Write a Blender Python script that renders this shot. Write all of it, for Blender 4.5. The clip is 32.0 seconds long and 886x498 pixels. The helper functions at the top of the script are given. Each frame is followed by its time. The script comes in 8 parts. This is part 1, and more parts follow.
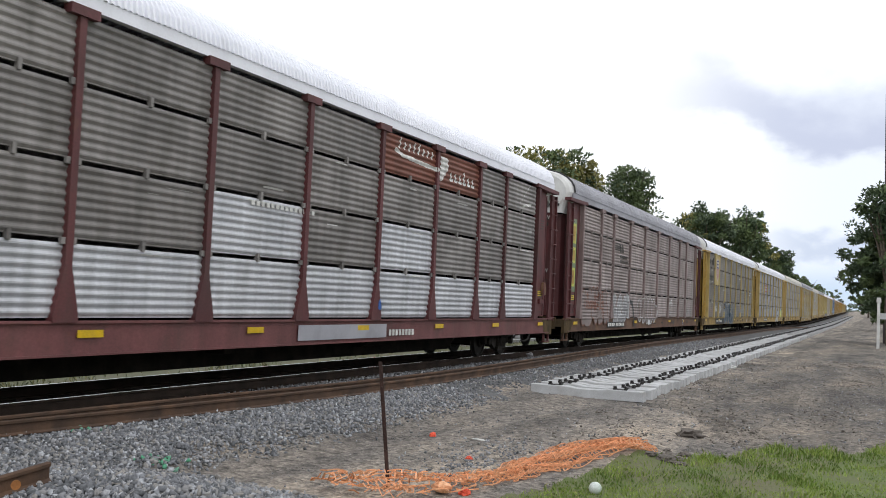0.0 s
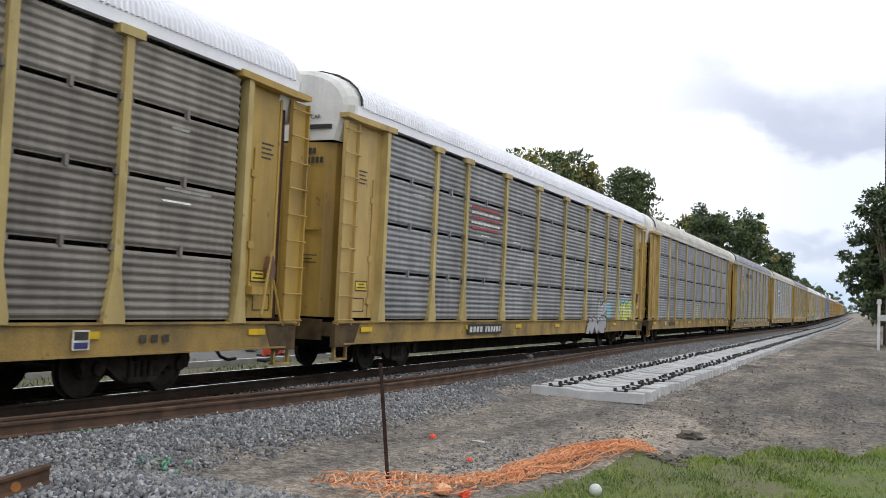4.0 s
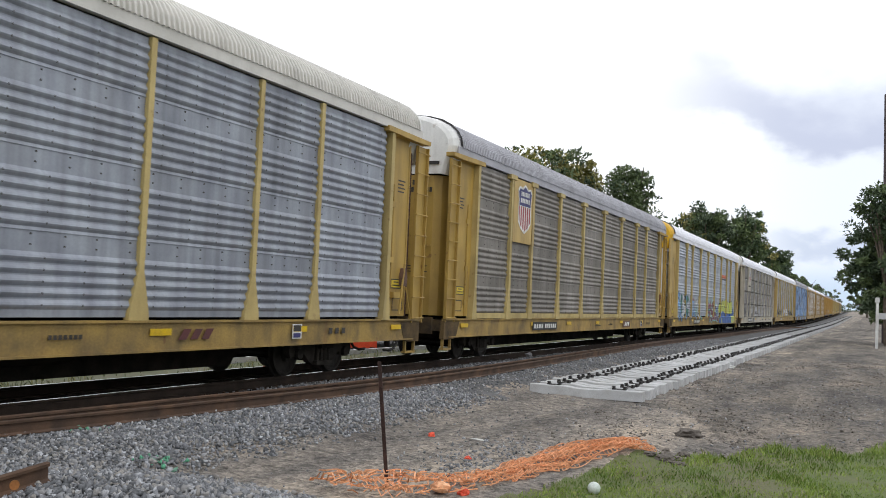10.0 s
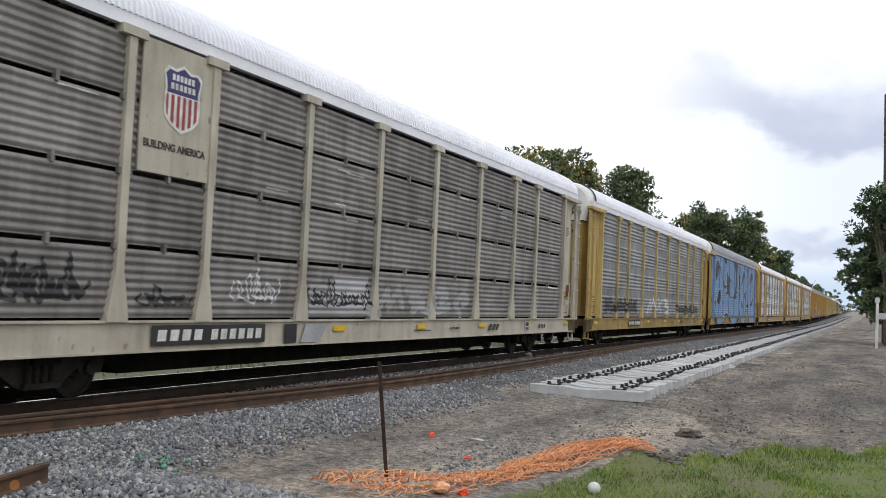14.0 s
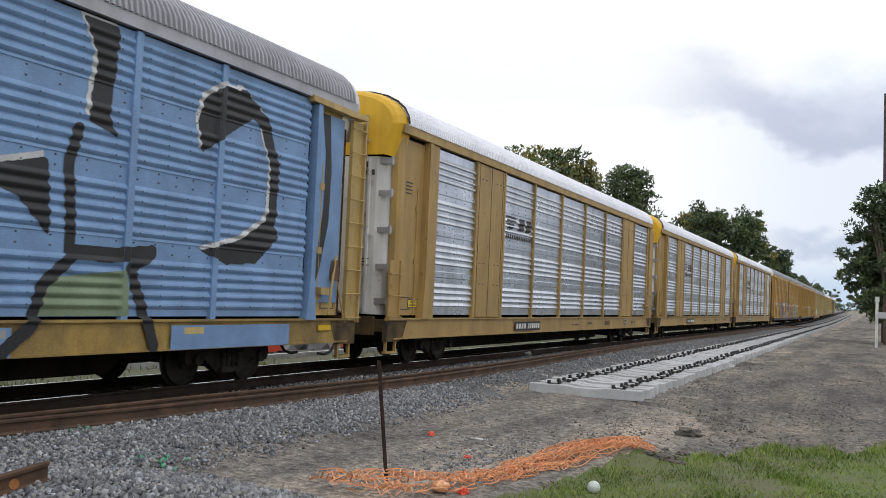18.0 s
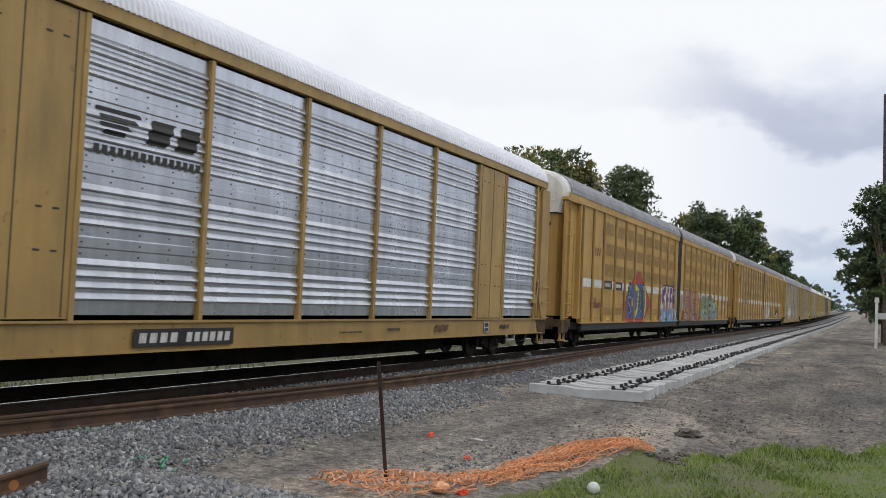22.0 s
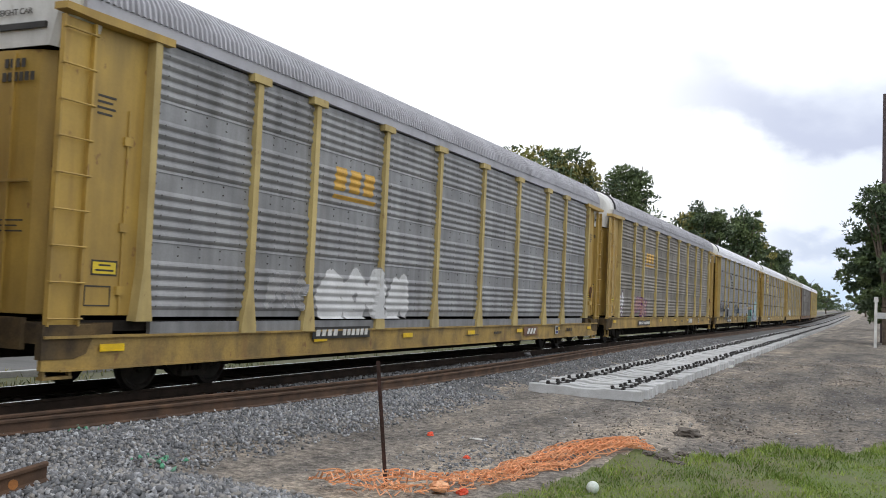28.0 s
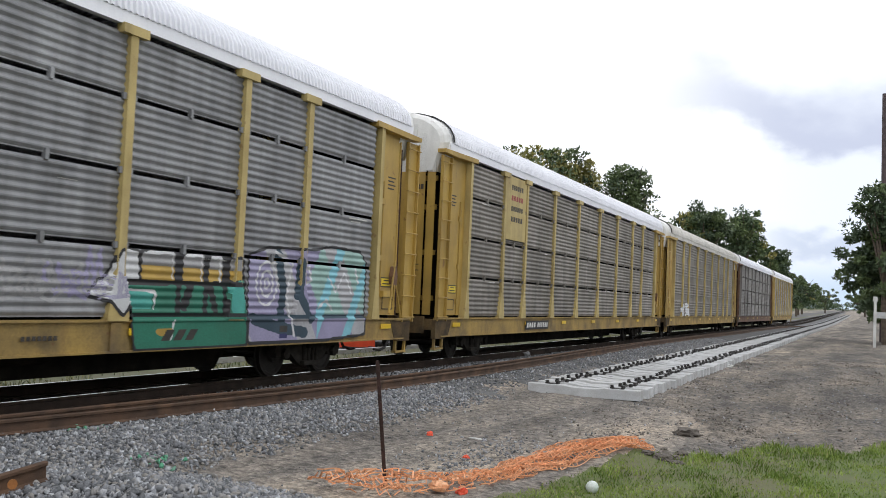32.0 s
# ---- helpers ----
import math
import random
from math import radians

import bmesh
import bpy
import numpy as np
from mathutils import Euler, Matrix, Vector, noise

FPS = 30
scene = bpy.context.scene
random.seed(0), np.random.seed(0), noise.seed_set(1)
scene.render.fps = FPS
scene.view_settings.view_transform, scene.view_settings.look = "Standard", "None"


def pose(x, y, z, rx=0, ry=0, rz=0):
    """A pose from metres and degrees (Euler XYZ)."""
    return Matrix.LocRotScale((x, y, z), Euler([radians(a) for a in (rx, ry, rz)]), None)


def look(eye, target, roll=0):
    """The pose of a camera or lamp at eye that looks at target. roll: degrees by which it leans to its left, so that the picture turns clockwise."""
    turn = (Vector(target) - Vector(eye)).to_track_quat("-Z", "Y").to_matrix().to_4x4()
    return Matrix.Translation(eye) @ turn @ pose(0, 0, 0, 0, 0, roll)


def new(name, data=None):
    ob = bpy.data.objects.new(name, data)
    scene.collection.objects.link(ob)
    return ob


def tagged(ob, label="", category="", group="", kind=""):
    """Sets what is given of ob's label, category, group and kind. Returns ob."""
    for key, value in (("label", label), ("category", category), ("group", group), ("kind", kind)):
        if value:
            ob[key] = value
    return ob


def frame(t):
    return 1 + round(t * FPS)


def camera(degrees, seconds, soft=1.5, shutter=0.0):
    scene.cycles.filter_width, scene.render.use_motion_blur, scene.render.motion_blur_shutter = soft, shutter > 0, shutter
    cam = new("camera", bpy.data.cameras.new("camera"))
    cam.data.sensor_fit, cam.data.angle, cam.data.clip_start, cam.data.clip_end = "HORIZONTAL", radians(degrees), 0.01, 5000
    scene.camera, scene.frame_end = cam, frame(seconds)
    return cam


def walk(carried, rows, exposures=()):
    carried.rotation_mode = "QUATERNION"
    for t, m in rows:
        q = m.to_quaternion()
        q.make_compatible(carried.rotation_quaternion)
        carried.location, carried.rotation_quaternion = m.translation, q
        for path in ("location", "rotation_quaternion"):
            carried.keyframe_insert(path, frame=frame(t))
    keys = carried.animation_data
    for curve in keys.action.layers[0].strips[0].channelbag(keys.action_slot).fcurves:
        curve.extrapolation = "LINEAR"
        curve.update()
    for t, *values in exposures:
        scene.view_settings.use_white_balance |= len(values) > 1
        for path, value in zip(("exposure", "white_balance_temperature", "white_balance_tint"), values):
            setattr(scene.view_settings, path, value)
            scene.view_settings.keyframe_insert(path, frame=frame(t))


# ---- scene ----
# z = 0 is the top of the running rails, +y runs along the track towards the oncoming train.
from functools import lru_cache

EYE = 1.61                     # camera height over the rail tops
SIDE = -9.40                   # plane of the train's near side
TRACK = SIDE - 1.55            # centre line of the track
GROUND = -0.50
YAW, TILT, LEAN, FOCAL = 24.305, 2.893, 2.51, 1702.8


def bend(y):
    """Sideways shift and rise of the line where it leaves the straight."""
    if y < 110:
        return 0.0, 0.0
    if y < 200:
        return -9.4e-5 * (y - 110) ** 2, 3.0e-5 * (y - 110) ** 2
    return -0.761 - 0.0169 * (y - 200), 0.243 + 0.0054 * (y - 200)


cam = camera(49.44, 32.0, soft=0.9, shutter=0.05)
DRIFT = [(0, 2, 0), (1, 1.6, 0), (2, 2, 1.4), (3, 2.5, 3), (3.5, 2.5, 3), (5.5, 2, 3), (6, 1.5, 1.6), (7, 1.2, 1.2), (8, 0.8, 0.4),
         (9, 0, 0), (11, 0, 0), (14.5, 0, 0), (16.5, 0, -1.5), (18, -0.6, -1.5), (19, -1, -1.5), (20, -0.2, 0), (22, -1, 0), (23, -2, 0.2),
         (24, -0.8, 2.2), (25, -1, 2), (25.5, -1, 1.6), (27.5, -1.6, 0), (28.5, -2.6, -1.4), (30, -3, -1.5), (32, -3.2, -1.5)]
walk(cam, [(t, pose(0, 0, EYE) @ pose(0, 0, 0, 0, 0, YAW + math.degrees((dx - 0.5) / FOCAL)) @ pose(0, 0, 0, 90 + TILT + math.degrees((dy - 0.5) / FOCAL))
            @ pose(0, 0, 0, 0, 0, LEAN)) for t, dx, dy in DRIFT],
     [(0, -0.14), (10, -0.14), (13, -0.2), (17, -0.2), (19, -0.43), (22, -0.45), (24, -0.25), (26, -0.15), (28, -0.12), (32, -0.12)])

# ---------------------------------------------------------------- light
SUN_EL, SUN_AZ = 58.0, 60.0
sun_data = bpy.data.lights.new("sun", "SUN")
sun_data.energy, sun_data.angle, sun_data.color = 0.7, radians(18), (1.0, 0.98, 0.94)
sun = new("sun", sun_data)
sun.matrix_world = look((0, 0, 60), (-math.sin(radians(SUN_AZ)) * 35, math.cos(radians(SUN_AZ)) * 35, 0))
world = bpy.data.worlds.new("overcast_sky")
scene.world = world
world.use_nodes = True


def build_sky():
    nt = world.node_tree
    n, l = nt.nodes, nt.links
    n.clear()
    out, bg = n.new("ShaderNodeOutputWorld"), n.new("ShaderNodeBackground")
    def put(sock, v):
        if isinstance(v, (int, float)): sock.default_value = v
        elif isinstance(v, tuple): sock.default_value = (*v, 1)
        else: l.new(v, sock)
    def calc(op, a, b=0.0):
        q = n.new("ShaderNodeMath"); q.operation = op
        put(q.inputs[0], a); put(q.inputs[1], b)
        return q.outputs[0]
    def step(v, lo, hi, a=0.0, b=1.0):
        r = n.new("ShaderNodeMapRange"); r.interpolation_type = "SMOOTHSTEP"
        r.inputs[1].default_value, r.inputs[2].default_value, r.inputs[3].default_value, r.inputs[4].default_value = lo, hi, a, b
        put(r.inputs[0], v)
        return r.outputs[0]
    def blend(f, a, b):
        q = n.new("ShaderNodeMix"); q.data_type = "RGBA"
        put(q.inputs[0], f); put(q.inputs[6], a); put(q.inputs[7], b)
        return q.outputs[2]
    sky = n.new("ShaderNodeTexSky")
    sky.sky_type, sky.sun_disc = "NISHITA", False
    sky.sun_elevation, sky.sun_rotation = radians(SUN_EL), radians(180 + SUN_AZ)
    dim = n.new("ShaderNodeMix"); dim.data_type = "RGBA"; dim.blend_type = "MULTIPLY"
    dim.inputs[0].default_value = 1.0
    dim.inputs[7].default_value = (0.12, 0.12, 0.12, 1)
    l.new(sky.outputs[0], dim.inputs[6])
    tc, sep = n.new("ShaderNodeTexCoord"), n.new("ShaderNodeSeparateXYZ")
    l.new(tc.outputs["Generated"], sep.inputs[0])
    up = sep.outputs[2]
    side = calc("DIVIDE", sep.outputs[0], calc("MAXIMUM", sep.outputs[1], 0.05))
    # soft swirls, flattened near the horizon
    def cloud(scale, detail, offset, flat):
        mp = n.new("ShaderNodeMapping"); mp.inputs["Location"].default_value = offset; mp.inputs["Scale"].default_value = (1, 1, flat)
        l.new(tc.outputs["Generated"], mp.inputs[0])
        no = n.new("ShaderNodeTexNoise"); no.inputs["Scale"].default_value, no.inputs["Detail"].default_value = scale, detail
        l.new(mp.outputs[0], no.inputs[0])
        return no.outputs[0]
    swirl = calc("SUBTRACT", cloud(13, 6, (1.3, 0.4, 2.0), 1.8), 0.5)
    puff = calc("SUBTRACT", cloud(30, 5, (4.3, 1.4, 0.6), 1.6), 0.5)
    ahead = step(sep.outputs[1], 0.55, 0.85)
    # a grey-blue bank whose underside sinks towards the line and ends in a clear scalloped edge
    edge = step(side, -0.17, -0.06, 0.192, 0.146)
    rise = calc("ADD", calc("SUBTRACT", up, edge), calc("ADD", calc("MULTIPLY", swirl, 0.06), calc("MULTIPLY", puff, 0.03)))
    body = calc("MULTIPLY", step(rise, -0.004, 0.016), step(rise, 0.022, 0.088, 1.0, 0.0))
    bank = calc("MULTIPLY", calc("MULTIPLY", body, step(side, -0.27, -0.06, 0.10, 1.0)), ahead)
    veil = calc("MULTIPLY", calc("MULTIPLY", step(calc("ADD", up, calc("MULTIPLY", swirl, 0.12)), 0.20, 0.27, 1.0, 0.0), step(side, -0.24, -0.02)), ahead)
    low = calc("MULTIPLY", calc("MULTIPLY", step(calc("ADD", up, calc("MULTIPLY", puff, 0.05)), 0.040, 0.060), step(calc("ADD", up, calc("MULTIPLY", puff, 0.07)), 0.066, 0.092, 1.0, 0.0)), step(side, -0.13, -0.06))
    low = calc("MULTIPLY", low, ahead)
    air = calc("MULTIPLY", calc("MULTIPLY", step(up, 0.02, 0.06, 1.0, 0.0), step(side, -0.16, -0.05)), ahead)
    holes = step(cloud(2.2, 5, (9.3, 4.2, 0), 1.0), 0.60, 0.78)
    col = blend(calc("MULTIPLY", holes, 0.4), (1.27, 1.30, 1.35), dim.outputs[2])
    col = blend(calc("MULTIPLY", veil, 0.7), col, (0.93, 1.02, 1.18))
    col = blend(calc("MULTIPLY", air, 0.75), col, (0.62, 0.79, 1.0))
    col = blend(calc("MULTIPLY", low, 0.65), col, (0.58, 0.68, 0.88))
    col = blend(calc("MULTIPLY", bank, 0.82), col, (0.62, 0.68, 0.88))
    l.new(col, bg.inputs[0])
    bg.inputs[1].default_value = 1.0
    l.new(bg.outputs[0], out.inputs[0])


build_sky()


# ---------------------------------------------------------------- materials
GRIME = (0.06, 0.05, 0.04)
RUST = (0.16, 0.07, 0.035)


def material(name, colour, second=None, rough=0.7, metal=0.0, scale=6.0, fine=60.0, bump=0.15, stain=None, streak=0.0, vary=0.12, spread=(0.38, 0.66), grit=0.16, wash=0.0, chips=0.0):
    """A weathered surface: two colours mixed by a coarse noise, a fine grain, an optional stain (colour, amount) drawn down in streaks,
    and a difference in tone from object to object."""
    m = bpy.data.materials.new(name)
    m.use_nodes = True
    nt = m.node_tree
    n, l = nt.nodes, nt.links
    bs = n["Principled BSDF"]
    second = second or [c * 0.72 for c in colour]
    tc, info = n.new("ShaderNodeTexCoord"), n.new("ShaderNodeObjectInfo")
    shift = n.new("ShaderNodeVectorMath"); shift.operation = "MULTIPLY_ADD"
    shift.inputs[1].default_value = (37, 53, 19)
    l.new(info.outputs["Random"], shift.inputs[0]); l.new(tc.outputs["Object"], shift.inputs[2])
    def tex(s, detail=4, stretch=None):
        src = shift.outputs[0]
        if stretch:
            mp = n.new("ShaderNodeMapping"); mp.inputs["Scale"].default_value = stretch
            l.new(src, mp.inputs[0]); src = mp.outputs[0]
        t = n.new("ShaderNodeTexNoise"); t.inputs["Scale"].default_value = s; t.inputs["Detail"].default_value = detail
        l.new(src, t.inputs[0])
        return t.outputs[0]
    def ramp(v, lo, hi):
        r = n.new("ShaderNodeMapRange"); r.inputs[1].default_value, r.inputs[2].default_value = lo, hi
        l.new(v, r.inputs[0]); return r.outputs[0]
    def mix(f, a, b, mode="MIX"):
        x = n.new("ShaderNodeMix"); x.data_type = "RGBA"; x.blend_type = mode
        if isinstance(f, float): x.inputs[0].default_value = f
        else: l.new(f, x.inputs[0])
        for sock, val in ((x.inputs[6], a), (x.inputs[7], b)):
            if isinstance(val, (tuple, list)): sock.default_value = (*val[:3], 1)
            else: l.new(val, sock)
        return x.outputs[2]
    coarse, grain = tex(scale), tex(fine, 3)
    col = mix(ramp(coarse, *spread), tuple(colour), tuple(second))
    g = ramp(grain, 0.3, 0.7)
    dark = n.new("ShaderNodeMapRange"); dark.inputs[3].default_value, dark.inputs[4].default_value = 1 - grit, 1 + 0.75 * grit
    l.new(g, dark.inputs[0])
    grey = n.new("ShaderNodeCombineColor")
    for i in range(3): l.new(dark.outputs[0], grey.inputs[i])
    col = mix(1.0, col, grey.outputs[0], "MULTIPLY")
    tone = n.new("ShaderNodeMapRange"); tone.inputs[3].default_value, tone.inputs[4].default_value = 1 - vary, 1 + vary
    l.new(info.outputs["Random"], tone.inputs[0])
    tcol = n.new("ShaderNodeCombineColor")
    for i in range(3): l.new(tone.outputs[0], tcol.inputs[i])
    col = mix(1.0, col, tcol.outputs[0], "MULTIPLY")
    if wash:                      # rain-washed stripes that run down the sheet
        band = n.new("ShaderNodeMapRange")
        band.inputs[1].default_value, band.inputs[2].default_value, band.inputs[3].default_value, band.inputs[4].default_value = 0.3, 0.7, 1 - wash, 1 + wash
        l.new(tex(5.5, 5, (1, 1, 0.05)), band.inputs[0])
        wcol = n.new("ShaderNodeCombineColor")
        for i in range(3): l.new(band.outputs[0], wcol.inputs[i])
        col = mix(1.0, col, wcol.outputs[0], "MULTIPLY")
    if stain:
        f = ramp(tex(2.2, 5, (1, 1, 1 - 0.85 * streak)), 0.5, 0.78)
        am = n.new("ShaderNodeMath"); am.operation = "MULTIPLY"; am.inputs[1].default_value = stain[1]
        l.new(f, am.inputs[0])
        col = mix(am.outputs[0], col, tuple(stain[0]))
    if chips:                     # rust that breaks through the paint and bleeds downwards
        for size, stretch, lo, hi, share in ((5.0, (1, 1, 0.8), 0.66, 0.71, 1.0), (3.2, (1, 1, 0.10), 0.60, 0.74, 0.5)):
            am = n.new("ShaderNodeMath"); am.operation = "MULTIPLY"; am.inputs[1].default_value = chips * share
            l.new(ramp(tex(size, 7, stretch), lo, hi), am.inputs[0])
            col = mix(am.outputs[0], col, RUST)
    l.new(col, bs.inputs["Base Color"])
    rr = n.new("ShaderNodeMapRange"); rr.inputs[3].default_value, rr.inputs[4].default_value = max(rough - 0.12, 0.05), min(rough + 0.12, 1)
    l.new(coarse, rr.inputs[0]); l.new(rr.outputs[0], bs.inputs["Roughness"])
    bs.inputs["Metallic"].default_value = metal
    if bump:
        b = n.new("ShaderNodeBump"); b.inputs["Strength"].default_value = bump; b.inputs["Distance"].default_value = 0.01
        l.new(grain, b.inputs["Height"]); l.new(b.outputs[0], bs.inputs["Normal"])
    return m


galv_blue = material("galvanised_panel_blue_grey", (0.255, 0.27, 0.305), (0.195, 0.207, 0.245), 0.5, 0.25, 1.2, 25, 0.05, (GRIME, 0.35), 0.8, 0.10, grit=0.06, wash=0.17)
galv_brown = material("galvanised_panel_sooty", (0.235, 0.22, 0.211), (0.158, 0.148, 0.142), 0.6, 0.15, 1.0, 25, 0.08, (GRIME, 0.55), 0.7, 0.16, grit=0.06, wash=0.17)
galv_rosy = material("galvanised_panel_rusty_dust", (0.355, 0.305, 0.295), (0.25, 0.212, 0.204), 0.65, 0.1, 1.0, 25, 0.06, (GRIME, 0.5), 0.7, 0.14, grit=0.06, wash=0.17)
dusty_post = material("dust_covered_post_paint", (0.25, 0.185, 0.178), (0.185, 0.132, 0.128), 0.65, 0, 1.1, 30, 0.06, (GRIME, 0.4), 0.8, 0.08, grit=0.06, wash=0.10)
galv_tan = material("galvanised_panel_dusty", (0.225, 0.207, 0.186), (0.16, 0.147, 0.13), 0.6, 0.15, 1.0, 25, 0.08, (GRIME, 0.45), 0.7, 0.12, grit=0.06, wash=0.17)
galv_pale = material("galvanised_panel_pale", (0.40, 0.435, 0.50), (0.29, 0.32, 0.38), 0.5, 0.2, 1.5, 25, 0.05, (GRIME, 0.2), 0.8, 0.08, grit=0.06, wash=0.17)
galv_wash = material("galvanised_panel_washed", (0.30, 0.325, 0.375), (0.23, 0.25, 0.30), 0.5, 0.2, 1.5, 25, 0.05, (GRIME, 0.25), 0.8, 0.08, grit=0.06, wash=0.2)
galv_bright = material("galvanised_panel_bright", (0.62, 0.65, 0.71), (0.52, 0.55, 0.61), 0.30, 0.85, 1.3, 25, 0.04, (GRIME, 0.2), 0.8, 0.06, grit=0.06, wash=0.10)
galv_mid = material("galvanised_panel_grey", (0.265, 0.27, 0.283), (0.198, 0.202, 0.215), 0.52, 0.2, 1.2, 25, 0.06, (GRIME, 0.4), 0.8, 0.10, grit=0.06, wash=0.17)
galv_clean = material("galvanised_panel_replaced", (0.52, 0.53, 0.56), (0.42, 0.43, 0.46), 0.48, 0.25, 1.5, 25, 0.05, (GRIME, 0.25), 0.8, 0.06, grit=0.06, wash=0.17)
yellow = material("yellow_car_paint", (0.44, 0.29, 0.065), (0.345, 0.225, 0.056), 0.55, 0, 0.9, 30, 0.06, (GRIME, 0.4), 0.85, 0.05, grit=0.05, wash=0.09, chips=0.6)
yellow_pale = material("faded_yellow_car_paint", (0.50, 0.355, 0.13), (0.41, 0.285, 0.105), 0.6, 0, 0.9, 30, 0.06, (GRIME, 0.35), 0.85, 0.05, grit=0.05, wash=0.09, chips=0.55)
yellow_post = material("pale_yellow_post_paint", (0.50, 0.39, 0.16), (0.40, 0.305, 0.12), 0.6, 0, 1.5, 30, 0.06, (GRIME, 0.4), 0.85, 0.06, grit=0.05, wash=0.09, chips=0.45)
yellow_sill = material("grimy_yellow_sill_paint", (0.40, 0.265, 0.07), (0.22, 0.15, 0.055), 0.65, 0, 1.3, 30, 0.1, (GRIME, 0.7), 0.3, 0.08, wash=0.09, chips=0.7)
yellow_bright = material("bright_yellow_hood_paint", (0.75, 0.44, 0.02), (0.66, 0.38, 0.02), 0.5, 0, 1, 30, 0.04, (GRIME, 0.2), 0.8, 0.04, grit=0.05, wash=0.09)
ochre = material("ochre_car_paint", (0.50, 0.30, 0.085), (0.40, 0.25, 0.06), 0.55, 0, 0.6, 30, 0.05, (GRIME, 0.3), 0.8, 0.05, grit=0.05, wash=0.09, chips=0.35)
ochre_dark = material("perforated_ochre_sheet", (0.30, 0.18, 0.06), (0.25, 0.15, 0.05), 0.6, 0, 2, 60, 0.15, (GRIME, 0.3), 0.5, 0.05, wash=0.09)
tan_auto = material("tan_yellow_car_paint", (0.40, 0.26, 0.085), (0.34, 0.22, 0.08), 0.55, 0, 1.0, 30, 0.05, (GRIME, 0.35), 0.8, 0.05, grit=0.05, wash=0.09, chips=0.5)
cream = material("cream_car_paint", (0.50, 0.46, 0.38), (0.40, 0.365, 0.30), 0.6, 0, 1.2, 30, 0.06, (GRIME, 0.4), 0.8, 0.06, grit=0.05, wash=0.09, chips=0.5)
maroon = material("maroon_car_paint", (0.11, 0.028, 0.03), (0.075, 0.022, 0.024), 0.6, 0, 1.2, 30, 0.08, (GRIME, 0.45), 0.8, 0.08, wash=0.09, chips=0.25)
maroon_faded = material("faded_maroon_car_paint", (0.17, 0.06, 0.06), (0.12, 0.045, 0.045), 0.65, 0, 1.2, 30, 0.08, (GRIME, 0.5), 0.8, 0.08, wash=0.09, chips=0.3)
brown_red = material("brown_red_sign_paint", (0.19, 0.06, 0.035), (0.15, 0.05, 0.03), 0.6, 0, 1.2, 30, 0.04, (GRIME, 0.25), 0.8, 0.03)
brown_sill = material("rusty_brown_sill", (0.17, 0.09, 0.05), (0.10, 0.055, 0.04), 0.75, 0, 1.4, 30, 0.12, (GRIME, 0.5), 0.3, 0.1)
roof_white = material("white_galvanised_roof", (0.86, 0.87, 0.93), (0.80, 0.81, 0.87), 0.42, 0.1, 0.8, 25, 0.03, (GRIME, 0.08), 0.3, 0.05, grit=0.03)
roof_grey = material("grey_galvanised_roof", (0.40, 0.40, 0.44), (0.34, 0.34, 0.375), 0.5, 0.25, 0.8, 25, 0.03, (GRIME, 0.3), 0.3, 0.05, grit=0.03)
roof_tan = material("dusty_galvanised_roof", (0.66, 0.64, 0.60), (0.56, 0.545, 0.51), 0.5, 0.15, 0.8, 25, 0.03, (GRIME, 0.25), 0.3, 0.05, grit=0.03)
roof_dark = material("dark_grey_roof", (0.34, 0.34, 0.375), (0.28, 0.28, 0.31), 0.5, 0.2, 0.8, 25, 0.03, (GRIME, 0.3), 0.3, 0.05, grit=0.03)
white_paint = material("white_car_paint", (0.74, 0.74, 0.73), (0.60, 0.60, 0.59), 0.5, 0, 1.2, 30, 0.04, (GRIME, 0.25), 0.8, 0.05, grit=0.05, wash=0.05, chips=0.3)
black_paint = material("black_paint", (0.015, 0.015, 0.016), (0.03, 0.028, 0.026), 0.55, 0, 2, 40, 0.05)
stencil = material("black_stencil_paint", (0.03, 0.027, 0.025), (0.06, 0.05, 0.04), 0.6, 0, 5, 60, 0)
white_mark = material("white_lettering_paint", (0.72, 0.72, 0.70), (0.5, 0.5, 0.48), 0.6, 0, 6, 60, 0)
reflector_mat = material("yellow_reflector", (0.75, 0.50, 0.01), (0.66, 0.43, 0.02), 0.35, 0, 8, 80, 0.02, (GRIME, 0.3), 0.3, 0.12)
end_grime = material("dirty_end_steel", (0.13, 0.09, 0.045), (0.055, 0.042, 0.03), 0.8, 0, 2.5, 30, 0.2, (GRIME, 0.6), 0.5, 0.12)
underside = material("sooty_underframe", (0.026, 0.022, 0.019), (0.013, 0.012, 0.011), 0.85, 0, 3, 30, 0.25, None, 0, 0.2)
truck_mat = material("dusty_cast_truck_steel", (0.045, 0.04, 0.035), (0.022, 0.02, 0.018), 0.85, 0.1, 4, 40, 0.3, None, 0, 0.15)
wheel_mat = material("wheel_steel", (0.035, 0.03, 0.027), (0.02, 0.018, 0.016), 0.6, 0.4, 6, 40, 0.1)
navy = material("navy_shield_paint", (0.035, 0.035, 0.15), (0.03, 0.03, 0.12), 0.55, 0, 3, 40, 0)
red_paint = material("red_shield_paint", (0.34, 0.04, 0.05), (0.28, 0.04, 0.045), 0.55, 0, 3, 40, 0)
orange_paint = material("orange_sign_paint", (0.60, 0.12, 0.03), (0.5, 0.1, 0.03), 0.55, 0, 3, 40, 0)
gold_paint = material("gold_sign_paint", (0.62, 0.36, 0.05), (0.5, 0.29, 0.05), 0.55, 0, 3, 40, 0)
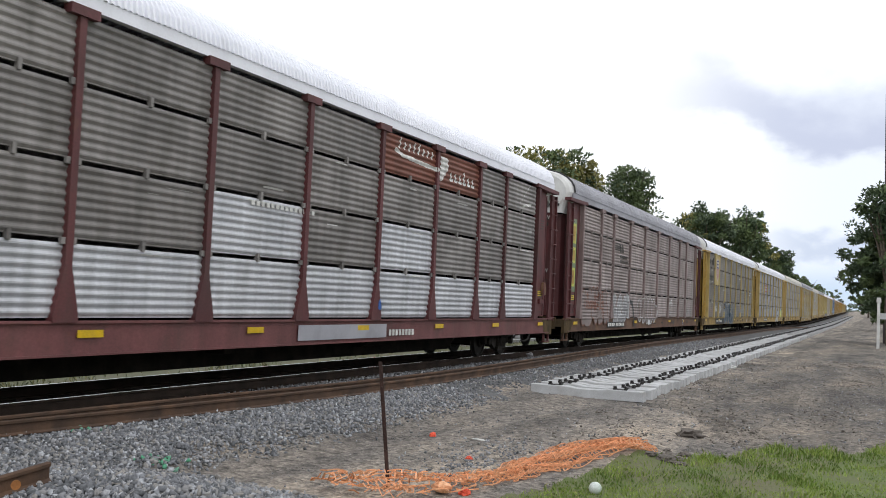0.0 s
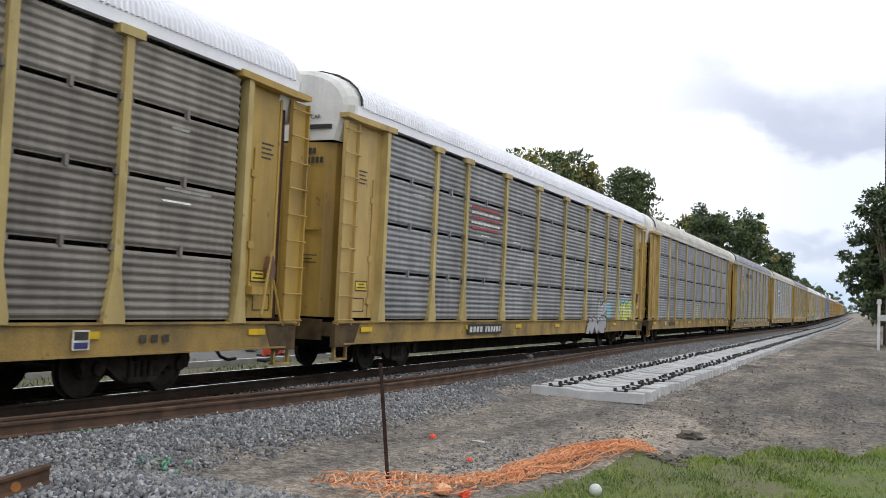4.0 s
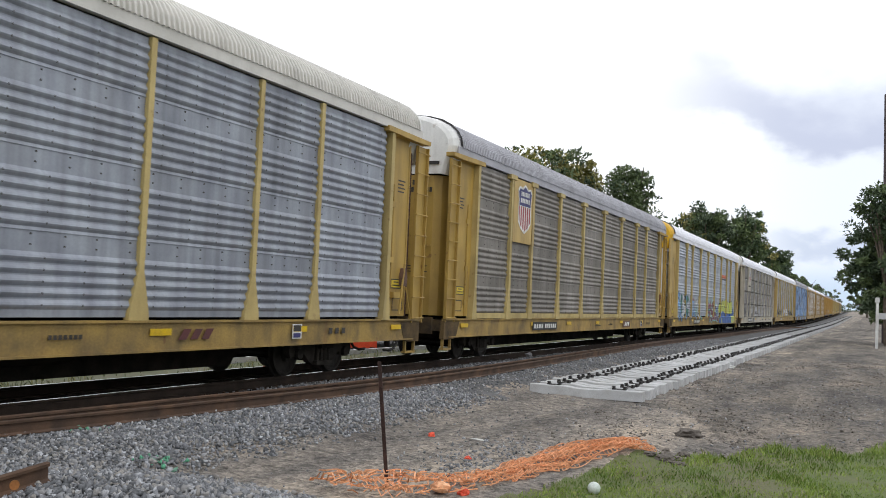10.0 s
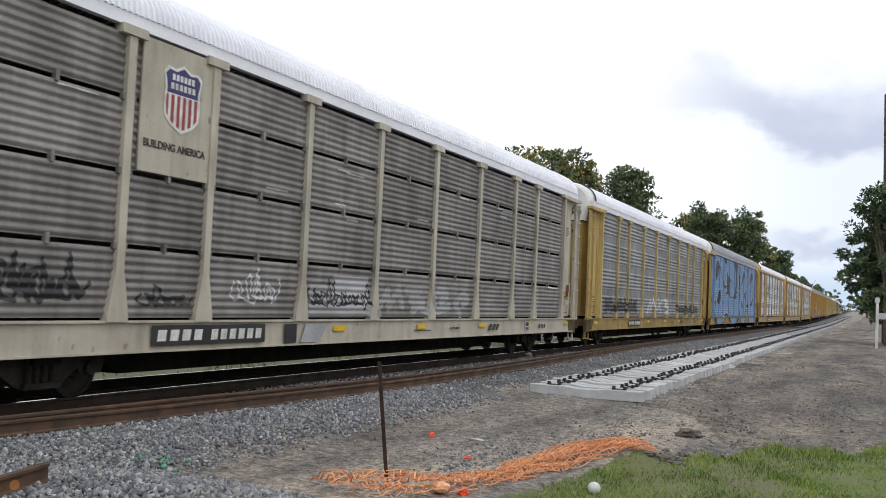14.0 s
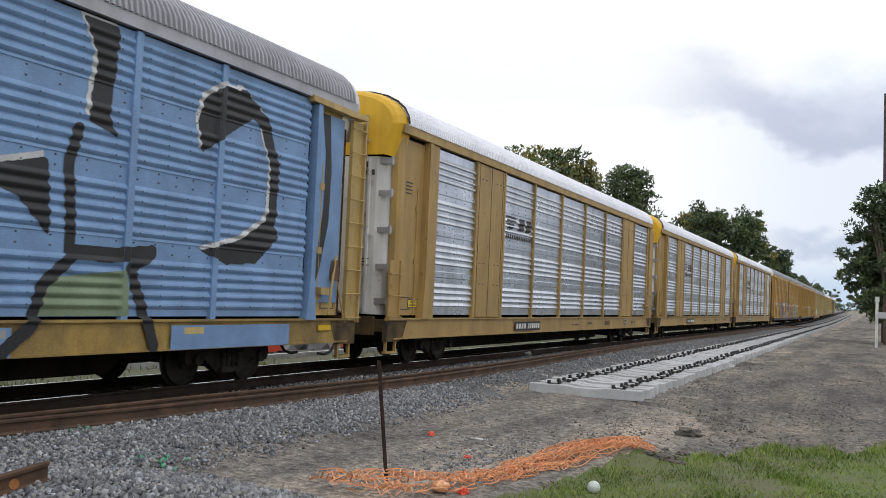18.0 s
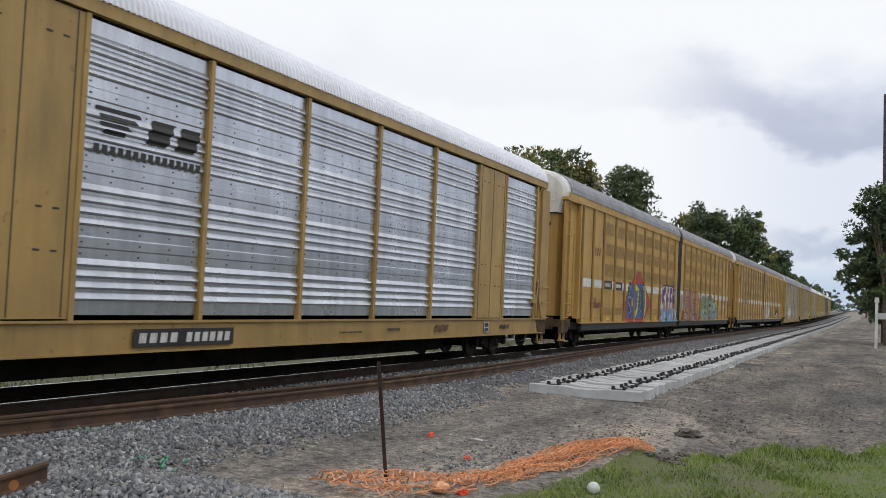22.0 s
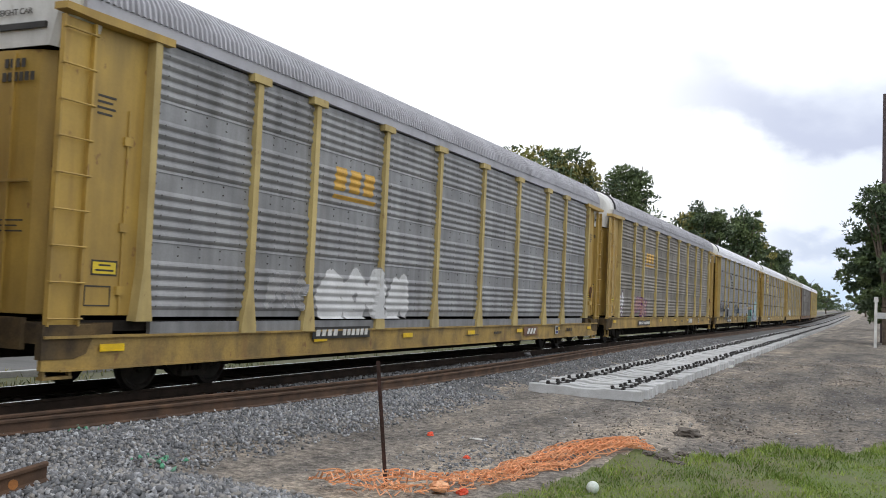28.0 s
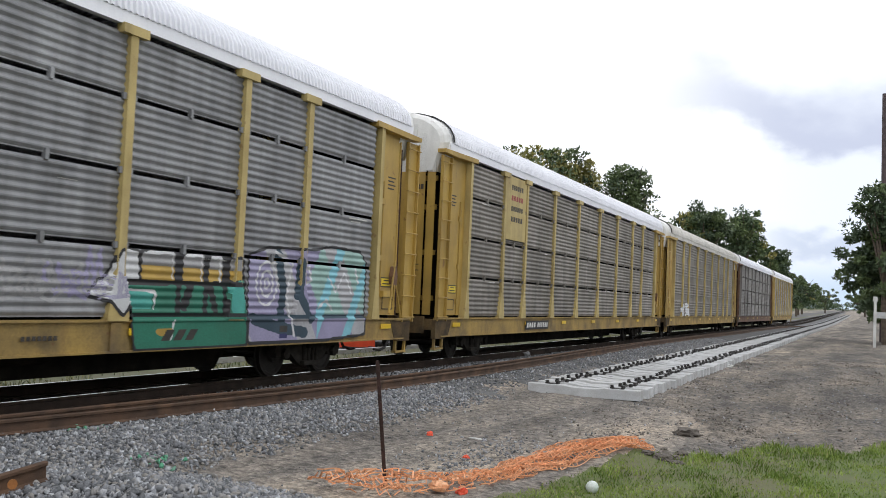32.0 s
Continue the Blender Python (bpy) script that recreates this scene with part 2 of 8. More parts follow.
PAINTS = {"teal": (0.07, 0.38, 0.33), "green": (0.02, 0.17, 0.11), "cyan": (0.22, 0.52, 0.62), "blue": (0.03, 0.11, 0.38), "sky": (0.19, 0.32, 0.55),
          "plum": (0.13, 0.012, 0.045), "lime": (0.55, 0.58, 0.10), "silver": (0.42, 0.42, 0.45), "lilac": (0.32, 0.30, 0.46), "rosy": (0.36, 0.20, 0.19),
          "black": (0.02, 0.02, 0.024), "white": (0.62, 0.63, 0.65), "red": (0.42, 0.045, 0.03), "slate": (0.03, 0.06, 0.09), "mint": (0.30, 0.47, 0.44),
          "brown": (0.20, 0.07, 0.04), "purple": (0.11, 0.02, 0.13), "pale": (0.33, 0.33, 0.34), "sage": (0.20, 0.27, 0.17), "gold": (0.46, 0.30, 0.06), "dust": (0.25, 0.205, 0.195), "azure": (0.20, 0.38, 0.66)}
paint = {k: material("spray_paint_" + k, v, [c * 0.8 for c in v], 0.55, 0, 1.6, 50, 0.02, (GRIME, 0.15), 0.6, 0.03) for k, v in PAINTS.items()}

rust_rail = material("rusty_rail_steel", (0.098, 0.056, 0.035), (0.058, 0.036, 0.025), 0.8, 0.1, 3, 60, 0.2, ((0.24, 0.13, 0.07), 0.5), 0, 0.1)
dark_rail = material("brown_black_rail_steel", (0.05, 0.035, 0.028), (0.03, 0.024, 0.02), 0.75, 0.2, 3, 60, 0.2)
# rust brown, darkened to stand for the shade inside narrow gaps
rust_gap_dark = material("rust_brown_darkened_for_gaps", (0.055, 0.020, 0.017), (0.035, 0.016, 0.013), 0.85, 0, 3, 30, 0.1)
label_yellow = material("yellow_label_film", (0.72, 0.55, 0.03), (0.62, 0.46, 0.04), 0.5, 0, 5, 60, 0, (GRIME, 0.2), 0.3, 0.08)
rail_shine = material("polished_rail_head", (0.62, 0.62, 0.63), (0.5, 0.5, 0.5), 0.16, 1.0, 5, 90, 0.01)
tie_wood = material("creosoted_tie_wood", (0.036, 0.029, 0.024), (0.022, 0.018, 0.015), 0.9, 0, 4, 50, 0.4, None, 0, 0.25)
concrete = material("pale_concrete", (0.55, 0.56, 0.575), (0.46, 0.465, 0.475), 0.85, 0, 3, 70, 0.12, ((0.30, 0.28, 0.25), 0.4), 0.4, 0.10)
stone_mat = material("grey_ballast_stone", (0.30, 0.30, 0.315), (0.17, 0.17, 0.18), 0.85, 0, 1.3, 26, 0.3, ((0.34, 0.29, 0.24), 0.35), 0, 0.1)
black_clip = material("black_rubber_and_iron", (0.02, 0.02, 0.02), (0.035, 0.03, 0.028), 0.7, 0.1, 10, 60, 0.1)
stake_mat = material("rusty_stake_steel", (0.06, 0.03, 0.024), (0.035, 0.02, 0.017), 0.8, 0.2, 10, 80, 0.2)
net_mat = material("orange_plastic_mesh", (0.86, 0.48, 0.27), (0.80, 0.38, 0.19), 0.6, 0, 4, 60, 0.05, ((0.6, 0.33, 0.2), 0.5), 0, 0.1)
tag_mat = material("orange_red_flag_plastic", (0.85, 0.10, 0.04), (0.75, 0.09, 0.04), 0.5, 0, 6, 60, 0.02)
bark = material("grey_brown_bark", (0.13, 0.10, 0.075), (0.075, 0.06, 0.048), 0.95, 0, 5, 40, 0.5)
leaf_dark = material("dark_green_leaf", (0.075, 0.112, 0.054), (0.048, 0.078, 0.038), 0.6, 0, 0.5, 20, 0, None, 0, 0.15)
leaf_mid = material("green_leaf", (0.12, 0.165, 0.062), (0.08, 0.12, 0.045), 0.6, 0, 0.5, 20, 0, None, 0, 0.15)
leaf_gold = material("yellowing_leaf", (0.30, 0.265, 0.075), (0.17, 0.18, 0.055), 0.6, 0, 0.5, 20, 0, None, 0, 0.15)
grass_mat = material("lawn_grass_blade", (0.165, 0.255, 0.035), (0.115, 0.19, 0.028), 0.7, 0, 1.5, 30, 0, None, 0, 0.1)
grass_light = material("pale_lawn_blade", (0.30, 0.40, 0.075), (0.235, 0.32, 0.055), 0.7, 0, 1.5, 30, 0, None, 0, 0.1)
grass_dry = material("dry_grass_blade", (0.42, 0.39, 0.18), (0.32, 0.30, 0.13), 0.8, 0, 1.5, 30, 0, None, 0, 0.1)
weed_mat = material("verge_weed_leaf", (0.11, 0.16, 0.05), (0.16, 0.18, 0.07), 0.7, 0, 1.5, 30, 0)
wood_pole = material("dark_utility_pole_wood", (0.10, 0.075, 0.08), (0.06, 0.048, 0.05), 0.9, 0, 3, 30, 0.3)
tarmac = material("worn_street_asphalt", (0.11, 0.11, 0.108), (0.08, 0.08, 0.078), 0.9, 0, 0.4, 40, 0.1)
white_car = material("white_car_lacquer", (0.80, 0.80, 0.80), (0.77, 0.77, 0.77), 0.2, 0, 2, 40, 0)
dark_glass = material("dark_window_glass", (0.02, 0.024, 0.028), (0.015, 0.018, 0.02), 0.08, 0, 2, 40, 0)
rubber = material("tyre_rubber", (0.022, 0.022, 0.023), (0.03, 0.03, 0.03), 0.9, 0, 6, 40, 0.2)
dirt_clod = material("dark_earth", (0.115, 0.10, 0.088), (0.16, 0.14, 0.122), 0.95, 0, 6, 50, 0.4)


for sheet in (galv_blue, galv_brown, galv_tan, galv_pale, galv_wash, galv_mid, galv_clean):
    sheet.node_tree.nodes["Principled BSDF"].inputs["Specular IOR Level"].default_value = 0.65
for dull in (tie_wood, underside, truck_mat, dark_rail, end_grime):
    dull.node_tree.nodes["Principled BSDF"].inputs["Specular IOR Level"].default_value = 0.12


# ---------------------------------------------------------------- mesh helpers
class Shape:
    """Collects boxes, prisms and sheets into one mesh."""

    def __init__(self):
        self.v, self.f = [], []

    def add(self, verts, faces):
        k = len(self.v)
        self.v += [tuple(p) for p in verts]
        self.f += [tuple(k + i for i in face) for face in faces]
        return self

    def box(self, x0, x1, y0, y1, z0, z1):
        return self.add([(x, y, z) for x in (x0, x1) for y in (y0, y1) for z in (z0, z1)],
                        [(0, 1, 3, 2), (4, 6, 7, 5), (0, 4, 5, 1), (2, 3, 7, 6), (0, 2, 6, 4), (1, 5, 7, 3)])

    def prism(self, poly, lo, hi, axis="x"):
        """A polygon of (a, b) pairs pushed along one axis: x takes (y, z), y takes (x, z), z takes (x, y)."""
        n = len(poly)
        put = {"x": lambda a, b, c: (c, a, b), "y": lambda a, b, c: (a, c, b), "z": lambda a, b, c: (a, b, c)}[axis]
        verts = [put(a, b, lo) for a, b in poly] + [put(a, b, hi) for a, b in poly]
        return self.add(verts, [tuple(range(n))[::-1], tuple(range(n, 2 * n))] + [(i, (i + 1) % n, n + (i + 1) % n, n + i) for i in range(n)])

    def rod(self, a, b, r, sides=6, r2=None):
        a, b = Vector(a), Vector(b)
        q = (b - a).to_track_quat("Z", "Y")
        ring = [q @ Vector((math.cos(2 * math.pi * i / sides), math.sin(2 * math.pi * i / sides), 0)) for i in range(sides)]
        r2 = r if r2 is None else r2
        verts = [a + p * r for p in ring] + [b + p * r2 for p in ring]
        return self.add(verts, [tuple(range(sides))[::-1], tuple(range(sides, 2 * sides))] + [(i, (i + 1) % sides, sides + (i + 1) % sides, sides + i) for i in range(sides)])

    def lathe(self, profile, y, sides=20, cx=0.0, cz=0.0, axis="x"):
        """A turned body: (radius, offset) pairs round an axle along x."""
        k = len(profile)
        verts = [(cx + o, y + r * math.cos(2 * math.pi * i / sides), cz + r * math.sin(2 * math.pi * i / sides)) for i in range(sides) for r, o in profile]
        faces = [(i * k + j, ((i + 1) % sides) * k + j, ((i + 1) % sides) * k + j + 1, i * k + j + 1) for i in range(sides) for j in range(k - 1)]
        return self.add(verts, faces)

    def mesh(self, name, mat, smooth=False):
        me = bpy.data.meshes.new(name)
        me.from_pydata(self.v, [], self.f)
        me.materials.append(mat)
        if smooth:
            me.polygons.foreach_set("use_smooth", [True] * len(me.polygons))
        bm = bmesh.new()
        bm.from_mesh(me)
        bmesh.ops.recalc_face_normals(bm, faces=bm.faces)
        bm.to_mesh(me)
        bm.free()
        return me


def part(name, data, parent, label="", at=None):
    ob = new(name, data)
    ob.parent = parent
    if at is not None:
        ob.matrix_basis = at if isinstance(at, Matrix) else Matrix.Translation(at)
    return tagged(ob, label)


def thing(name, label, category, group="", data=None, kind="", at=None):
    ob = tagged(new(name, data), label, category, group, kind)
    if at is not None:
        ob.matrix_basis = at if isinstance(at, Matrix) else Matrix.Translation(at)
    return ob


def fast_mesh(name, verts, faces, mats, index=None, smooth=False):
    """A mesh from numpy arrays; faces all have the same number of corners."""
    me = bpy.data.meshes.new(name)
    nf, k = faces.shape
    me.vertices.add(len(verts)); me.vertices.foreach_set("co", verts.astype(np.float32).ravel())
    me.loops.add(nf * k); me.loops.foreach_set("vertex_index", faces.astype(np.int32).ravel())
    me.polygons.add(nf); me.polygons.foreach_set("loop_start", np.arange(0, nf * k, k, dtype=np.int32))
    if index is not None:
        me.polygons.foreach_set("material_index", index.astype(np.int32))
    if smooth:
        me.polygons.foreach_set("use_smooth", np.ones(nf, dtype=bool))
    for m in mats:
        me.materials.append(m)
    me.update(calc_edges=True)
    return me


# ---------------------------------------------------------------- ground
rng = np.random.default_rng(7)


def vbend(y):
    y = np.asarray(y, float)
    q = np.clip(y - 110, 0, 90)
    far = np.clip(y - 200, 0, None)
    return -9.4e-5 * q * q - 0.0169 * far, 3.0e-5 * q * q + 0.0054 * far


def ground_z(x, y):
    """Height of the ground: the ballast bed, its shoulders, the heap of stone and the flat yard."""
    x, y = np.asarray(x, float), np.asarray(y, float)
    sx, rise = vbend(y)
    d = np.abs(x - TRACK - sx)
    bed = np.where(d < 1.75, -0.235, np.interp(d, [1.75, 2.3, 3.9, 4.6], [-0.25, -0.30, -0.47, GROUND]))
    west = np.where(x - TRACK - sx < -2.2, np.interp(-(x - TRACK - sx), [2.2, 3.6, 5], [-0.32, -0.40, -0.36]), bed)
    heap = 0.34 * np.exp(-((x + 6.0) / 1.5) ** 2 - ((y - 6.95) / 0.95) ** 2) + 0.10 * np.exp(-((x + 3.05) / 0.5) ** 2 - ((y - 13.6) / 1.4) ** 2)
    bumps = 0.018 * np.sin(x * 2.1 + y * 0.7) * np.sin(y * 1.3 - x) + 0.012 * np.sin(x * 5.3 + 1) * np.sin(y * 4.1)
    lawn = 0.05 * np.clip((x + 3.2) / 2, 0, 1) * np.clip((17 - y) / 6, 0, 1)
    rut = -0.03 * np.exp(-((x + 1.2) / 0.35) ** 2) - 0.03 * np.exp(-((x + 3.0) / 0.35) ** 2)
    return west + heap + lawn + np.where(y > 18, rut, 0) + bumps * np.where(d > 2.4, 1, 0) + rise


def lawn_edge(x):
    """The y up to which the lawn reaches."""
    x = np.asarray(x, float)
    return np.interp(x, [-4.2, -3.7, -2.9, -2.2, 0.2, 4, 40], [6, 9.6, 13.2, 14.6, 17.1, 20, 24]) + 0.35 * np.sin(x * 3.7) + 0.25 * np.sin(x * 8.3 + 1)


def yard_soil(name, k, low):
    """Driven dirt: patches of pale dust and dark damp earth, broken by clods and fine gravel."""
    m = bpy.data.materials.new(name)
    m.use_nodes = True
    n, l = m.node_tree.nodes, m.node_tree.links
    bs, tc = n["Principled BSDF"], n.new("ShaderNodeTexCoord")
    def tex(scale, detail, rough=0.6, stretch=(1, 1, 1)):
        mp = n.new("ShaderNodeMapping"); mp.inputs["Scale"].default_value = stretch
        l.new(tc.outputs["Object"], mp.inputs[0])
        t = n.new("ShaderNodeTexNoise")
        t.inputs["Scale"].default_value, t.inputs["Detail"].default_value, t.inputs["Roughness"].default_value = scale, detail, rough
        l.new(mp.outputs[0], t.inputs[0]); return t.outputs[0]
    def ramp(v, stops):
        r = n.new("ShaderNodeValToRGB")
        r.color_ramp.elements[0].position, r.color_ramp.elements[0].color = stops[0][0], (*stops[0][1], 1)
        r.color_ramp.elements[1].position, r.color_ramp.elements[1].color = stops[-1][0], (*stops[-1][1], 1)
        for p, c in stops[1:-1]:
            r.color_ramp.elements.new(p).color = (*c, 1)
        l.new(v, r.inputs[0]); return r.outputs[0]
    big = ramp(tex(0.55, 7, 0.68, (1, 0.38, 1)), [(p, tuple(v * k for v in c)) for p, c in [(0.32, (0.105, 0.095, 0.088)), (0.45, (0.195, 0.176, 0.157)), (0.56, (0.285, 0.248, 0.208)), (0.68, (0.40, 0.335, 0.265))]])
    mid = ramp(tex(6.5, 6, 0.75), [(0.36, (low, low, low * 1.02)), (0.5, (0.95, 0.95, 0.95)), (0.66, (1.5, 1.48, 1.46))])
    mx = n.new("ShaderNodeMix"); mx.data_type, mx.blend_type = "RGBA", "MULTIPLY"; mx.inputs[0].default_value = 0.85
    l.new(big, mx.inputs[6]); l.new(mid, mx.inputs[7])
    vor = n.new("ShaderNodeTexVoronoi"); vor.inputs["Scale"].default_value = 24
    l.new(tc.outputs["Object"], vor.inputs[0])
    grit = ramp(vor.outputs["Color"], [(0.15, (0.55, 0.55, 0.56)), (0.5, (1.0, 1.0, 1.0)), (0.9, (1.55, 1.55, 1.55))])
    m2 = n.new("ShaderNodeMix"); m2.data_type, m2.blend_type = "RGBA", "MULTIPLY"; m2.inputs[0].default_value = 0.7
    l.new(mx.outputs[2], m2.inputs[6]); l.new(grit, m2.inputs[7])
    # wheel tracks run along the yard
    rut = ramp(tex(1.5, 5, 0.62, (1, 0.10, 1)), [(0.36, (0.62, 0.61, 0.60)), (0.5, (1.0, 1.0, 1.0)), (0.64, (1.3, 1.27, 1.22))])
    m3 = n.new("ShaderNodeMix"); m3.data_type, m3.blend_type = "RGBA", "MULTIPLY"; m3.inputs[0].default_value = 0.75
    l.new(m2.outputs[2], m3.inputs[6]); l.new(rut, m3.inputs[7]); l.new(m3.outputs[2], bs.inputs["Base Color"])
    bs.inputs["Roughness"].default_value = 0.95
    b1, b2 = n.new("ShaderNodeBump"), n.new("ShaderNodeBump")
    b1.inputs["Strength"].default_value, b1.inputs["Distance"].default_value = 0.9, 0.05
    b2.inputs["Strength"].default_value, b2.inputs["Distance"].default_value = 0.8, 0.02
    l.new(tex(6.5, 6, 0.75), b1.inputs["Height"]); l.new(vor.outputs["Distance"], b2.inputs["Height"])
    l.new(b1.outputs[0], b2.inputs["Normal"]); l.new(b2.outputs[0], bs.inputs["Normal"])
    return m


soil = yard_soil("driven_grey_brown_dirt", 1.05, 0.28)
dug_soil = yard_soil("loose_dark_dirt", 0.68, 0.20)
gravel_bed = material("grey_crushed_stone", (0.13, 0.132, 0.137), (0.07, 0.07, 0.073), 0.95, 0, 1.0, 24, 0.9, ((0.2, 0.18, 0.155), 0.4), 0, 0)
# dirty ballast, its colour darkened further for the shade under the train
oily_shaded_bed = material("oily_ballast_darkened_for_shade", (0.032, 0.027, 0.023), (0.02, 0.017, 0.015), 0.9, 0, 1.0, 24, 0.9, None, 0, 0)
oily_shaded_bed.node_tree.nodes["Principled BSDF"].inputs["Specular IOR Level"].default_value = 0.1
lawn_soil = material("grassy_soil", (0.10, 0.135, 0.035), (0.12, 0.115, 0.06), 0.95, 0, 0.8, 30, 0.6, None, 0, 0)
verge_soil = material("weedy_verge", (0.10, 0.115, 0.05), (0.14, 0.135, 0.085), 0.95, 0, 0.3, 20, 0.5, None, 0, 0)


def build_ground():
    xs = np.concatenate([[-2500, -900, -400, -200, -120, -80, -60, -45, -35, -28, -24, -20], np.arange(-18, -13, 0.5), np.arange(-13, 3, 0.125),
                         np.arange(3, 8, 0.5), [9, 12, 16, 22, 30, 45, 70, 110, 200, 400, 900, 2500]])
    ys = np.concatenate([[-900, -300, -120, -60, -30, -15, -6, -2, 1, 3], np.arange(4, 30, 0.125), np.arange(30, 60, 0.5), np.arange(60, 210, 5), np.arange(210, 800, 30), [900, 1200, 1700, 2500, 3500]])
    X, Y = np.meshgrid(xs, ys, indexing="ij")
    Z = ground_z(X, Y)
    Z = Z + rng.normal(0, 0.006, Z.shape)
    n, m = X.shape
    idx = np.arange(n * m).reshape(n, m)
    faces = np.stack([idx[:-1, :-1], idx[1:, :-1], idx[1:, 1:], idx[:-1, 1:]], -1).reshape(-1, 4)
    cx, cy = 0.5 * (X[:-1, :-1] + X[1:, 1:]), 0.5 * (Y[:-1, :-1] + Y[1:, 1:])
    sx, _ = vbend(cy)
    d = cx - TRACK - sx
    wob = 0.25 * np.sin(cy * 1.7) + 0.2 * np.sin(cy * 4.3 + cx) + 0.15 * np.sin(cy * 9.1)
    which = np.zeros(cx.shape, int)
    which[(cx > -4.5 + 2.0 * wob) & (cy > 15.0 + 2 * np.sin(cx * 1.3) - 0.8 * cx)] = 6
    which[(np.abs(d) < 3.3 + wob)] = 1
    heap = ((cx + 6.0) / 1.9) ** 2 + ((cy - 6.95) / 1.5) ** 2 < 1 + 0.3 * wob
    which[heap] = 1
    which[(cy < lawn_edge(cx) + 0.5 * wob) & (cx > -4.0)] = 2
    which[(d < -3.6) & (d > -4.6 + 0.3 * wob)] = 3
    which[(cx > 3.0 + wob) & (cy > 20)] = 3
    which[(d < -25)] = 3
    which[(d < -4.6 + 0.3 * wob) & (d > -13)] = 4
    # the zone between the rails takes the colour with the train's shade in it
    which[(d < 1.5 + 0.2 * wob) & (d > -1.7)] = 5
    tagged(new("ground", fast_mesh("ground", np.stack([X, Y, Z], -1).reshape(-1, 3), faces, [soil, gravel_bed, lawn_soil, verge_soil, tarmac, oily_shaded_bed, dug_soil], which.ravel(), True)),
           "compacted grey dirt yard with crushed stone, lawn and street", "ground", "", "structure")


build_ground()


def pebble_meshes():
    """Broken stones: hulls of a few random corners."""
    out = []
    for _ in range(12):
        bm = bmesh.new()
        q = rng.normal(size=(8, 3))
        q /= np.linalg.norm(q, axis=1, keepdims=True)
        q *= rng.uniform(0.85, 1.15, (8, 1)) * rng.uniform(0.45, 1.3, (1, 3))
        for c in q:
            bm.verts.new(c)
        bmesh.ops.convex_hull(bm, input=bm.verts[:])
        bmesh.ops.triangulate(bm, faces=bm.faces[:])
        loose = [v for v in bm.verts if not v.link_faces]
        bmesh.ops.delete(bm, geom=loose, context="VERTS")
        bm.verts.index_update()
        out.append((np.array([v.co[:] for v in bm.verts]), np.array([[v.index for v in f.verts] for f in bm.faces])))
        bm.free()
    return out


PEBBLES = pebble_meshes()


def scatter(name, xy, size, mat, label, category, sink=0.25, lift=0.0):
    """Stones on the ground, as one heap."""
    n = len(xy)
    z = ground_z(xy[:, 0], xy[:, 1])
    a = rng.uniform(0, 2 * np.pi, n)
    b = rng.uniform(0, 2 * np.pi, n)
    kind = rng.integers(0, len(PEBBLES), n)
    allv, allf, k = [], [], 0
    for i, (base, tri) in enumerate(PEBBLES):
        w = kind == i
        m = int(w.sum())
        if not m:
            continue
        v = base[None] * size[w][:, None, None]
        ca, sa, cb, sb = np.cos(a[w])[:, None], np.sin(a[w])[:, None], np.cos(b[w])[:, None], np.sin(b[w])[:, None]
        x, y, zz = v[..., 0], v[..., 1], v[..., 2]
        y, zz = y * cb - zz * sb, y * sb + zz * cb
        x, y = x * ca - y * sa, x * sa + y * ca
        allv.append(np.stack([x + xy[w][:, :1], y + xy[w][:, 1:2], zz + (z[w] + size[w] * (0.5 - sink) + lift)[:, None]], -1).reshape(-1, 3))
        allf.append((tri[None] + (np.arange(m) * len(base))[:, None, None] + k).reshape(-1, 3))
        k += m * len(base)
    pts, faces = np.concatenate(allv), np.concatenate(allf)
    return thing(name, label, category, "", fast_mesh(name, pts.reshape(-1, 3), faces, [mat]), "stuff")


def island_stone():
    """Crushed stone whose pieces differ in tone."""
    m = bpy.data.materials.new("crushed_stone_pieces")
    m.use_nodes = True
    n, l = m.node_tree.nodes, m.node_tree.links
    bs, geo, r = n["Principled BSDF"], n.new("ShaderNodeNewGeometry"), n.new("ShaderNodeValToRGB")
    cr = r.color_ramp
    cr.elements[0].color, cr.elements[1].color = (0.085, 0.09, 0.096, 1), (0.40, 0.415, 0.44, 1)
    for p, c in ((0.3, (0.14, 0.145, 0.157, 1)), (0.55, (0.195, 0.203, 0.22, 1)), (0.78, (0.245, 0.232, 0.215, 1)), (0.92, (0.30, 0.31, 0.335, 1))):
        cr.elements.new(p).color = c
    l.new(geo.outputs["Random Per Island"], r.inputs[0])
    no, tc, mx = n.new("ShaderNodeTexNoise"), n.new("ShaderNodeTexCoord"), n.new("ShaderNodeMix")
    no.inputs["Scale"].default_value = 45
    l.new(tc.outputs["Object"], no.inputs[0])
    mx.data_type, mx.blend_type = "RGBA", "MULTIPLY"
    mx.inputs[0].default_value = 0.55
    l.new(r.outputs[0], mx.inputs[6]); l.new(no.outputs[0], mx.inputs[7])
    gain = n.new("ShaderNodeMix"); gain.data_type, gain.blend_type = "RGBA", "MULTIPLY"
    gain.inputs[0].default_value = 1.0; gain.inputs[7].default_value = (1.62, 1.62, 1.62, 1)
    l.new(mx.outputs[2], gain.inputs[6]); l.new(gain.outputs[2], bs.inputs["Base Color"])
    bs.inputs["Roughness"].default_value = 0.85
    return m


stone_pieces = island_stone()


def area_points(n, x0, x1, y0, y1, keep):
    p = np.stack([rng.uniform(x0, x1, n), rng.uniform(y0, y1, n)], -1)
    return p[keep(p[:, 0], p[:, 1])]


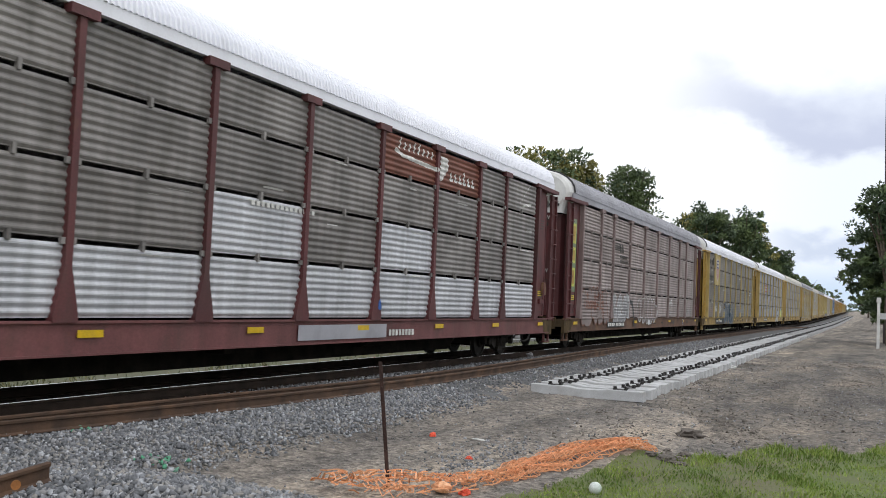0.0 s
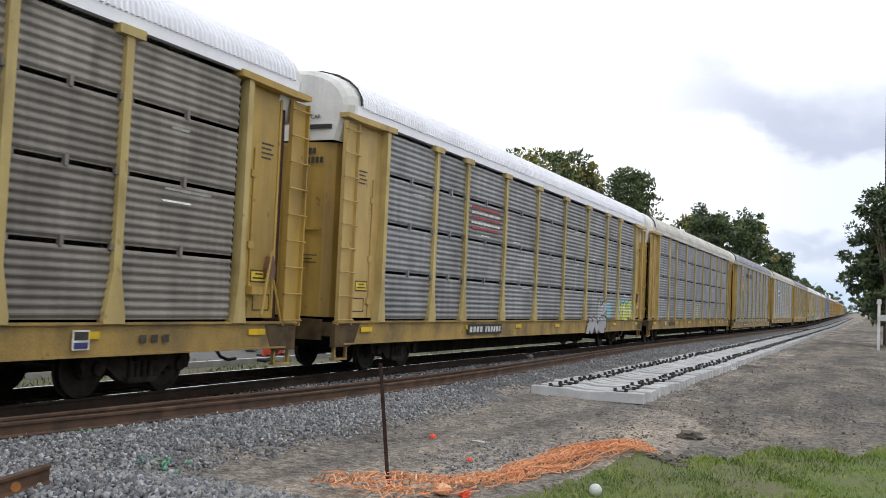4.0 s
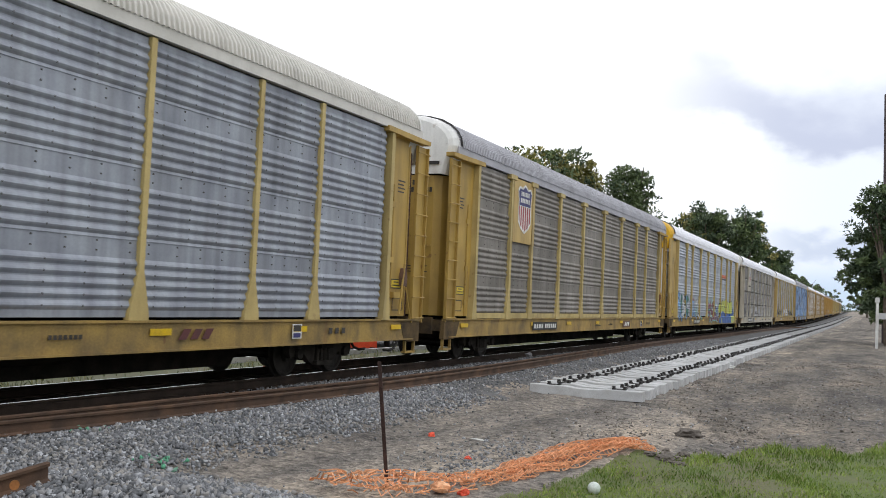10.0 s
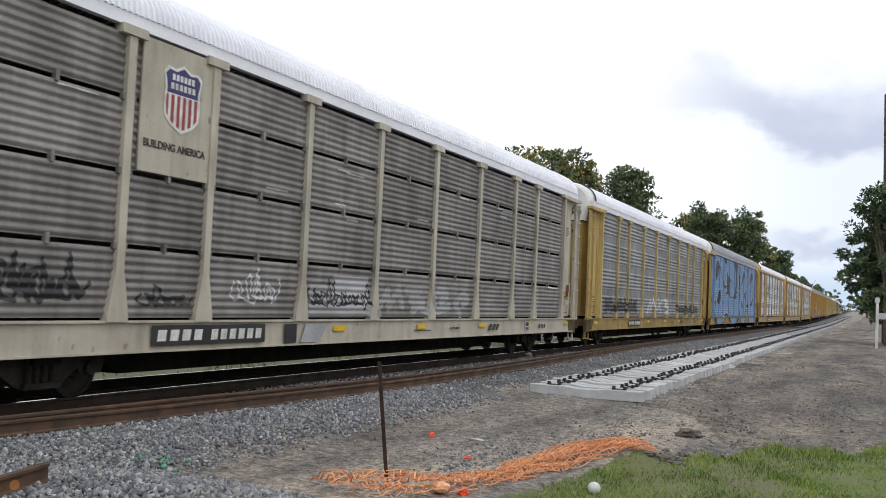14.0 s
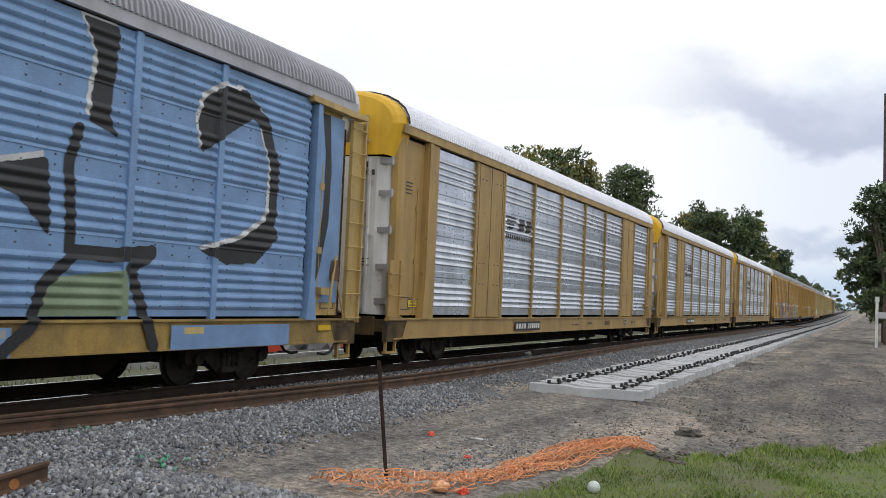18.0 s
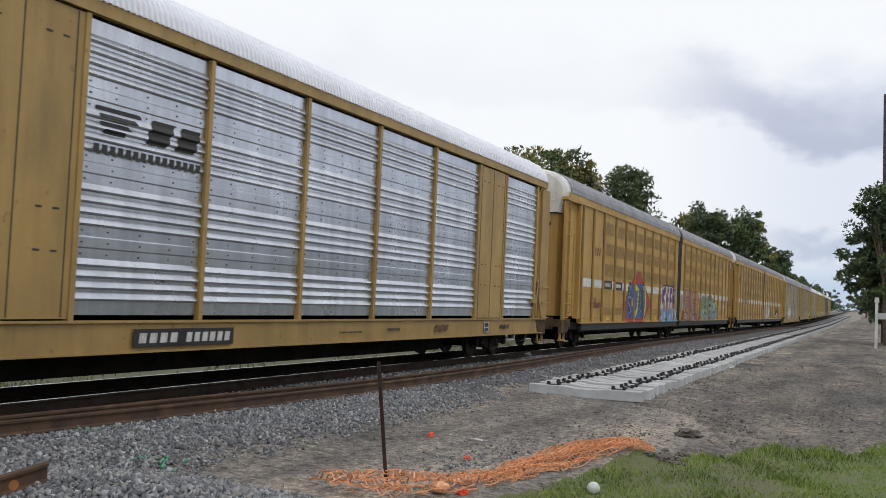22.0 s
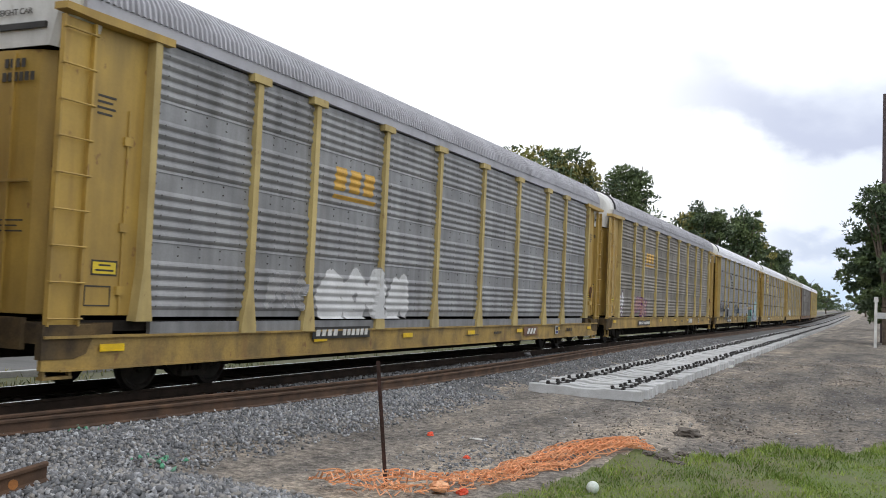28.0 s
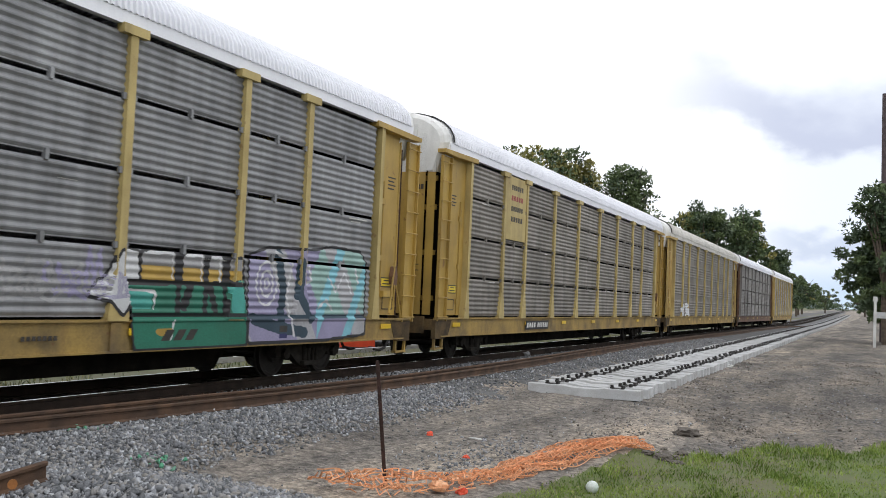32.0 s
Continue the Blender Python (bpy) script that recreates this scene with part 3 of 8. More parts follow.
def build_stones():
    near = area_points(38000, -9.75, -6.9, 5.0, 19, lambda x, y: rng.uniform(0, 1, len(x)) < np.interp(x, [-10, -8.2, -7.5, -6.9], [1, 0.97, 0.45, 0.06]))
    far = area_points(19000, -9.75, -7.2, 19, 62, lambda x, y: rng.uniform(0, 1, len(x)) < np.interp(x, [-10, -8.5, -7.9, -7.2], [1, 0.9, 0.35, 0.06]))
    strip = area_points(5200, -10.06, -9.62, 12.5, 60, lambda x, y: rng.uniform(0, 1, len(x)) < np.interp(y, [12.5, 15], [0.2, 1]))
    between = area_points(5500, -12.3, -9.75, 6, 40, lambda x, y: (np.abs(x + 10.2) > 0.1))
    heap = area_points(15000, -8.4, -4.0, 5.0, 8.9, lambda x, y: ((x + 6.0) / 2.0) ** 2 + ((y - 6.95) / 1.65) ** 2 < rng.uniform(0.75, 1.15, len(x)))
    scatter("track_ballast", between, rng.uniform(0.022, 0.045, len(between)), oily_shaded_bed, "oily ballast between the rails, darkened for the train's shade", "ballast")
    scatter("tie_end_ballast", strip, rng.uniform(0.020, 0.040, len(strip)), stone_pieces, "pale ballast strip along the ends of the ties", "ballast", 0.2, 0.055)
    scatter("ballast_shoulder", np.concatenate([near, far]), 0.018 + 0.032 * rng.uniform(0, 1, len(near) + len(far)) ** 1.5, stone_pieces,
            "crushed grey ballast stones on the track shoulder", "ballast")
    scatter("ballast_heap", heap, rng.uniform(0.026, 0.058, len(heap)), stone_pieces, "low heap of loose grey ballast stone", "ballast")
    def bed(x, y):
        """Gravel lies thick beside the net and the shoulder; the driven strip between them is swept bare."""
        bare = np.exp(-((x + 6.2 - 0.25 * (y - 10.5)) / 0.8) ** 2 - ((y - 11.0) / 2.4) ** 2)
        thick = np.exp(-((x + 4.75) / 0.55) ** 2 - ((y - 12.3) / 1.7) ** 2)
        return np.clip(np.interp(x, [-8, -6.5, -4, 1], [0.8, 0.35, 0.3, 0.25]) * (1 - 0.9 * bare) + 0.9 * thick, 0, 1)
    loose = area_points(26000, -8.2, 2.2, 7.5, 50, lambda x, y: (y > lawn_edge(x) + 0.2) & (rng.uniform(0, 1, len(x)) < bed(x, y)))
    scatter("loose_gravel", loose, 0.010 + 0.026 * rng.uniform(0, 1, len(loose)) ** 3, stone_pieces, "scattered loose gravel on the dirt", "gravel", 0.3)
    knot = area_points(1500, -5.9, -3.9, 10.4, 14.2, lambda x, y: (y > lawn_edge(x) + 0.2) & (rng.uniform(0, 1, len(x)) < np.exp(-((x + 4.8) / 0.5) ** 2 - ((y - 12.2) / 1.5) ** 2)))
    scatter("gravel_patch", knot, rng.uniform(0.016, 0.036, len(knot)), stone_pieces, "patch of coarse grey gravel beside the orange net", "gravel", 0.3)
    crumb = area_points(36000, -5.0, 2.6, 13.5, 48, lambda x, y: (y > lawn_edge(x) + 0.1) & (rng.uniform(0, 1, len(x)) < np.clip(np.sin(x * 1.9 + 0.8 * np.sin(y * 0.7)) * np.sin(y * 0.55 + x) + 0.2 * np.sin(y * 3.1 + x * 5), 0.12, 1)))
    scatter("loose_earth", crumb, 0.010 + 0.04 * rng.uniform(0, 1, len(crumb)) ** 3, dirt_clod, "crumbs and clods of loose dark earth", "earth", 0.5)


build_stones()


# ---------------------------------------------------------------- track
RAIL = [(-0.07, -0.175), (0.07, -0.175), (0.07, -0.163), (0.012, -0.145), (0.010, -0.045), (0.036, -0.036), (0.037, -0.008), (0.028, 0.0),
        (-0.028, 0.0), (-0.037, -0.008), (-0.036, -0.036), (-0.010, -0.045), (-0.012, -0.145), (-0.07, -0.163)]


def rail_mesh(name, path, mat, top=None):
    """A rail swept along a list of (x, y, z) points, z being the top of its head."""
    n = len(RAIL)
    verts, faces, index = [], [], []
    for i, p in enumerate(path):
        a, b = path[max(i - 1, 0)], path[min(i + 1, len(path) - 1)]
        t = math.atan2(b[0] - a[0], b[1] - a[1])
        for u, w in RAIL:
            verts.append((p[0] + u * math.cos(t), p[1] - u * math.sin(t), p[2] + w))
    for i in range(len(path) - 1):
        for j in range(n):
            faces.append((i * n + j, i * n + (j + 1) % n, (i + 1) * n + (j + 1) % n, (i + 1) * n + j))
            index.append(1 if top and j == 7 else 0)
    faces += [tuple(range(n)), tuple(range((len(path) - 1) * n, len(path) * n))[::-1]]
    index += [0, 0]
    me = bpy.data.meshes.new(name)
    me.from_pydata(verts, [], faces)
    for m in [mat] + ([top] if top else []):
        me.materials.append(m)
    me.polygons.foreach_set("material_index", index)
    return me


LINE_Y = [-60, -20, 0] + [5 * i for i in range(1, 60)] + [300 + 30 * i for i in range(0, 25)]


def build_track():
    track = thing("railway_track", "railway track with polished rails on dark wooden ties", "railway track", "", None, "structure")
    for off in (-0.755, 0.755):
        path = [(TRACK + off + bend(y)[0], y, bend(y)[1]) for y in LINE_Y]
        part("rail", rail_mesh("running_rail", path, dark_rail, rail_shine), track, "dark steel rail with a polished head")
    tie = Shape().box(-1.3, 1.3, -0.115, 0.115, -0.18, 0.0).mesh("wooden_tie", tie_wood)
    plate = Shape().box(-0.18, 0.18, -0.1, 0.1, 0.0, 0.012).box(-0.1, -0.075, -0.06, -0.03, 0.012, 0.03).box(0.075, 0.1, 0.03, 0.06, 0.012, 0.03).mesh("tie_plate", rust_rail)
    r = random.Random(3)
    y, k = 4.0, 0
    rest = Shape()
    while y < 420:
        dx, dz = bend(y)
        x = TRACK + dx + r.uniform(-0.05, 0.05)
        if y < 130:
            t = part("tie", tie, track, "", pose(x, y, dz - 0.187, 0, 0, r.uniform(-1, 1)))
            if y < 45:
                part("tie_plate", plate, t, "", (TRACK + dx + 0.755 - x, 0, 0))
        else:
            rest.box(x - 1.3, x + 1.3, y - 0.115, y + 0.115, dz - 0.36, dz - 0.187)
        y += 0.53
    tagged(part("tie", rest.mesh("far_ties", tie_wood), track, "far wooden ties"), kind="stuff")
    # a loose rail lies along the shoulder
    pts = [(-10, -9.85), (4, -9.72), (9, -9.50), (14, -9.10), (19, -8.98), (25, -9.05), (33, -9.25), (44, -9.5), (60, -9.55), (90, -9.5), (118, -9.35), (127, -8.7), (131, -8.0), (150, -7.9)]
    ys = np.arange(-10, 151, 2.0)
    xs = np.interp(ys, *zip(*pts))
    xs = np.convolve(np.pad(xs, 2, mode="edge"), np.ones(5) / 5, "valid")
    path = [(float(x), float(y), float(ground_z(x, y)) + 0.20) for x, y in zip(xs, ys)]
    thing("loose_rail", "long rusty brown rail lying loose on the ballast shoulder", "rail", "", rail_mesh("loose_rail", path, rust_rail))
    path = [(float(x) + 0.24 + 0.05 * math.sin(y * 0.11), float(y), float(ground_z(x + 0.24, y)) + 0.19) for x, y in zip(xs, ys) if y < 119]
    thing("loose_rail", "second rusty rail lying beside the first on the shoulder", "rail", "", rail_mesh("loose_rail", path, rust_rail))
    cut = [(x, y, float(ground_z(x, y)) + 0.20) for x, y in ((-7.80, 3.8), (-7.40, 5.0), (-7.10, 5.95), (-6.87, 6.66))]
    thing("rail_offcut", "short rusty cut rail lying on the stone heap", "rail", "", rail_mesh("rail_offcut", cut, rust_rail))
    spot = Shape().lathe([(0.0, 0.0), (0.045, 0.0), (0.045, 0.008), (0.0, 0.008)], 0, 12).mesh("orange_disc", material("rusty_orange_cap", (0.45, 0.18, 0.05), None, 0.7))
    thing("orange_cap", "small rusty orange cap on a rail", "cap", "", spot, at=pose(-6.88, 6.30, float(ground_z(-6.93, 6.27)) + 0.12, 0, 0, -18))


build_track()


def tie_panel_x(y):
    return -5.92 - 0.0105 * (min(y, 130) - 21) + bend(y)[0] * 0.55


def build_concrete_ties():
    """Concrete ties laid out side by side for a second track."""
    prof = [(-0.14, -0.21), (0.14, -0.21), (0.12, 0.0), (0.10, 0.015), (-0.10, 0.015), (-0.12, 0.0)]
    body = Shape()
    secs = [(-1.30, 0.0), (-0.45, 0.0), (-0.25, -0.03), (0.25, -0.03), (0.45, 0.0), (1.30, 0.0)]
    n = len(prof)
    verts = [(x, a, b + (d if b > -0.1 else 0)) for x, d in secs for a, b in prof]
    faces = [(i * n + j, i * n + (j + 1) % n, (i + 1) * n + (j + 1) % n, (i + 1) * n + j) for i in range(len(secs) - 1) for j in range(n)]
    faces += [tuple(range(n))[::-1], tuple(range((len(secs) - 1) * n, len(secs) * n))]
    body.add(verts, faces)
    tie_me = body.mesh("concrete_tie", concrete)
    clip = Shape().box(-0.085, 0.085, -0.095, 0.095, 0.012, 0.026)
    for s in (-1, 1):
        clip.box(s * 0.12 - 0.032, s * 0.12 + 0.032, -0.07, 0.07, 0.0, 0.05).box(s * 0.12 - 0.022, s * 0.12 + 0.022, -0.05, 0.05, 0.05, 0.09)
        clip.rod((s * 0.10, -0.06, 0.075), (s * 0.18, 0.06, 0.065), 0.015, 5)
    clip_me = clip.mesh("rail_clip", black_clip)
    r = random.Random(11)
    y, k = 21.35, 0
    bodies, clips = Shape(), Shape()
    while y < 420:
        jig = r.uniform(-0.05, 0.05)
        x, z = tie_panel_x(y) + jig, float(ground_z(tie_panel_x(y), y)) + 0.205
        turn = r.uniform(-1.2, 1.2)
        if k < 110:
            t = thing("concrete_tie", "pale concrete railway tie with black clips, laid on dirt", "railway tie", "concrete ties laid in a row", tie_me, "", pose(x, y, z, 0, 0, turn))
            for s in (-0.755, 0.755):
                part("rail_clip", clip_me, t, "black pad and clips", (s, 0, 0))
        else:
            bodies.box(x - 1.3, x + 1.3, y - 0.13, y + 0.13, z - 0.2, z + 0.012)
            for s in (-0.755, 0.755):
                for e in (-0.115, 0.115):
                    clips.box(x + s + e - 0.025, x + s + e + 0.025, y - 0.06, y + 0.06, z, z + 0.085)
        y += 0.61
        k += 1
    rest = thing("far_concrete_ties", "long row of pale concrete ties running into the distance", "railway ties", "", bodies.mesh("far_concrete_ties", concrete), "stuff")
    part("rail_clips", clips.mesh("far_rail_clips", black_clip), rest, "black rail clips")


build_concrete_ties()


# ---------------------------------------------------------------- the train
HALF = 13.2                    # half the length of a car body
BAYS = [1.75, 4.27, 6.12, 8.90, 11.67, 14.47, 17.22, 19.90, 21.85, 24.50]
SILL_Z, FLOOR_Z, EAVE_Z = 0.64, 1.10, 5.12
ROWS = [1.11, 2.12, 3.15, 4.17, 5.08]
ROOF = [(1.55, 5.32), (1.52, 5.50), (1.42, 5.67), (1.24, 5.83), (0.98, 5.96), (0.62, 6.05), (0.2, 6.09)]
ROOF = ROOF + [(-a, b) for a, b in ROOF[::-1]]


def crowned(k):
    """The roof's outline with its rise over the eaves times k."""
    return [(a, 5.32 + (b - 5.32) * k) for a, b in ROOF]


def ribs(kind, z0, z1):
    """The upright section of a side sheet, as (depth, z) pairs; 0 is the crest."""
    e = 0.026 if kind == "fine" else 0.012
    out, z, tall = [], z0 + e, z1 - z0 - 2 * e
    if kind == "fine":            # even narrow ribs over the whole sheet
        n = max(2, round(tall / 0.125))
        p = tall / n
        for i in range(n):
            a = z + i * p
            out += [(-0.024, a), (-0.024, a + 0.16 * p), (0, a + 0.5 * p), (0, a + 0.68 * p)]
        out.append((-0.024, z + n * p))
    elif kind == "flat":
        out = [(-0.02, z), (-0.02, z1 - 0.012)]
    elif kind == "bold":          # groups of round ribs, a low raised strip between the groups
        count, pitch, deep = 4, 0.150, 0.045
        n = 4
        gap = (tall - n * count * pitch) / (n - 0.1)
        a = z + 0.45 * gap
        out = [(-deep, z)]
        for i in range(n):
            for j in range(count):
                b = a + j * pitch
                out += [(-deep, b + 0.012), (-0.010, b + 0.026), (0, b + 0.042), (-0.006, b + 0.058), (-0.024, b + 0.088), (-deep, b + 0.122)]
            a += count * pitch
            if i < n - 1:
                out += [(-deep, a + 0.26 * gap), (-deep + 0.014, a + 0.31 * gap), (-deep + 0.014, a + 0.64 * gap), (-deep, a + 0.69 * gap)]
            a += gap
        out.append((-deep, z + tall))
    else:                         # bands of ribs between plain strips
        count, pitch, deep, n = 5, 0.147, 0.034, 4
        gap = (tall - n * count * pitch) / (n - 0.4)
        a = z + 0.3 * gap
        out = [(-deep, z)]
        for i in range(n):
            for j in range(count):
                b = a + j * pitch
                out += [(-deep, b + 0.012), (-deep * 0.3, b + 0.045), (0, b + 0.070), (-deep * 0.25, b + 0.098), (-deep, b + 0.138)]
            a += count * pitch
            if i < n - 1:         # the upper sheet laps over the lower one
                out += [(-deep, a + 0.88 * gap), (-deep + 0.012, a + 0.89 * gap)]
            a += gap
        out.append((-deep, z + tall))
    return out


@lru_cache(None)
def sheet_mesh(width, z0, z1, kind, mat):
    sec = ribs(kind, z0, z1)
    poly = sec + [(-0.07, sec[-1][1]), (-0.07, sec[0][1])]
    s = Shape().prism(poly, -width / 2, width / 2, "y")
    if kind in ("fine", "flat") or width > 5:
        return s.mesh("side_sheet", mat)
    # rivet heads along the plain strips
    k = len(s.f)
    d = min(q[0] for q in sec)
    if kind == "bold":
        rows = [(x, (z + q) / 2) for (x, z), (y, q) in zip(sec, sec[1:]) if x == y and d < x < -0.015]
        rows += [(d, z + off) for x, z in rows for off in (-0.155, 0.155)]
        spots = [-0.46, -0.27, -0.02, 0.23, 0.45]
    else:
        rows = [(d, z + off) for (x, z), (y, q) in zip(sec, sec[1:]) if x == y and x < -0.01 and q - z > 0.15 for off in (0.09, 0.22)]
        spots = [-0.45, -0.21, 0.0, 0.21, 0.45]
    if kind != "bold":            # dotted seams of small rivets that run down over the ribs
        for (x, z), (y0, q) in zip(sec, sec[1:]):
            if -0.002 < x <= 0:
                for f in (-0.40, -0.13, 0.13, 0.40):
                    y = width * f
                    s.box(x - 0.004, x + 0.004, y - 0.007, y + 0.007, z - 0.016, z + 0.010)
    for x, z in rows:
        for f in spots:
            y = width * f
            s.box(x - 0.002, x + 0.009, y - 0.011, y + 0.011, z - 0.011, z + 0.011)
    me = s.mesh("side_sheet", mat)
    me.materials.append(stencil)
    me.polygons.foreach_set("material_index", [0] * k + [1] * (len(s.f) - k))
    return me


@lru_cache(None)
def post_mesh(width, flare, cap, mat, drop=0.0, proud=1.565):
    w, f, z0, z1 = width / 2, flare / 2, FLOOR_Z - 0.02 - drop, EAVE_Z
    s = Shape().prism([(-f, z0), (f, z0), (f, z0 + 0.10), (w, z0 + 0.72), (w, z1), (-w, z1), (-w, z0 + 0.72), (-f, z0 + 0.10)] if flare else
                      [(-w, z0), (w, z0), (w, z1), (-w, z1)], 1.44, proud)
    if cap == "plate":
        s.prism([(-0.25, z1 - 0.10), (0.25, z1 - 0.10), (0.25, z1 + 0.03), (-0.25, z1 + 0.03)], 1.46, 1.60)
    elif cap:
        s.prism([(-w, z1 - 0.30), (w, z1 - 0.30), (cap / 2, z1 - 0.08), (cap / 2, z1 + 0.02), (-cap / 2, z1 + 0.02), (-cap / 2, z1 - 0.08)], 1.46, 1.585)
    return s.mesh("post", mat)


@lru_cache(None)
def roof_mesh(length, mat, crown=1.0):
    """A roof of ribbed sheet, the ribs running across the car."""
    pitch = 0.115
    n = int(length / pitch)
    ring = len(ROOF)
    verts, faces, ys = [], [], []
    for i in range(n):
        y = -length / 2 + i * length / n
        ys += [(y, 0.0), (y + 0.40 * length / n, 0.0), (y + 0.50 * length / n, 0.046), (y + 0.84 * length / n, 0.046)]
    ys.append((length / 2, 0.0))
    cen = Vector((0, 5.1))
    for y, h in ys:
        for a, b in crowned(crown):
            q = Vector((a, b)) + (Vector((a, b)) - cen).normalized() * h
            verts.append((q[0], y, q[1]))
    for i in range(len(ys) - 1):
        for j in range(ring - 1):
            faces.append((i * ring + j, i * ring + j + 1, (i + 1) * ring + j + 1, (i + 1) * ring + j))
    return Shape().add(verts, faces).mesh("roof", mat)


@lru_cache(None)
def trim_mesh(crown=1.0):
    """The dark edging strip where the roof meets the end cap."""
    s = Shape()
    pts = [(a * 1.012, b + 0.045) for a, b in crowned(crown)]
    for (a, b), (c, d) in zip(pts, pts[1:]):
        s.rod((a, 0, b), (c, 0, d), 0.022, 5)
    return s.mesh("roof_trim", black_paint)


@lru_cache(None)
def box_mesh(name, x0, x1, y0, y1, z0, z1, mat):
    return Shape().box(x0, x1, y0, y1, z0, z1).mesh(name, mat)


@lru_cache(None)
def sill_mesh(length, mat, gussets=False, drop=0.0):
    """The long side beam: a channel with a lip above and below."""
    h = length / 2
    s = Shape()
    s.prism([(-h, FLOOR_Z), (-h, SILL_Z + 0.02), (-h + 0.3, SILL_Z), (h - 0.3, SILL_Z), (h, SILL_Z + 0.02), (h, FLOOR_Z)], 1.43, 1.50)
    s.box(1.43, 1.545, -h, h, FLOOR_Z - 0.035, FLOOR_Z)
    s.box(1.43, 1.53, -h + 0.3, h - 0.3, SILL_Z, SILL_Z + 0.03)
    if gussets:
        for u in BAYS[2:-2]:
            s.box(1.50, 1.535, u - HALF - 0.1, u - HALF + 0.1, SILL_Z + 0.03, FLOOR_Z - 0.04)
    return s.mesh("side_sill", mat)


@lru_cache(None)
def door_mesh(side, mat, slats=False):
    """Half of an end door: a sheet that curves round into the car's side."""
    line = [(0.0, 0.10), (0.4, 0.10), (0.75, 0.12), (1.0, 0.17), (1.18, 0.28), (1.28, 0.44), (1.31, 0.66)]
    s = Shape()
    def sheet(pts):
        poly = [(side * x, u - HALF) for x, u in pts] + [(side * (x - 0.03), u - HALF + 0.05) for x, u in pts[::-1]]
        s.prism(poly, 1.16, 4.60, "z")
    if slats:
        for k in range(5):
            x0 = 0.03 + k * 0.262
            a, b = (x0, 0.04 + 0.02 * k), (x0 + 0.215, 0.04 + 0.02 * k)
            sheet([a, b])
        sheet([(1.31, 0.40), (1.32, 0.66)])
        for z in (1.5, 2.6, 3.7, 4.4):
            s.box(min(0, side * 1.3), max(0, side * 1.3), 0.22 - HALF, 0.26 - HALF, z, z + 0.12)
    else:
        sheet(line)
        for x, u in ((0.05, 0.09), (0.62, 0.10)):
            s.box(side * x - 0.02, side * x + 0.02, u - HALF - 0.02, u - HALF + 0.04, 1.2, 4.56)
        s.box(min(side * 0.06, side * 1.0), max(side * 0.06, side * 1.0), 0.085 - HALF, 0.12 - HALF, 2.86, 2.90)
    return s.mesh("end_door", mat)


@lru_cache(None)
def slat_tops(side):
    """The upper, white ends of the door slats, which stand up to the line of the roof."""
    s = Shape()
    for k in range(5):
        x0, u = 0.03 + k * 0.262, 0.02 * k + 0.04 - HALF
        top = 6.02 - 0.07 * k - 0.03 * k * k
        a, b = sorted((side * x0, side * (x0 + 0.215)))
        s.box(a, b, u, u + 0.05, 4.603, top)
    return s.mesh("slat_top", white_paint)


@lru_cache(None)
def hood_mesh(mat, crown=1.0):
    """The rounded cap that closes the roof over the doors."""
    r = [(a * 0.985, b + 0.02) for a, b in crowned(crown)]
    s = Shape()
    n = len(r)
    rings = [(0.10, 0.90), (0.16, 0.965), (0.30, 1.0), (0.75, 1.0)]
    verts = [(a * k, u - HALF, 4.9 + (b - 4.9) * k) for u, k in rings for a, b in [(1.33, 4.60)] + r + [(-1.33, 4.60)]]
    m = n + 2
    faces = [(i * m + j, i * m + j + 1, (i + 1) * m + j + 1, (i + 1) * m + j) for i in range(len(rings) - 1) for j in range(m - 1)]
    faces.append(tuple(range(m))[::-1])
    s.add(verts, faces)
    return s.mesh("end_hood", mat)


@lru_cache(None)
def wheel_mesh():
    """A wheel with its half of the axle; the tread stands 0.78 m off the centre line."""
    w = Shape()
    w.lathe([(0.08, 0.70), (0.30, 0.74), (0.33, 0.715), (0.41, 0.70), (0.445, 0.69), (0.445, 0.705), (0.42, 0.72), (0.415, 0.80), (0.37, 0.81), (0.34, 0.775), (0.16, 0.80), (0.14, 0.85), (0.0, 0.85)], 0, 24)
    w.rod((0.0, 0, 0), (0.72, 0, 0), 0.075, 10)
    for k in range(6):
        a = math.pi * k / 3
        w.box(0.845, 0.862, 0.09 * math.cos(a) - 0.015, 0.09 * math.cos(a) + 0.015, 0.09 * math.sin(a) - 0.015, 0.09 * math.sin(a) + 0.015)
    return w.mesh("wheel", wheel_mat)


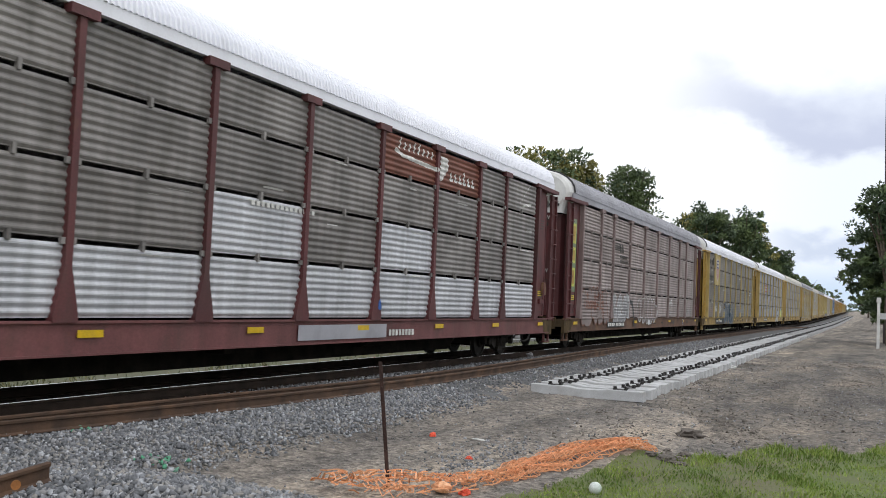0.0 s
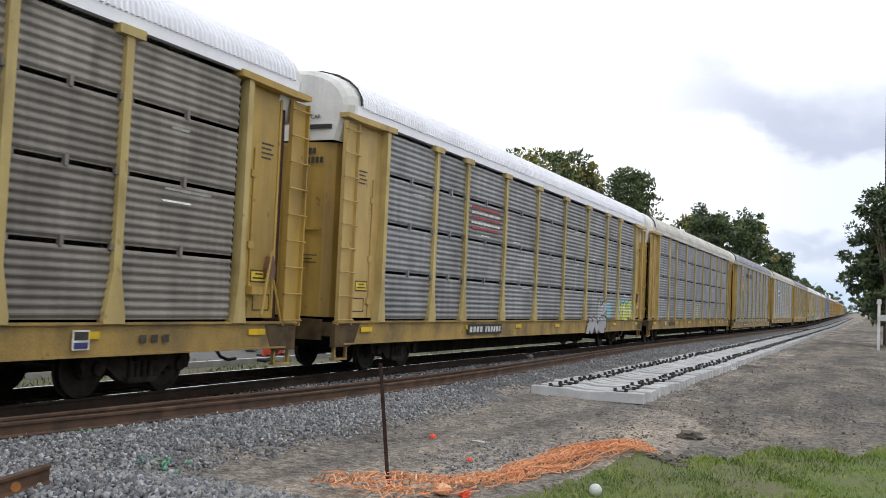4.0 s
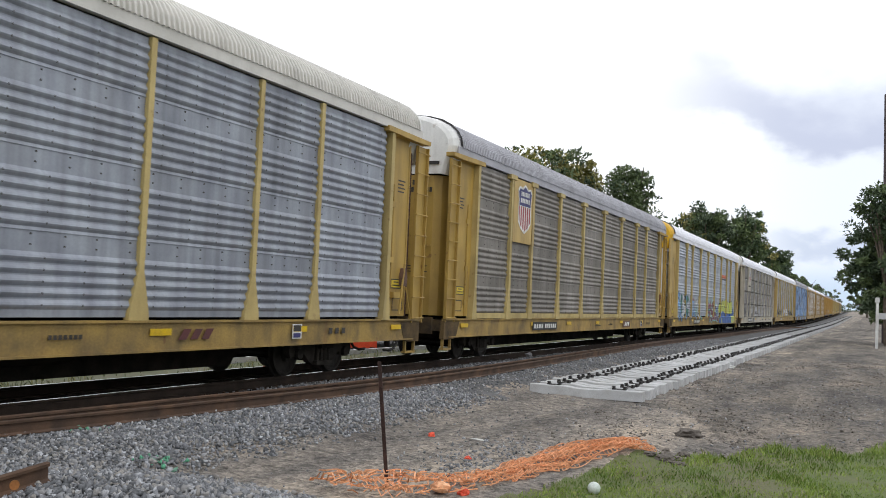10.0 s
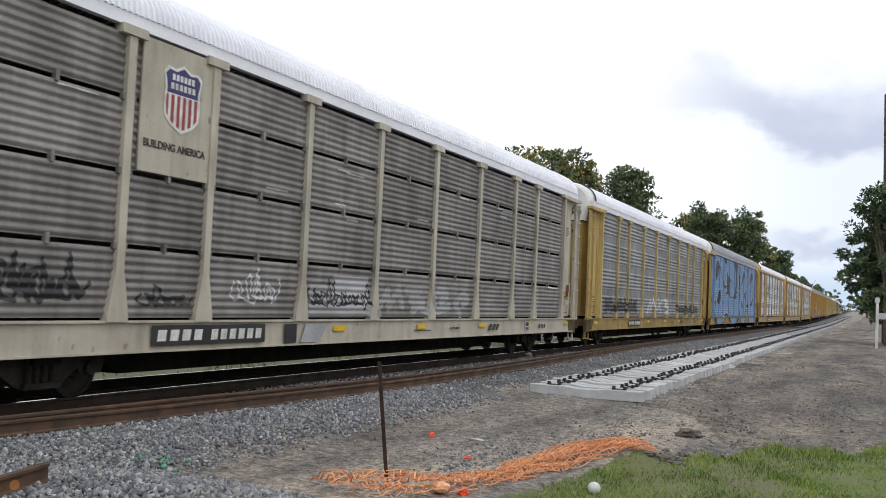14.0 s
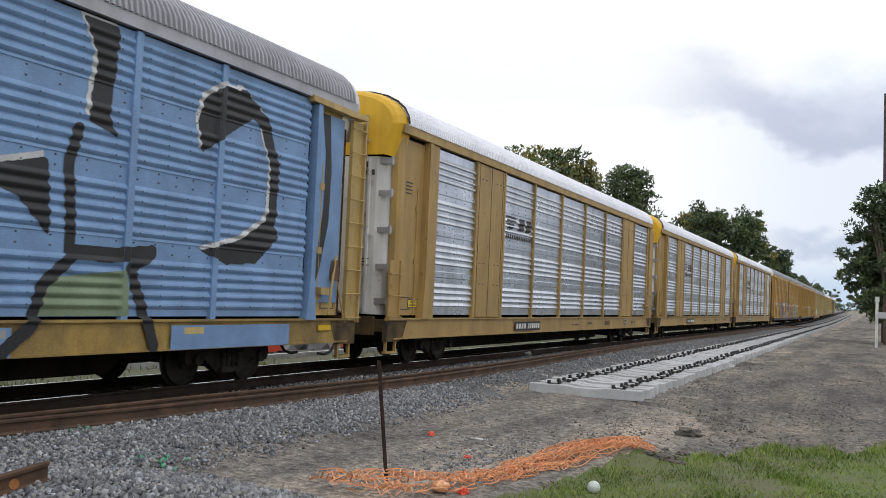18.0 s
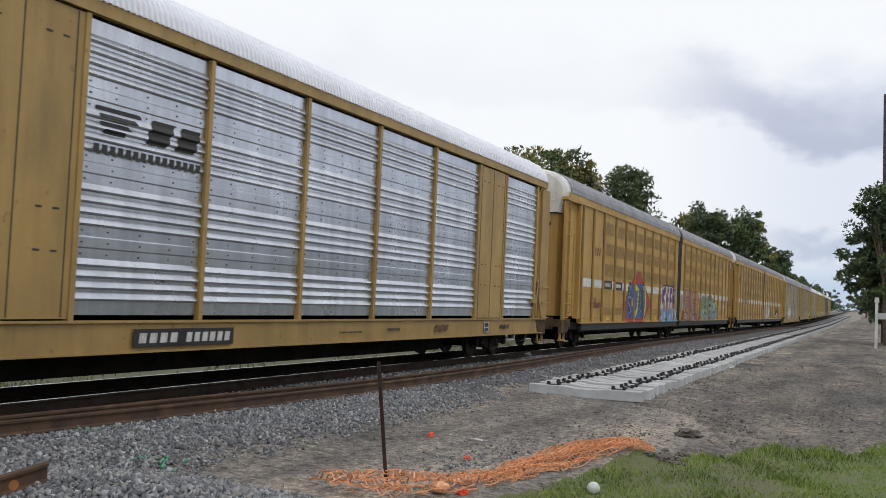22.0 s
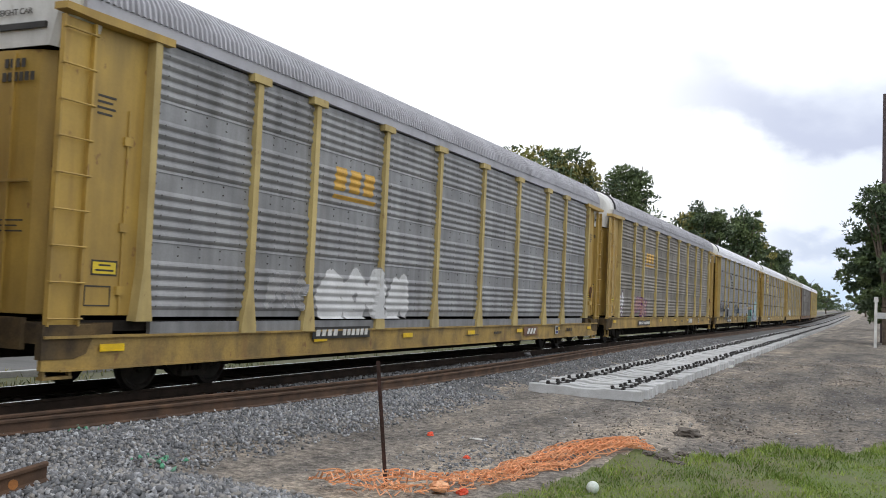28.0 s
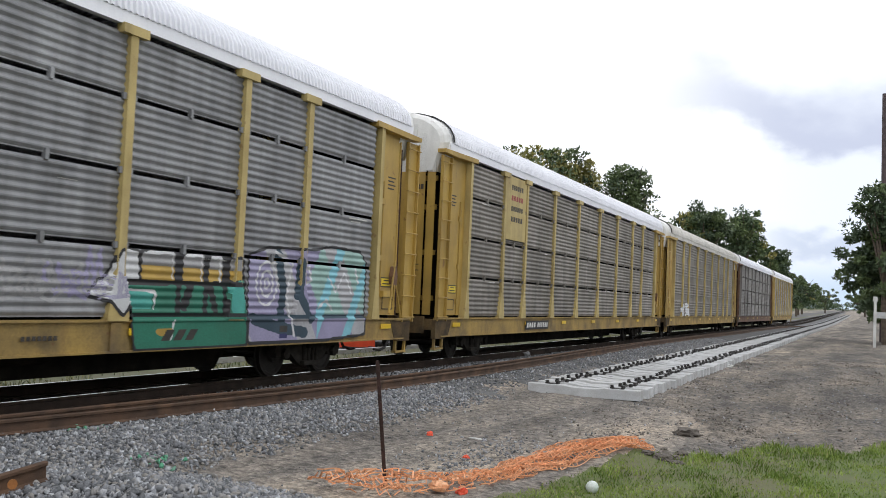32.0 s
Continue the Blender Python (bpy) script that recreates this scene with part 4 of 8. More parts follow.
@lru_cache(None)
def truck_meshes():
    frame_side = Shape()
    for x0, x1 in ((0.93, 1.06),):
        frame_side.prism([(-1.15, 0.50), (-1.12, 0.60), (-0.72, 0.62), (-0.40, 0.72), (0.40, 0.72), (0.72, 0.62), (1.12, 0.60), (1.15, 0.50), (1.10, 0.36), (0.70, 0.36),
                          (0.66, 0.44), (0.42, 0.26), (0.30, 0.20), (-0.30, 0.20), (-0.42, 0.26), (-0.66, 0.44), (-0.70, 0.36), (-1.10, 0.36)], x0, x1)
        for c in (-0.86, 0.86):
            frame_side.rod((x1 - 0.02, c, 0.43), (x1 + 0.07, c, 0.43), 0.10, 10)
        for c in (-0.2, -0.07, 0.07, 0.2):
            frame_side.rod((x1 + 0.02, c, 0.28), (x1 + 0.02, c, 0.60), 0.05, 8)
        frame_side.box(x1 - 0.01, x1 + 0.09, -0.30, 0.30, 0.20, 0.28)
        frame_side.box(x1 - 0.01, x1 + 0.07, -0.34, 0.34, 0.60, 0.70)
    near = frame_side.mesh("side_frame", truck_mat)
    bolster = Shape().box(-1.2, 1.2, -0.22, 0.22, 0.52, 0.78).box(-0.9, 0.9, -0.06, 0.06, 0.25, 0.4)
    for y in (-0.42, 0.42):
        bolster.box(-0.8, 0.8, y - 0.05, y + 0.05, 0.32, 0.44)
    return near, bolster.mesh("bolster", underside)


TRUCKS = []
WHEEL_R = 0.415


def add_truck(car, y):
    frame_me, bolster_me = truck_meshes()
    t = part("truck", bolster_me, car, "sooty cast steel truck with two axles", (0, y, 0))
    part("side_frame", frame_me, t)
    part("side_frame", frame_me, t, "", pose(0, 0, 0, 0, 0, 180))
    for dy in (-0.86, 0.86):
        for turn in (0, 180):
            w = part("wheel", wheel_mesh(), t, "steel wheel", pose(0, dy, WHEEL_R, 0, 0, turn))
            TRUCKS.append((car, w, dy, turn))


@lru_cache(None)
def end_meshes(mat, post_mat, dark, step_mat):
    """Meshes for one end of a car (the leading one): platform, coupler, hose, step, side panel, pocket post, header, ladder, rung."""
    h = HALF
    o = {}
    o["platform"] = Shape().box(-1.42, 1.42, 0.0 - h, 1.3 - h, 0.80, 1.06).box(-1.2, 1.2, -0.06 - h, 0.02 - h, 0.72, 1.12).mesh("end_platform", dark)
    o["coupler"] = (Shape().box(-0.13, 0.13, -0.4 - h, 0.1 - h, 0.72, 0.95).prism([(-0.26, -0.55 - h), (-0.05, -0.68 - h), (0.10, -0.66 - h), (0.14, -0.55 - h), (0.26, -0.5 - h), (0.22, -0.36 - h), (-0.2, -0.36 - h)], 0.68, 0.98, "z")).mesh("coupler", truck_mat)
    hose = Shape()
    pts = [(0.35, 0.0, 0.72), (0.37, -0.15, 0.55), (0.36, -0.35, 0.34), (0.30, -0.50, 0.28), (0.25, -0.69, 0.30)]
    for a, b in zip(pts, pts[1:]):
        hose.rod((a[0], a[1] - h, a[2]), (b[0], b[1] - h, b[2]), 0.032, 6)
    o["hose"] = hose.mesh("air_hose", black_paint)
    o["step"] = (Shape().box(1.40, 1.46, 0.08 - h, 0.13 - h, 0.36, 0.85).box(1.40, 1.46, 0.52 - h, 0.57 - h, 0.36, 0.85).box(1.36, 1.47, 0.08 - h, 0.57 - h, 0.34, 0.38)).mesh("step", step_mat)
    o["panel"] = Shape().box(1.36, 1.415, 0.62 - h, 1.72 - h, 1.16, 5.06).mesh("door_pocket", mat)
    o["rib"] = Shape().box(1.41, 1.43, 0.64 - h, 0.70 - h, 1.3, 4.95).mesh("pocket_rib", mat)
    o["rod"] = Shape().rod((1.43, 1.38 - h, 1.16), (1.43, 1.38 - h, 4.0), 0.018, 6).mesh("lock_rod", mat)
    o["keeper"] = Shape().box(1.41, 1.45, 1.30 - h, 1.46 - h, -0.06, 0.06).mesh("rod_keeper", mat)
    o["post"] = Shape().prism([(1.58 - h, 1.08), (1.92 - h, 1.08), (1.90 - h, 1.2), (1.82 - h, 1.85), (1.82 - h, 5.12), (1.68 - h, 5.12), (1.68 - h, 1.85), (1.60 - h, 1.2)], 1.40, 1.57).mesh("corner_post", post_mat)
    o["header"] = Shape().prism([(-0.02 - h, 5.05), (0.6 - h, 5.03), (2.05 - h, 5.06), (2.05 - h, 5.17), (-0.02 - h, 5.14)], 1.38, 1.60).mesh("header_bracket", mat)
    def channel(depth, z0, z1):
        a, b = -h, 0.55 - h
        return Shape().prism([(1.452, a), (1.452, b), (depth, b), (depth, b - 0.035), (1.462, b - 0.035), (1.462, a + 0.035), (depth, a + 0.035), (depth, a)], z0, z1, "z").mesh("ladder", mat)
    o["short"] = channel(1.50, 0.98, 2.35)
    o["corner"] = Shape().box(1.36, 1.45, 0.10 - h, 0.66 - h, 1.06, 5.1).mesh("corner_sheet", mat)
    o["corner_late"] = Shape().prism([(1.27, 0.36 - h), (1.40, 0.40 - h), (1.45, 0.48 - h), (1.45, 0.66 - h), (1.36, 0.66 - h)], 1.06, 5.1, "z").mesh("corner_sheet", mat)
    o["corner_tail"] = Shape().box(1.36, 1.50, -0.06 - h, 0.66 - h, 1.06, 5.1).mesh("corner_sheet", mat)
    o["sill_end"] = Shape().prism([(0.0 - h, 0.60), (0.55 - h, 0.60), (0.75 - h, 0.66), (0.95 - h, 1.04), (0.0 - h, 1.04)], 1.40, 1.508).mesh("sill_end", end_grime)
    o["hoop"] = Shape().box(0.25, 1.15, 0.06 - h, 0.11 - h, 4.86, 4.94).mesh("hood_bar", black_paint)
    o["ladder"] = channel(1.53, 1.02, 5.0)
    o["rung"] = Shape().rod((1.545, -0.02 - h, 0), (1.545, 0.57 - h, 0), 0.014, 6).rod((1.50, 0.0 - h, 0), (1.55, 0.0 - h, 0), 0.016, 5).rod((1.50, 0.55 - h, 0), (1.55, 0.55 - h, 0), 0.016, 5).mesh("rung", mat)
    # a solid dark strip stands in for the shaded gap beside the ladder
    o["recess"] = Shape().box(1.30, 1.385, 0.485 - h, 0.605 - h, 1.16, 5.02).mesh("door_recess", rust_gap_dark)
    o["lock_bar"] = Shape().rod((0, -0.035 + 0.10 - h, 1.2), (0, -0.035 + 0.10 - h, 5.5), 0.026, 8).box(-0.05, 0.05, 0.03 - h, 0.10 - h, 1.2, 1.28).box(-0.05, 0.05, 0.03 - h, 0.10 - h, 3.3, 3.38).box(-0.05, 0.05, 0.03 - h, 0.10 - h, 4.9, 4.98).mesh("lock_bar", roof_grey)
    o["hinge"] = Shape().box(1.05, 1.38, 0.20 - h, 0.27 - h, -0.06, 0.06).rod((1.36, 0.20 - h, -0.10), (1.36, 0.20 - h, 0.10), 0.03, 8).mesh("hinge", roof_grey)
    o["leaf"] = Shape().box(0.16, 0.62, 0.045 - h, 0.085 - h, 1.2, 4.58).box(0.655, 0.70, 0.05 - h, 0.10 - h, 1.2, 4.58).box(0.84, 0.89, 0.07 - h, 0.13 - h, 1.2, 4.58).mesh("door_leaf", white_paint)
    o["slot"] = Shape().box(0.10, 0.92, 0.075 - h, 0.10 - h, 3.42, 3.54).mesh("door_slot", rust_gap_dark)
    o["frame"] = Shape().box(1.416, 1.420, -0.24, 0.24, -0.105, 0.105).mesh("label_frame", stencil)
    o["face"] = Shape().box(1.420, 1.423, -0.215, 0.215, -0.08, 0.08).mesh("label_face", label_yellow)
    o["line"] = Shape().box(1.423, 1.425, -0.17, 0.17, -0.045, -0.02).box(1.423, 1.425, -0.11, 0.11, 0.025, 0.05).mesh("label_line", stencil)
    o["inner"] = Shape().box(-1.36, 1.36, 0.80 - h, 0.84 - h, 1.1, 5.3).mesh("bulkhead", underside)
    return o


def add_end(car, mats, turn, length=2 * HALF, full=True):
    """One end of a car; turn 0 is the leading end, 180 the trailing one."""
    o = end_meshes(mats["end"], mats["post"], mats["dark"], mats["sill"])
    m = pose(0, 0, 0, 0, 0, turn) @ pose(0, HALF - length / 2, 0)
    part("end_platform", o["platform"], car, "", m)
    part("coupler", o["coupler"], car, "", m)
    part("air_hose", o["hose"], car, "black rubber hose", m)
    for k in (-1, 1):
        d = part("end_door", door_mesh(k, mats["door"], mats.get("slats", False)), car, mats.get("door_label", ""), m)
        if mats.get("slats"):
            part("slat_top", slat_tops(k), car, "white tops of the door slats", m)
    hood = part("end_hood", hood_mesh(mats["hood"], mats["crown"]), car, mats.get("hood_label", "white cap over the end doors"), m)
    part("bulkhead", o["inner"], car, "", m)
    if mats["hood"] is white_paint and turn == 0 and not mats.get("slats") and mats["kind"] != "flat":
        part("hood_bar", o["hoop"], hood, "black grab bar")
    if mats.get("short") and turn == 0:
        part("door_leaf", o["leaf"], car, "white pressed door leaf", m)
        for x in (0.12, 0.76):
            part("lock_bar", o["lock_bar"], car, "grey lock bar", m @ pose(x, 0, 0))
        for z in (1.45, 2.2, 3.0, 3.8, 4.5):
            part("hinge", o["hinge"], car, "grey hinge", m @ pose(0, 0, z))
    if mats.get("slot") and turn == 0:
        part("door_slot", o["slot"], car, "dark slot across the doors", m)
    near = 1 if turn == 0 else -1
    for k in (1, -1):
        flip = m if k == 1 else m @ Matrix.Diagonal((-1, 1, 1, 1))
        shown = k == near
        pocket = part("door_pocket", o["panel"], car, "", flip)
        if shown:
            part("pocket_rib", o["rib"], pocket)
            part("lock_rod", o["rod"], pocket)
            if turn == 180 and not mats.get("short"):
                part("door_recess", o["recess"], car, "rust-dark strip painted as the shaded gap beside the ladder", flip)
            z = (1.80 if turn == 0 else 1.86) if not mats.get("short") else (1.42 if turn == 0 else 2.28)
            tag = part("label_frame", o["frame"], car, "yellow label with a black edge", flip @ pose(0, (1.08 if not mats.get("short") else 1.35) - HALF, z))
            part("label_face", o["face"], tag, "yellow film")
            part("label_line", o["line"], tag)
            for z in (1.5, 2.37, 3.57):
                part("rod_keeper", o["keeper"], pocket, "", (0, 0, z))
        if not (mats.get("late") and turn == 180):
            part("corner_post", o["post"], car, "", flip)
        part("step", o["step"], car, "", flip)
        part("sill_end", o["sill_end"], car, "grimy rusty end of the sill", flip)
        short = mats.get("short", False)
        if short:
            part("corner_sheet", o["corner" if not mats.get("late") else "corner_late" if turn == 0 else "corner_tail"], car, "", flip)
        else:
            part("header_bracket", o["header"], car, "", flip)
        lad = part("ladder", o["short" if short else "ladder"], car, "", flip @ pose(0, mats.get("lad", 0.04) if turn == 0 else -0.10, 0))
        for i in range((3 if short else 9) if shown else 0):
            part("rung", o["rung"], lad, "", (0, 0, 1.12 + 0.465 * i))


def base_car(label, mats, length=2 * HALF):
    car = thing("autorack_car", label, "railway car", "cars of the train")
    h = length / 2
    part("underframe", Shape().box(-1.40, 1.40, -h + 0.4, h - 0.4, 0.94, 1.09).mesh("underframe", underside), car, "sooty black underframe")
    part("centre_sill", Shape().prism([(-h + 0.3, 0.94), (-h + 0.3, 0.55), (-h + 5.1, 0.55), (-h + 5.6, 0.23), (h - 5.6, 0.23), (h - 5.1, 0.55), (h - 0.3, 0.55), (h - 0.3, 0.94)], -0.40, 0.40).mesh("centre_sill", underside), car)
    part("air_tank", Shape().rod((0.66, 2.2, 0.66), (0.66, 3.6, 0.66), 0.21, 14).mesh("air_tank", underside), car)
    part("brake_valve", box_mesh("brake_valve", 0.6, 1.0, -3.0, -2.2, 0.5, 0.94, underside), car)
    part("brake_cylinder", Shape().rod((-0.65, -2, 0.7), (-0.65, 1, 0.7), 0.18, 12).mesh("brake_cylinder", underside), car)
    sill = sill_mesh(length - 0.04, mats["sill"], mats.get("gussets", False))
    drop = mats.get("drop", 0.0)
    part("side_sill", sill, car, mats.get("sill_label", ""), (0, 0, -drop))
    part("side_sill", sill, car, mats.get("sill_label", ""), pose(0, 0, -drop, 0, 0, 180))
    rail_me = box_mesh("top_rail", 1.44, 1.555, -h + 0.35, h - 0.35, EAVE_Z + 0.02, 5.33, mats.get("top", mats["roof"]))
    part("top_rail", rail_me, car)
    part("top_rail", rail_me, car, "", pose(0, 0, 0, 0, 0, 180))
    part("roof", roof_mesh(round(length - 1.0, 2), mats["roof"], mats["crown"]), car, mats.get("roof_label", "ribbed galvanised roof"))
    part("roof_trim", trim_mesh(mats["crown"]), car, "dark rubber edge of the roof", (0, -h + 0.52, 0))
    # the side away from the lens, one wall of the same sheet
    part("far_wall", sheet_mesh(round(length - 3.6, 2), 1.11, 5.12, mats["kind"], mats["sheet"]), car, "", pose(-1.505, 0, 0, 0, 0, 180))
    return car


def standard_car(label, mats, bays=BAYS, skip_posts=(), plain=(), special=None, trucks=3.45):
    """A covered car carrier: side sheets between posts, doors at both ends."""
    SPECS.append(dict(mats, bays=list(bays)))
    car = base_car(label, mats)
    kind = mats["kind"]
    special = special or {}
    rows = ROWS if kind == "fine" else [1.16, 5.10] if mats.get("short") else [1.13, 5.12]
    for i in range(len(bays) - 1):
        a, b = bays[i] - HALF, bays[i + 1] - HALF
        if i in plain:
            part("plain_sheet", sheet_mesh(round(b - a, 2), 1.11, 5.12, "flat", mats["end"]), car, "plain painted sheet", (1.53, (a + b) / 2, 0))
            seam = box_mesh("seam", 1.508, 1.516, -0.009, 0.009, 1.14, 5.10, stencil)
            for y in (a + 0.16, (a + b) / 2, b - 0.16):
                part("seam", seam, car, "dark sheet seam", (0, y, 0))
            bolt = box_mesh("bolt_row", 1.508, 1.518, -0.05, 0.05, -0.012, 0.012, stencil)
            for z in (1.98, 2.52, 4.72):
                for y in (a + 0.34, a + 0.62, b - 0.62, b - 0.34):
                    part("bolt_plate", bolt, car, "", (0, y, z))
            continue
        for r in range(len(rows) - 1):
            mat = special.get((i, r), special.get(("row", r), mats["sheet"]))
            low = 0.012 if kind == "fine" and r else 0.0
            part("side_sheet", sheet_mesh(round(b - a - 0.12, 2), round(rows[r] + low, 3), rows[r + 1], kind, mat), car, "", (1.505, (a + b) / 2, 0))
            if kind == "fine" and r:
                part("strap", box_mesh("strap", 1.46, 1.53, -0.03, 0.03, -0.05, 0.09, mats["sheet"]), car, "", (0, (a + b) / 2, rows[r]))
    if mats.get("late"):
        for a, b in ((1.66, bays[0] + 0.03), (bays[-1] - 0.03, 25.30)):
            part("plain_sheet", box_mesh("edge_sheet", 1.40, 1.52, a - HALF, b - HALF, 1.06, 5.12, mats["end"]), car, "plain painted edge sheet")
    drop = mats.get("drop", 0.0)
    pm = post_mesh(mats.get("post_w", 0.15), mats.get("flare", 0.40), mats.get("cap", "plate"), mats["post"], drop, mats.get("proud", 1.565))
    pf = post_mesh(mats.get("post_w", 0.15), mats.get("flare", 0.40), 0, mats["post"], drop, mats.get("proud", 1.565))
    if drop:
        for a, b in zip(bays, bays[1:]):
            part("lower_lip", box_mesh("lower_lip", 1.44, 1.51, -(b - a) / 2 + 0.2, (b - a) / 2 - 0.2, FLOOR_Z - drop, FLOOR_Z - 0.03, mats["sheet"]), car, "grey strip under the sheet", (0, (a + b) / 2 - HALF, 0))
    for i, u in enumerate(bays[1:-1], 1):
        if i in skip_posts:
            continue
        part("post", pm, car, "", (0, u - HALF, 0))
        part("post", pf, car, "", pose(0, u - HALF, 0) @ pose(0, 0, 0, 0, 0, 180))
        if kind == "fine":
            clip = box_mesh("post_clip", 1.50, 1.545, -0.13, 0.13, -0.045, 0.045, mats["sheet"])
            for z in ROWS[1:-1]:
                part("post_clip", clip, car, "", (0, u - HALF, z))
    for turn in (0, 180):
        add_end(car, mats, turn)
    for s in (-1, 1):
        add_truck(car, s * (HALF - trucks))
    refl = box_mesh("reflector", 1.53, 1.536, -0.23, 0.23, -0.05, 0.05, reflector_mat)
    for u in mats.get("reflectors", ()):
        part("reflector", refl, car, "yellow reflector strip", (0, u - HALF, 0.93 - drop))
    return car


def mats_of(**k):
    base = dict(kind="fine", sheet=galv_mid, post=yellow_post, end=yellow, door=yellow, hood=white_paint, roof=roof_white, sill=yellow_sill, dark=end_grime, reflectors=(1.2, 6.6, 10.3, 14.0, 17.7, 21.4, 25.2))
    base.update(k)
    base["crown"] = 1.05 if base["roof"] in (roof_grey, roof_dark) else 1.0
    return base


PITCH, TWIN_PITCH = 27.79, 42.69
LEAD = [3.09 + PITCH * k for k in range(16)]
LEAD += [LEAD[15] + TWIN_PITCH, LEAD[15] + 2 * TWIN_PITCH]
LEAD += [LEAD[17] + PITCH * k for k in range(1, 7)]
LEAD[15] += 0.32
LEAD[16] += 0.15
LEAD[17:] = [v + 0.2 for v in LEAD[17:]]
TWIN_HALF = 20.75
DATUM = {15: 20.87, 16: 20.90}   # where lengths along the paired cars are counted from


def run(t):
    """How far the train has rolled by the time t: it gains a little speed."""
    return 17.5895 * t + 0.00565775 * t * t - 0.00001688 * t ** 3


CARS, SPECS = [], []


def build_train():
    m = mats_of
    CARS.append(standard_car("sooty silver autorack with maroon posts and a maroon sill", m(sheet=galv_brown, post=maroon, end=maroon, door=maroon, sill=maroon_faded, post_w=0.12, flare=0.42),
                             special={("row", 0): galv_clean, (3, 1): galv_clean, (5, 1): galv_clean, (5, 3): brown_red, (6, 3): brown_red}))
    CARS.append(standard_car("dusty rose-grey autorack with faded maroon posts and graffiti", m(sheet=galv_rosy, post=dusty_post, end=maroon, door=maroon, roof=roof_grey, sill=brown_sill)))
    CARS.append(standard_car("dusty grey autorack with yellow posts and dark graffiti", m(sheet=galv_tan, end=yellow, post=yellow_post)))
    CARS.append(standard_car("blue-grey autorack with yellow posts and bright graffiti", m(sheet=galv_mid, end=yellow_pale, post=yellow_post)))
    CARS.append(standard_car("blue-grey ribbed autorack with mustard ends and slatted doors", m(sheet=galv_blue, end=yellow_pale, post=yellow_post, slats=True, roof=roof_tan, gussets=True, cap=0, flare=0.30)))
    CARS.append(standard_car("pale grey autorack with yellow posts and a shield sign", m(kind="band", sheet=galv_mid, end=yellow, post=yellow_post, roof=roof_grey, drop=0.2)))
    CARS.append(standard_car("pale blue-grey autorack with mustard posts", m(kind="band", sheet=galv_wash, end=yellow, post=yellow_post, roof=roof_tan, cap=0, post_w=0.11, proud=1.535, slot=True)))
    CARS.append(standard_car("dusty grey-brown autorack with mustard posts and shield sign", m(kind="band", sheet=galv_tan, end=yellow, post=yellow_post, roof=roof_grey)))
    CARS.append(standard_car("silver autorack with mustard posts and colourful graffiti", m(kind="bold", sheet=galv_pale, end=yellow_pale, post=yellow_post, flare=0, hood=yellow_bright, cap=0.40, door=white_paint, short=True, hood_label="yellow cap over white end doors")))
    CARS.append(standard_car("sooty grey autorack with cream posts and a cream sign board", m(sheet=galv_brown, end=cream, post=cream, door=cream, sill=cream)))
    CARS.append(standard_car("grey autorack with mustard posts and black scrawls", m(kind="band", sheet=galv_mid, end=yellow_pale, post=yellow_post)))
    CARS.append(standard_car("autorack painted pale blue all over with black shapes", m(kind="band", sheet=paint["sky"], end=yellow_pale, post=paint["sky"], roof=roof_grey, cap=0, flare=0, post_w=0.13, proud=1.522)))
    auto = [2.25, 4.72, 6.74, 9.35, 12.15, 14.95, 17.75, 20.5, 22.5, 25.2]
    for k in range(3):
        CARS.append(standard_car("tan autorack with bright silver ribbed side sheets", m(kind="bold", sheet=galv_bright, end=tan_auto, post=tan_auto, door=white_paint, hood=yellow_bright, hood_label="yellow cap over white end doors",
                                 sill=tan_auto, top=tan_auto, flare=0, cap=0, post_w=0.09, proud=1.532, short=True, late=True, reflectors=()), auto, plain=(1, 7)))
    for k in range(2):
        CARS.append(twin_car())
    CARS.append(standard_car("grey autorack with yellow posts and pale graffiti", m(kind="band", sheet=galv_mid, end=yellow, post=yellow_post, roof=roof_grey, drop=0.2)))
    CARS.append(standard_car("dusty grey autorack with yellow posts and a gold sign", m(kind="band", sheet=galv_tan, end=yellow_pale, post=yellow_post, roof=roof_grey)))
    CARS.append(standard_car("sooty grey autorack with yellow posts and layered graffiti", m(sheet=galv_mid, end=yellow, post=yellow_post, gussets=True, slot=True)))
    CARS.append(standard_car("grey autorack with orange-yellow ends and a yellow sign board", m(sheet=galv_tan, end=yellow, post=yellow_post, slats=True)))
    CARS.append(standard_car("weathered beige-grey autorack with mustard ends", m(kind="band", sheet=galv_tan, end=yellow_pale, post=yellow_post, roof=roof_tan)))
    CARS.append(standard_car("dark brown-grey autorack with rusty brown ends", m(sheet=galv_brown, end=brown_sill, post=galv_brown, door=brown_sill, sill=brown_sill)))
    CARS.append(standard_car("dusty brown last autorack of the train", m(kind="band", sheet=galv_tan, end=yellow_pale, post=yellow_post)))


TWIN_POSTS = [2.12, 3.60, 5.08, 6.88, 8.59, 10.35, 12.15, 13.89, 15.68, 17.48, 19.32]


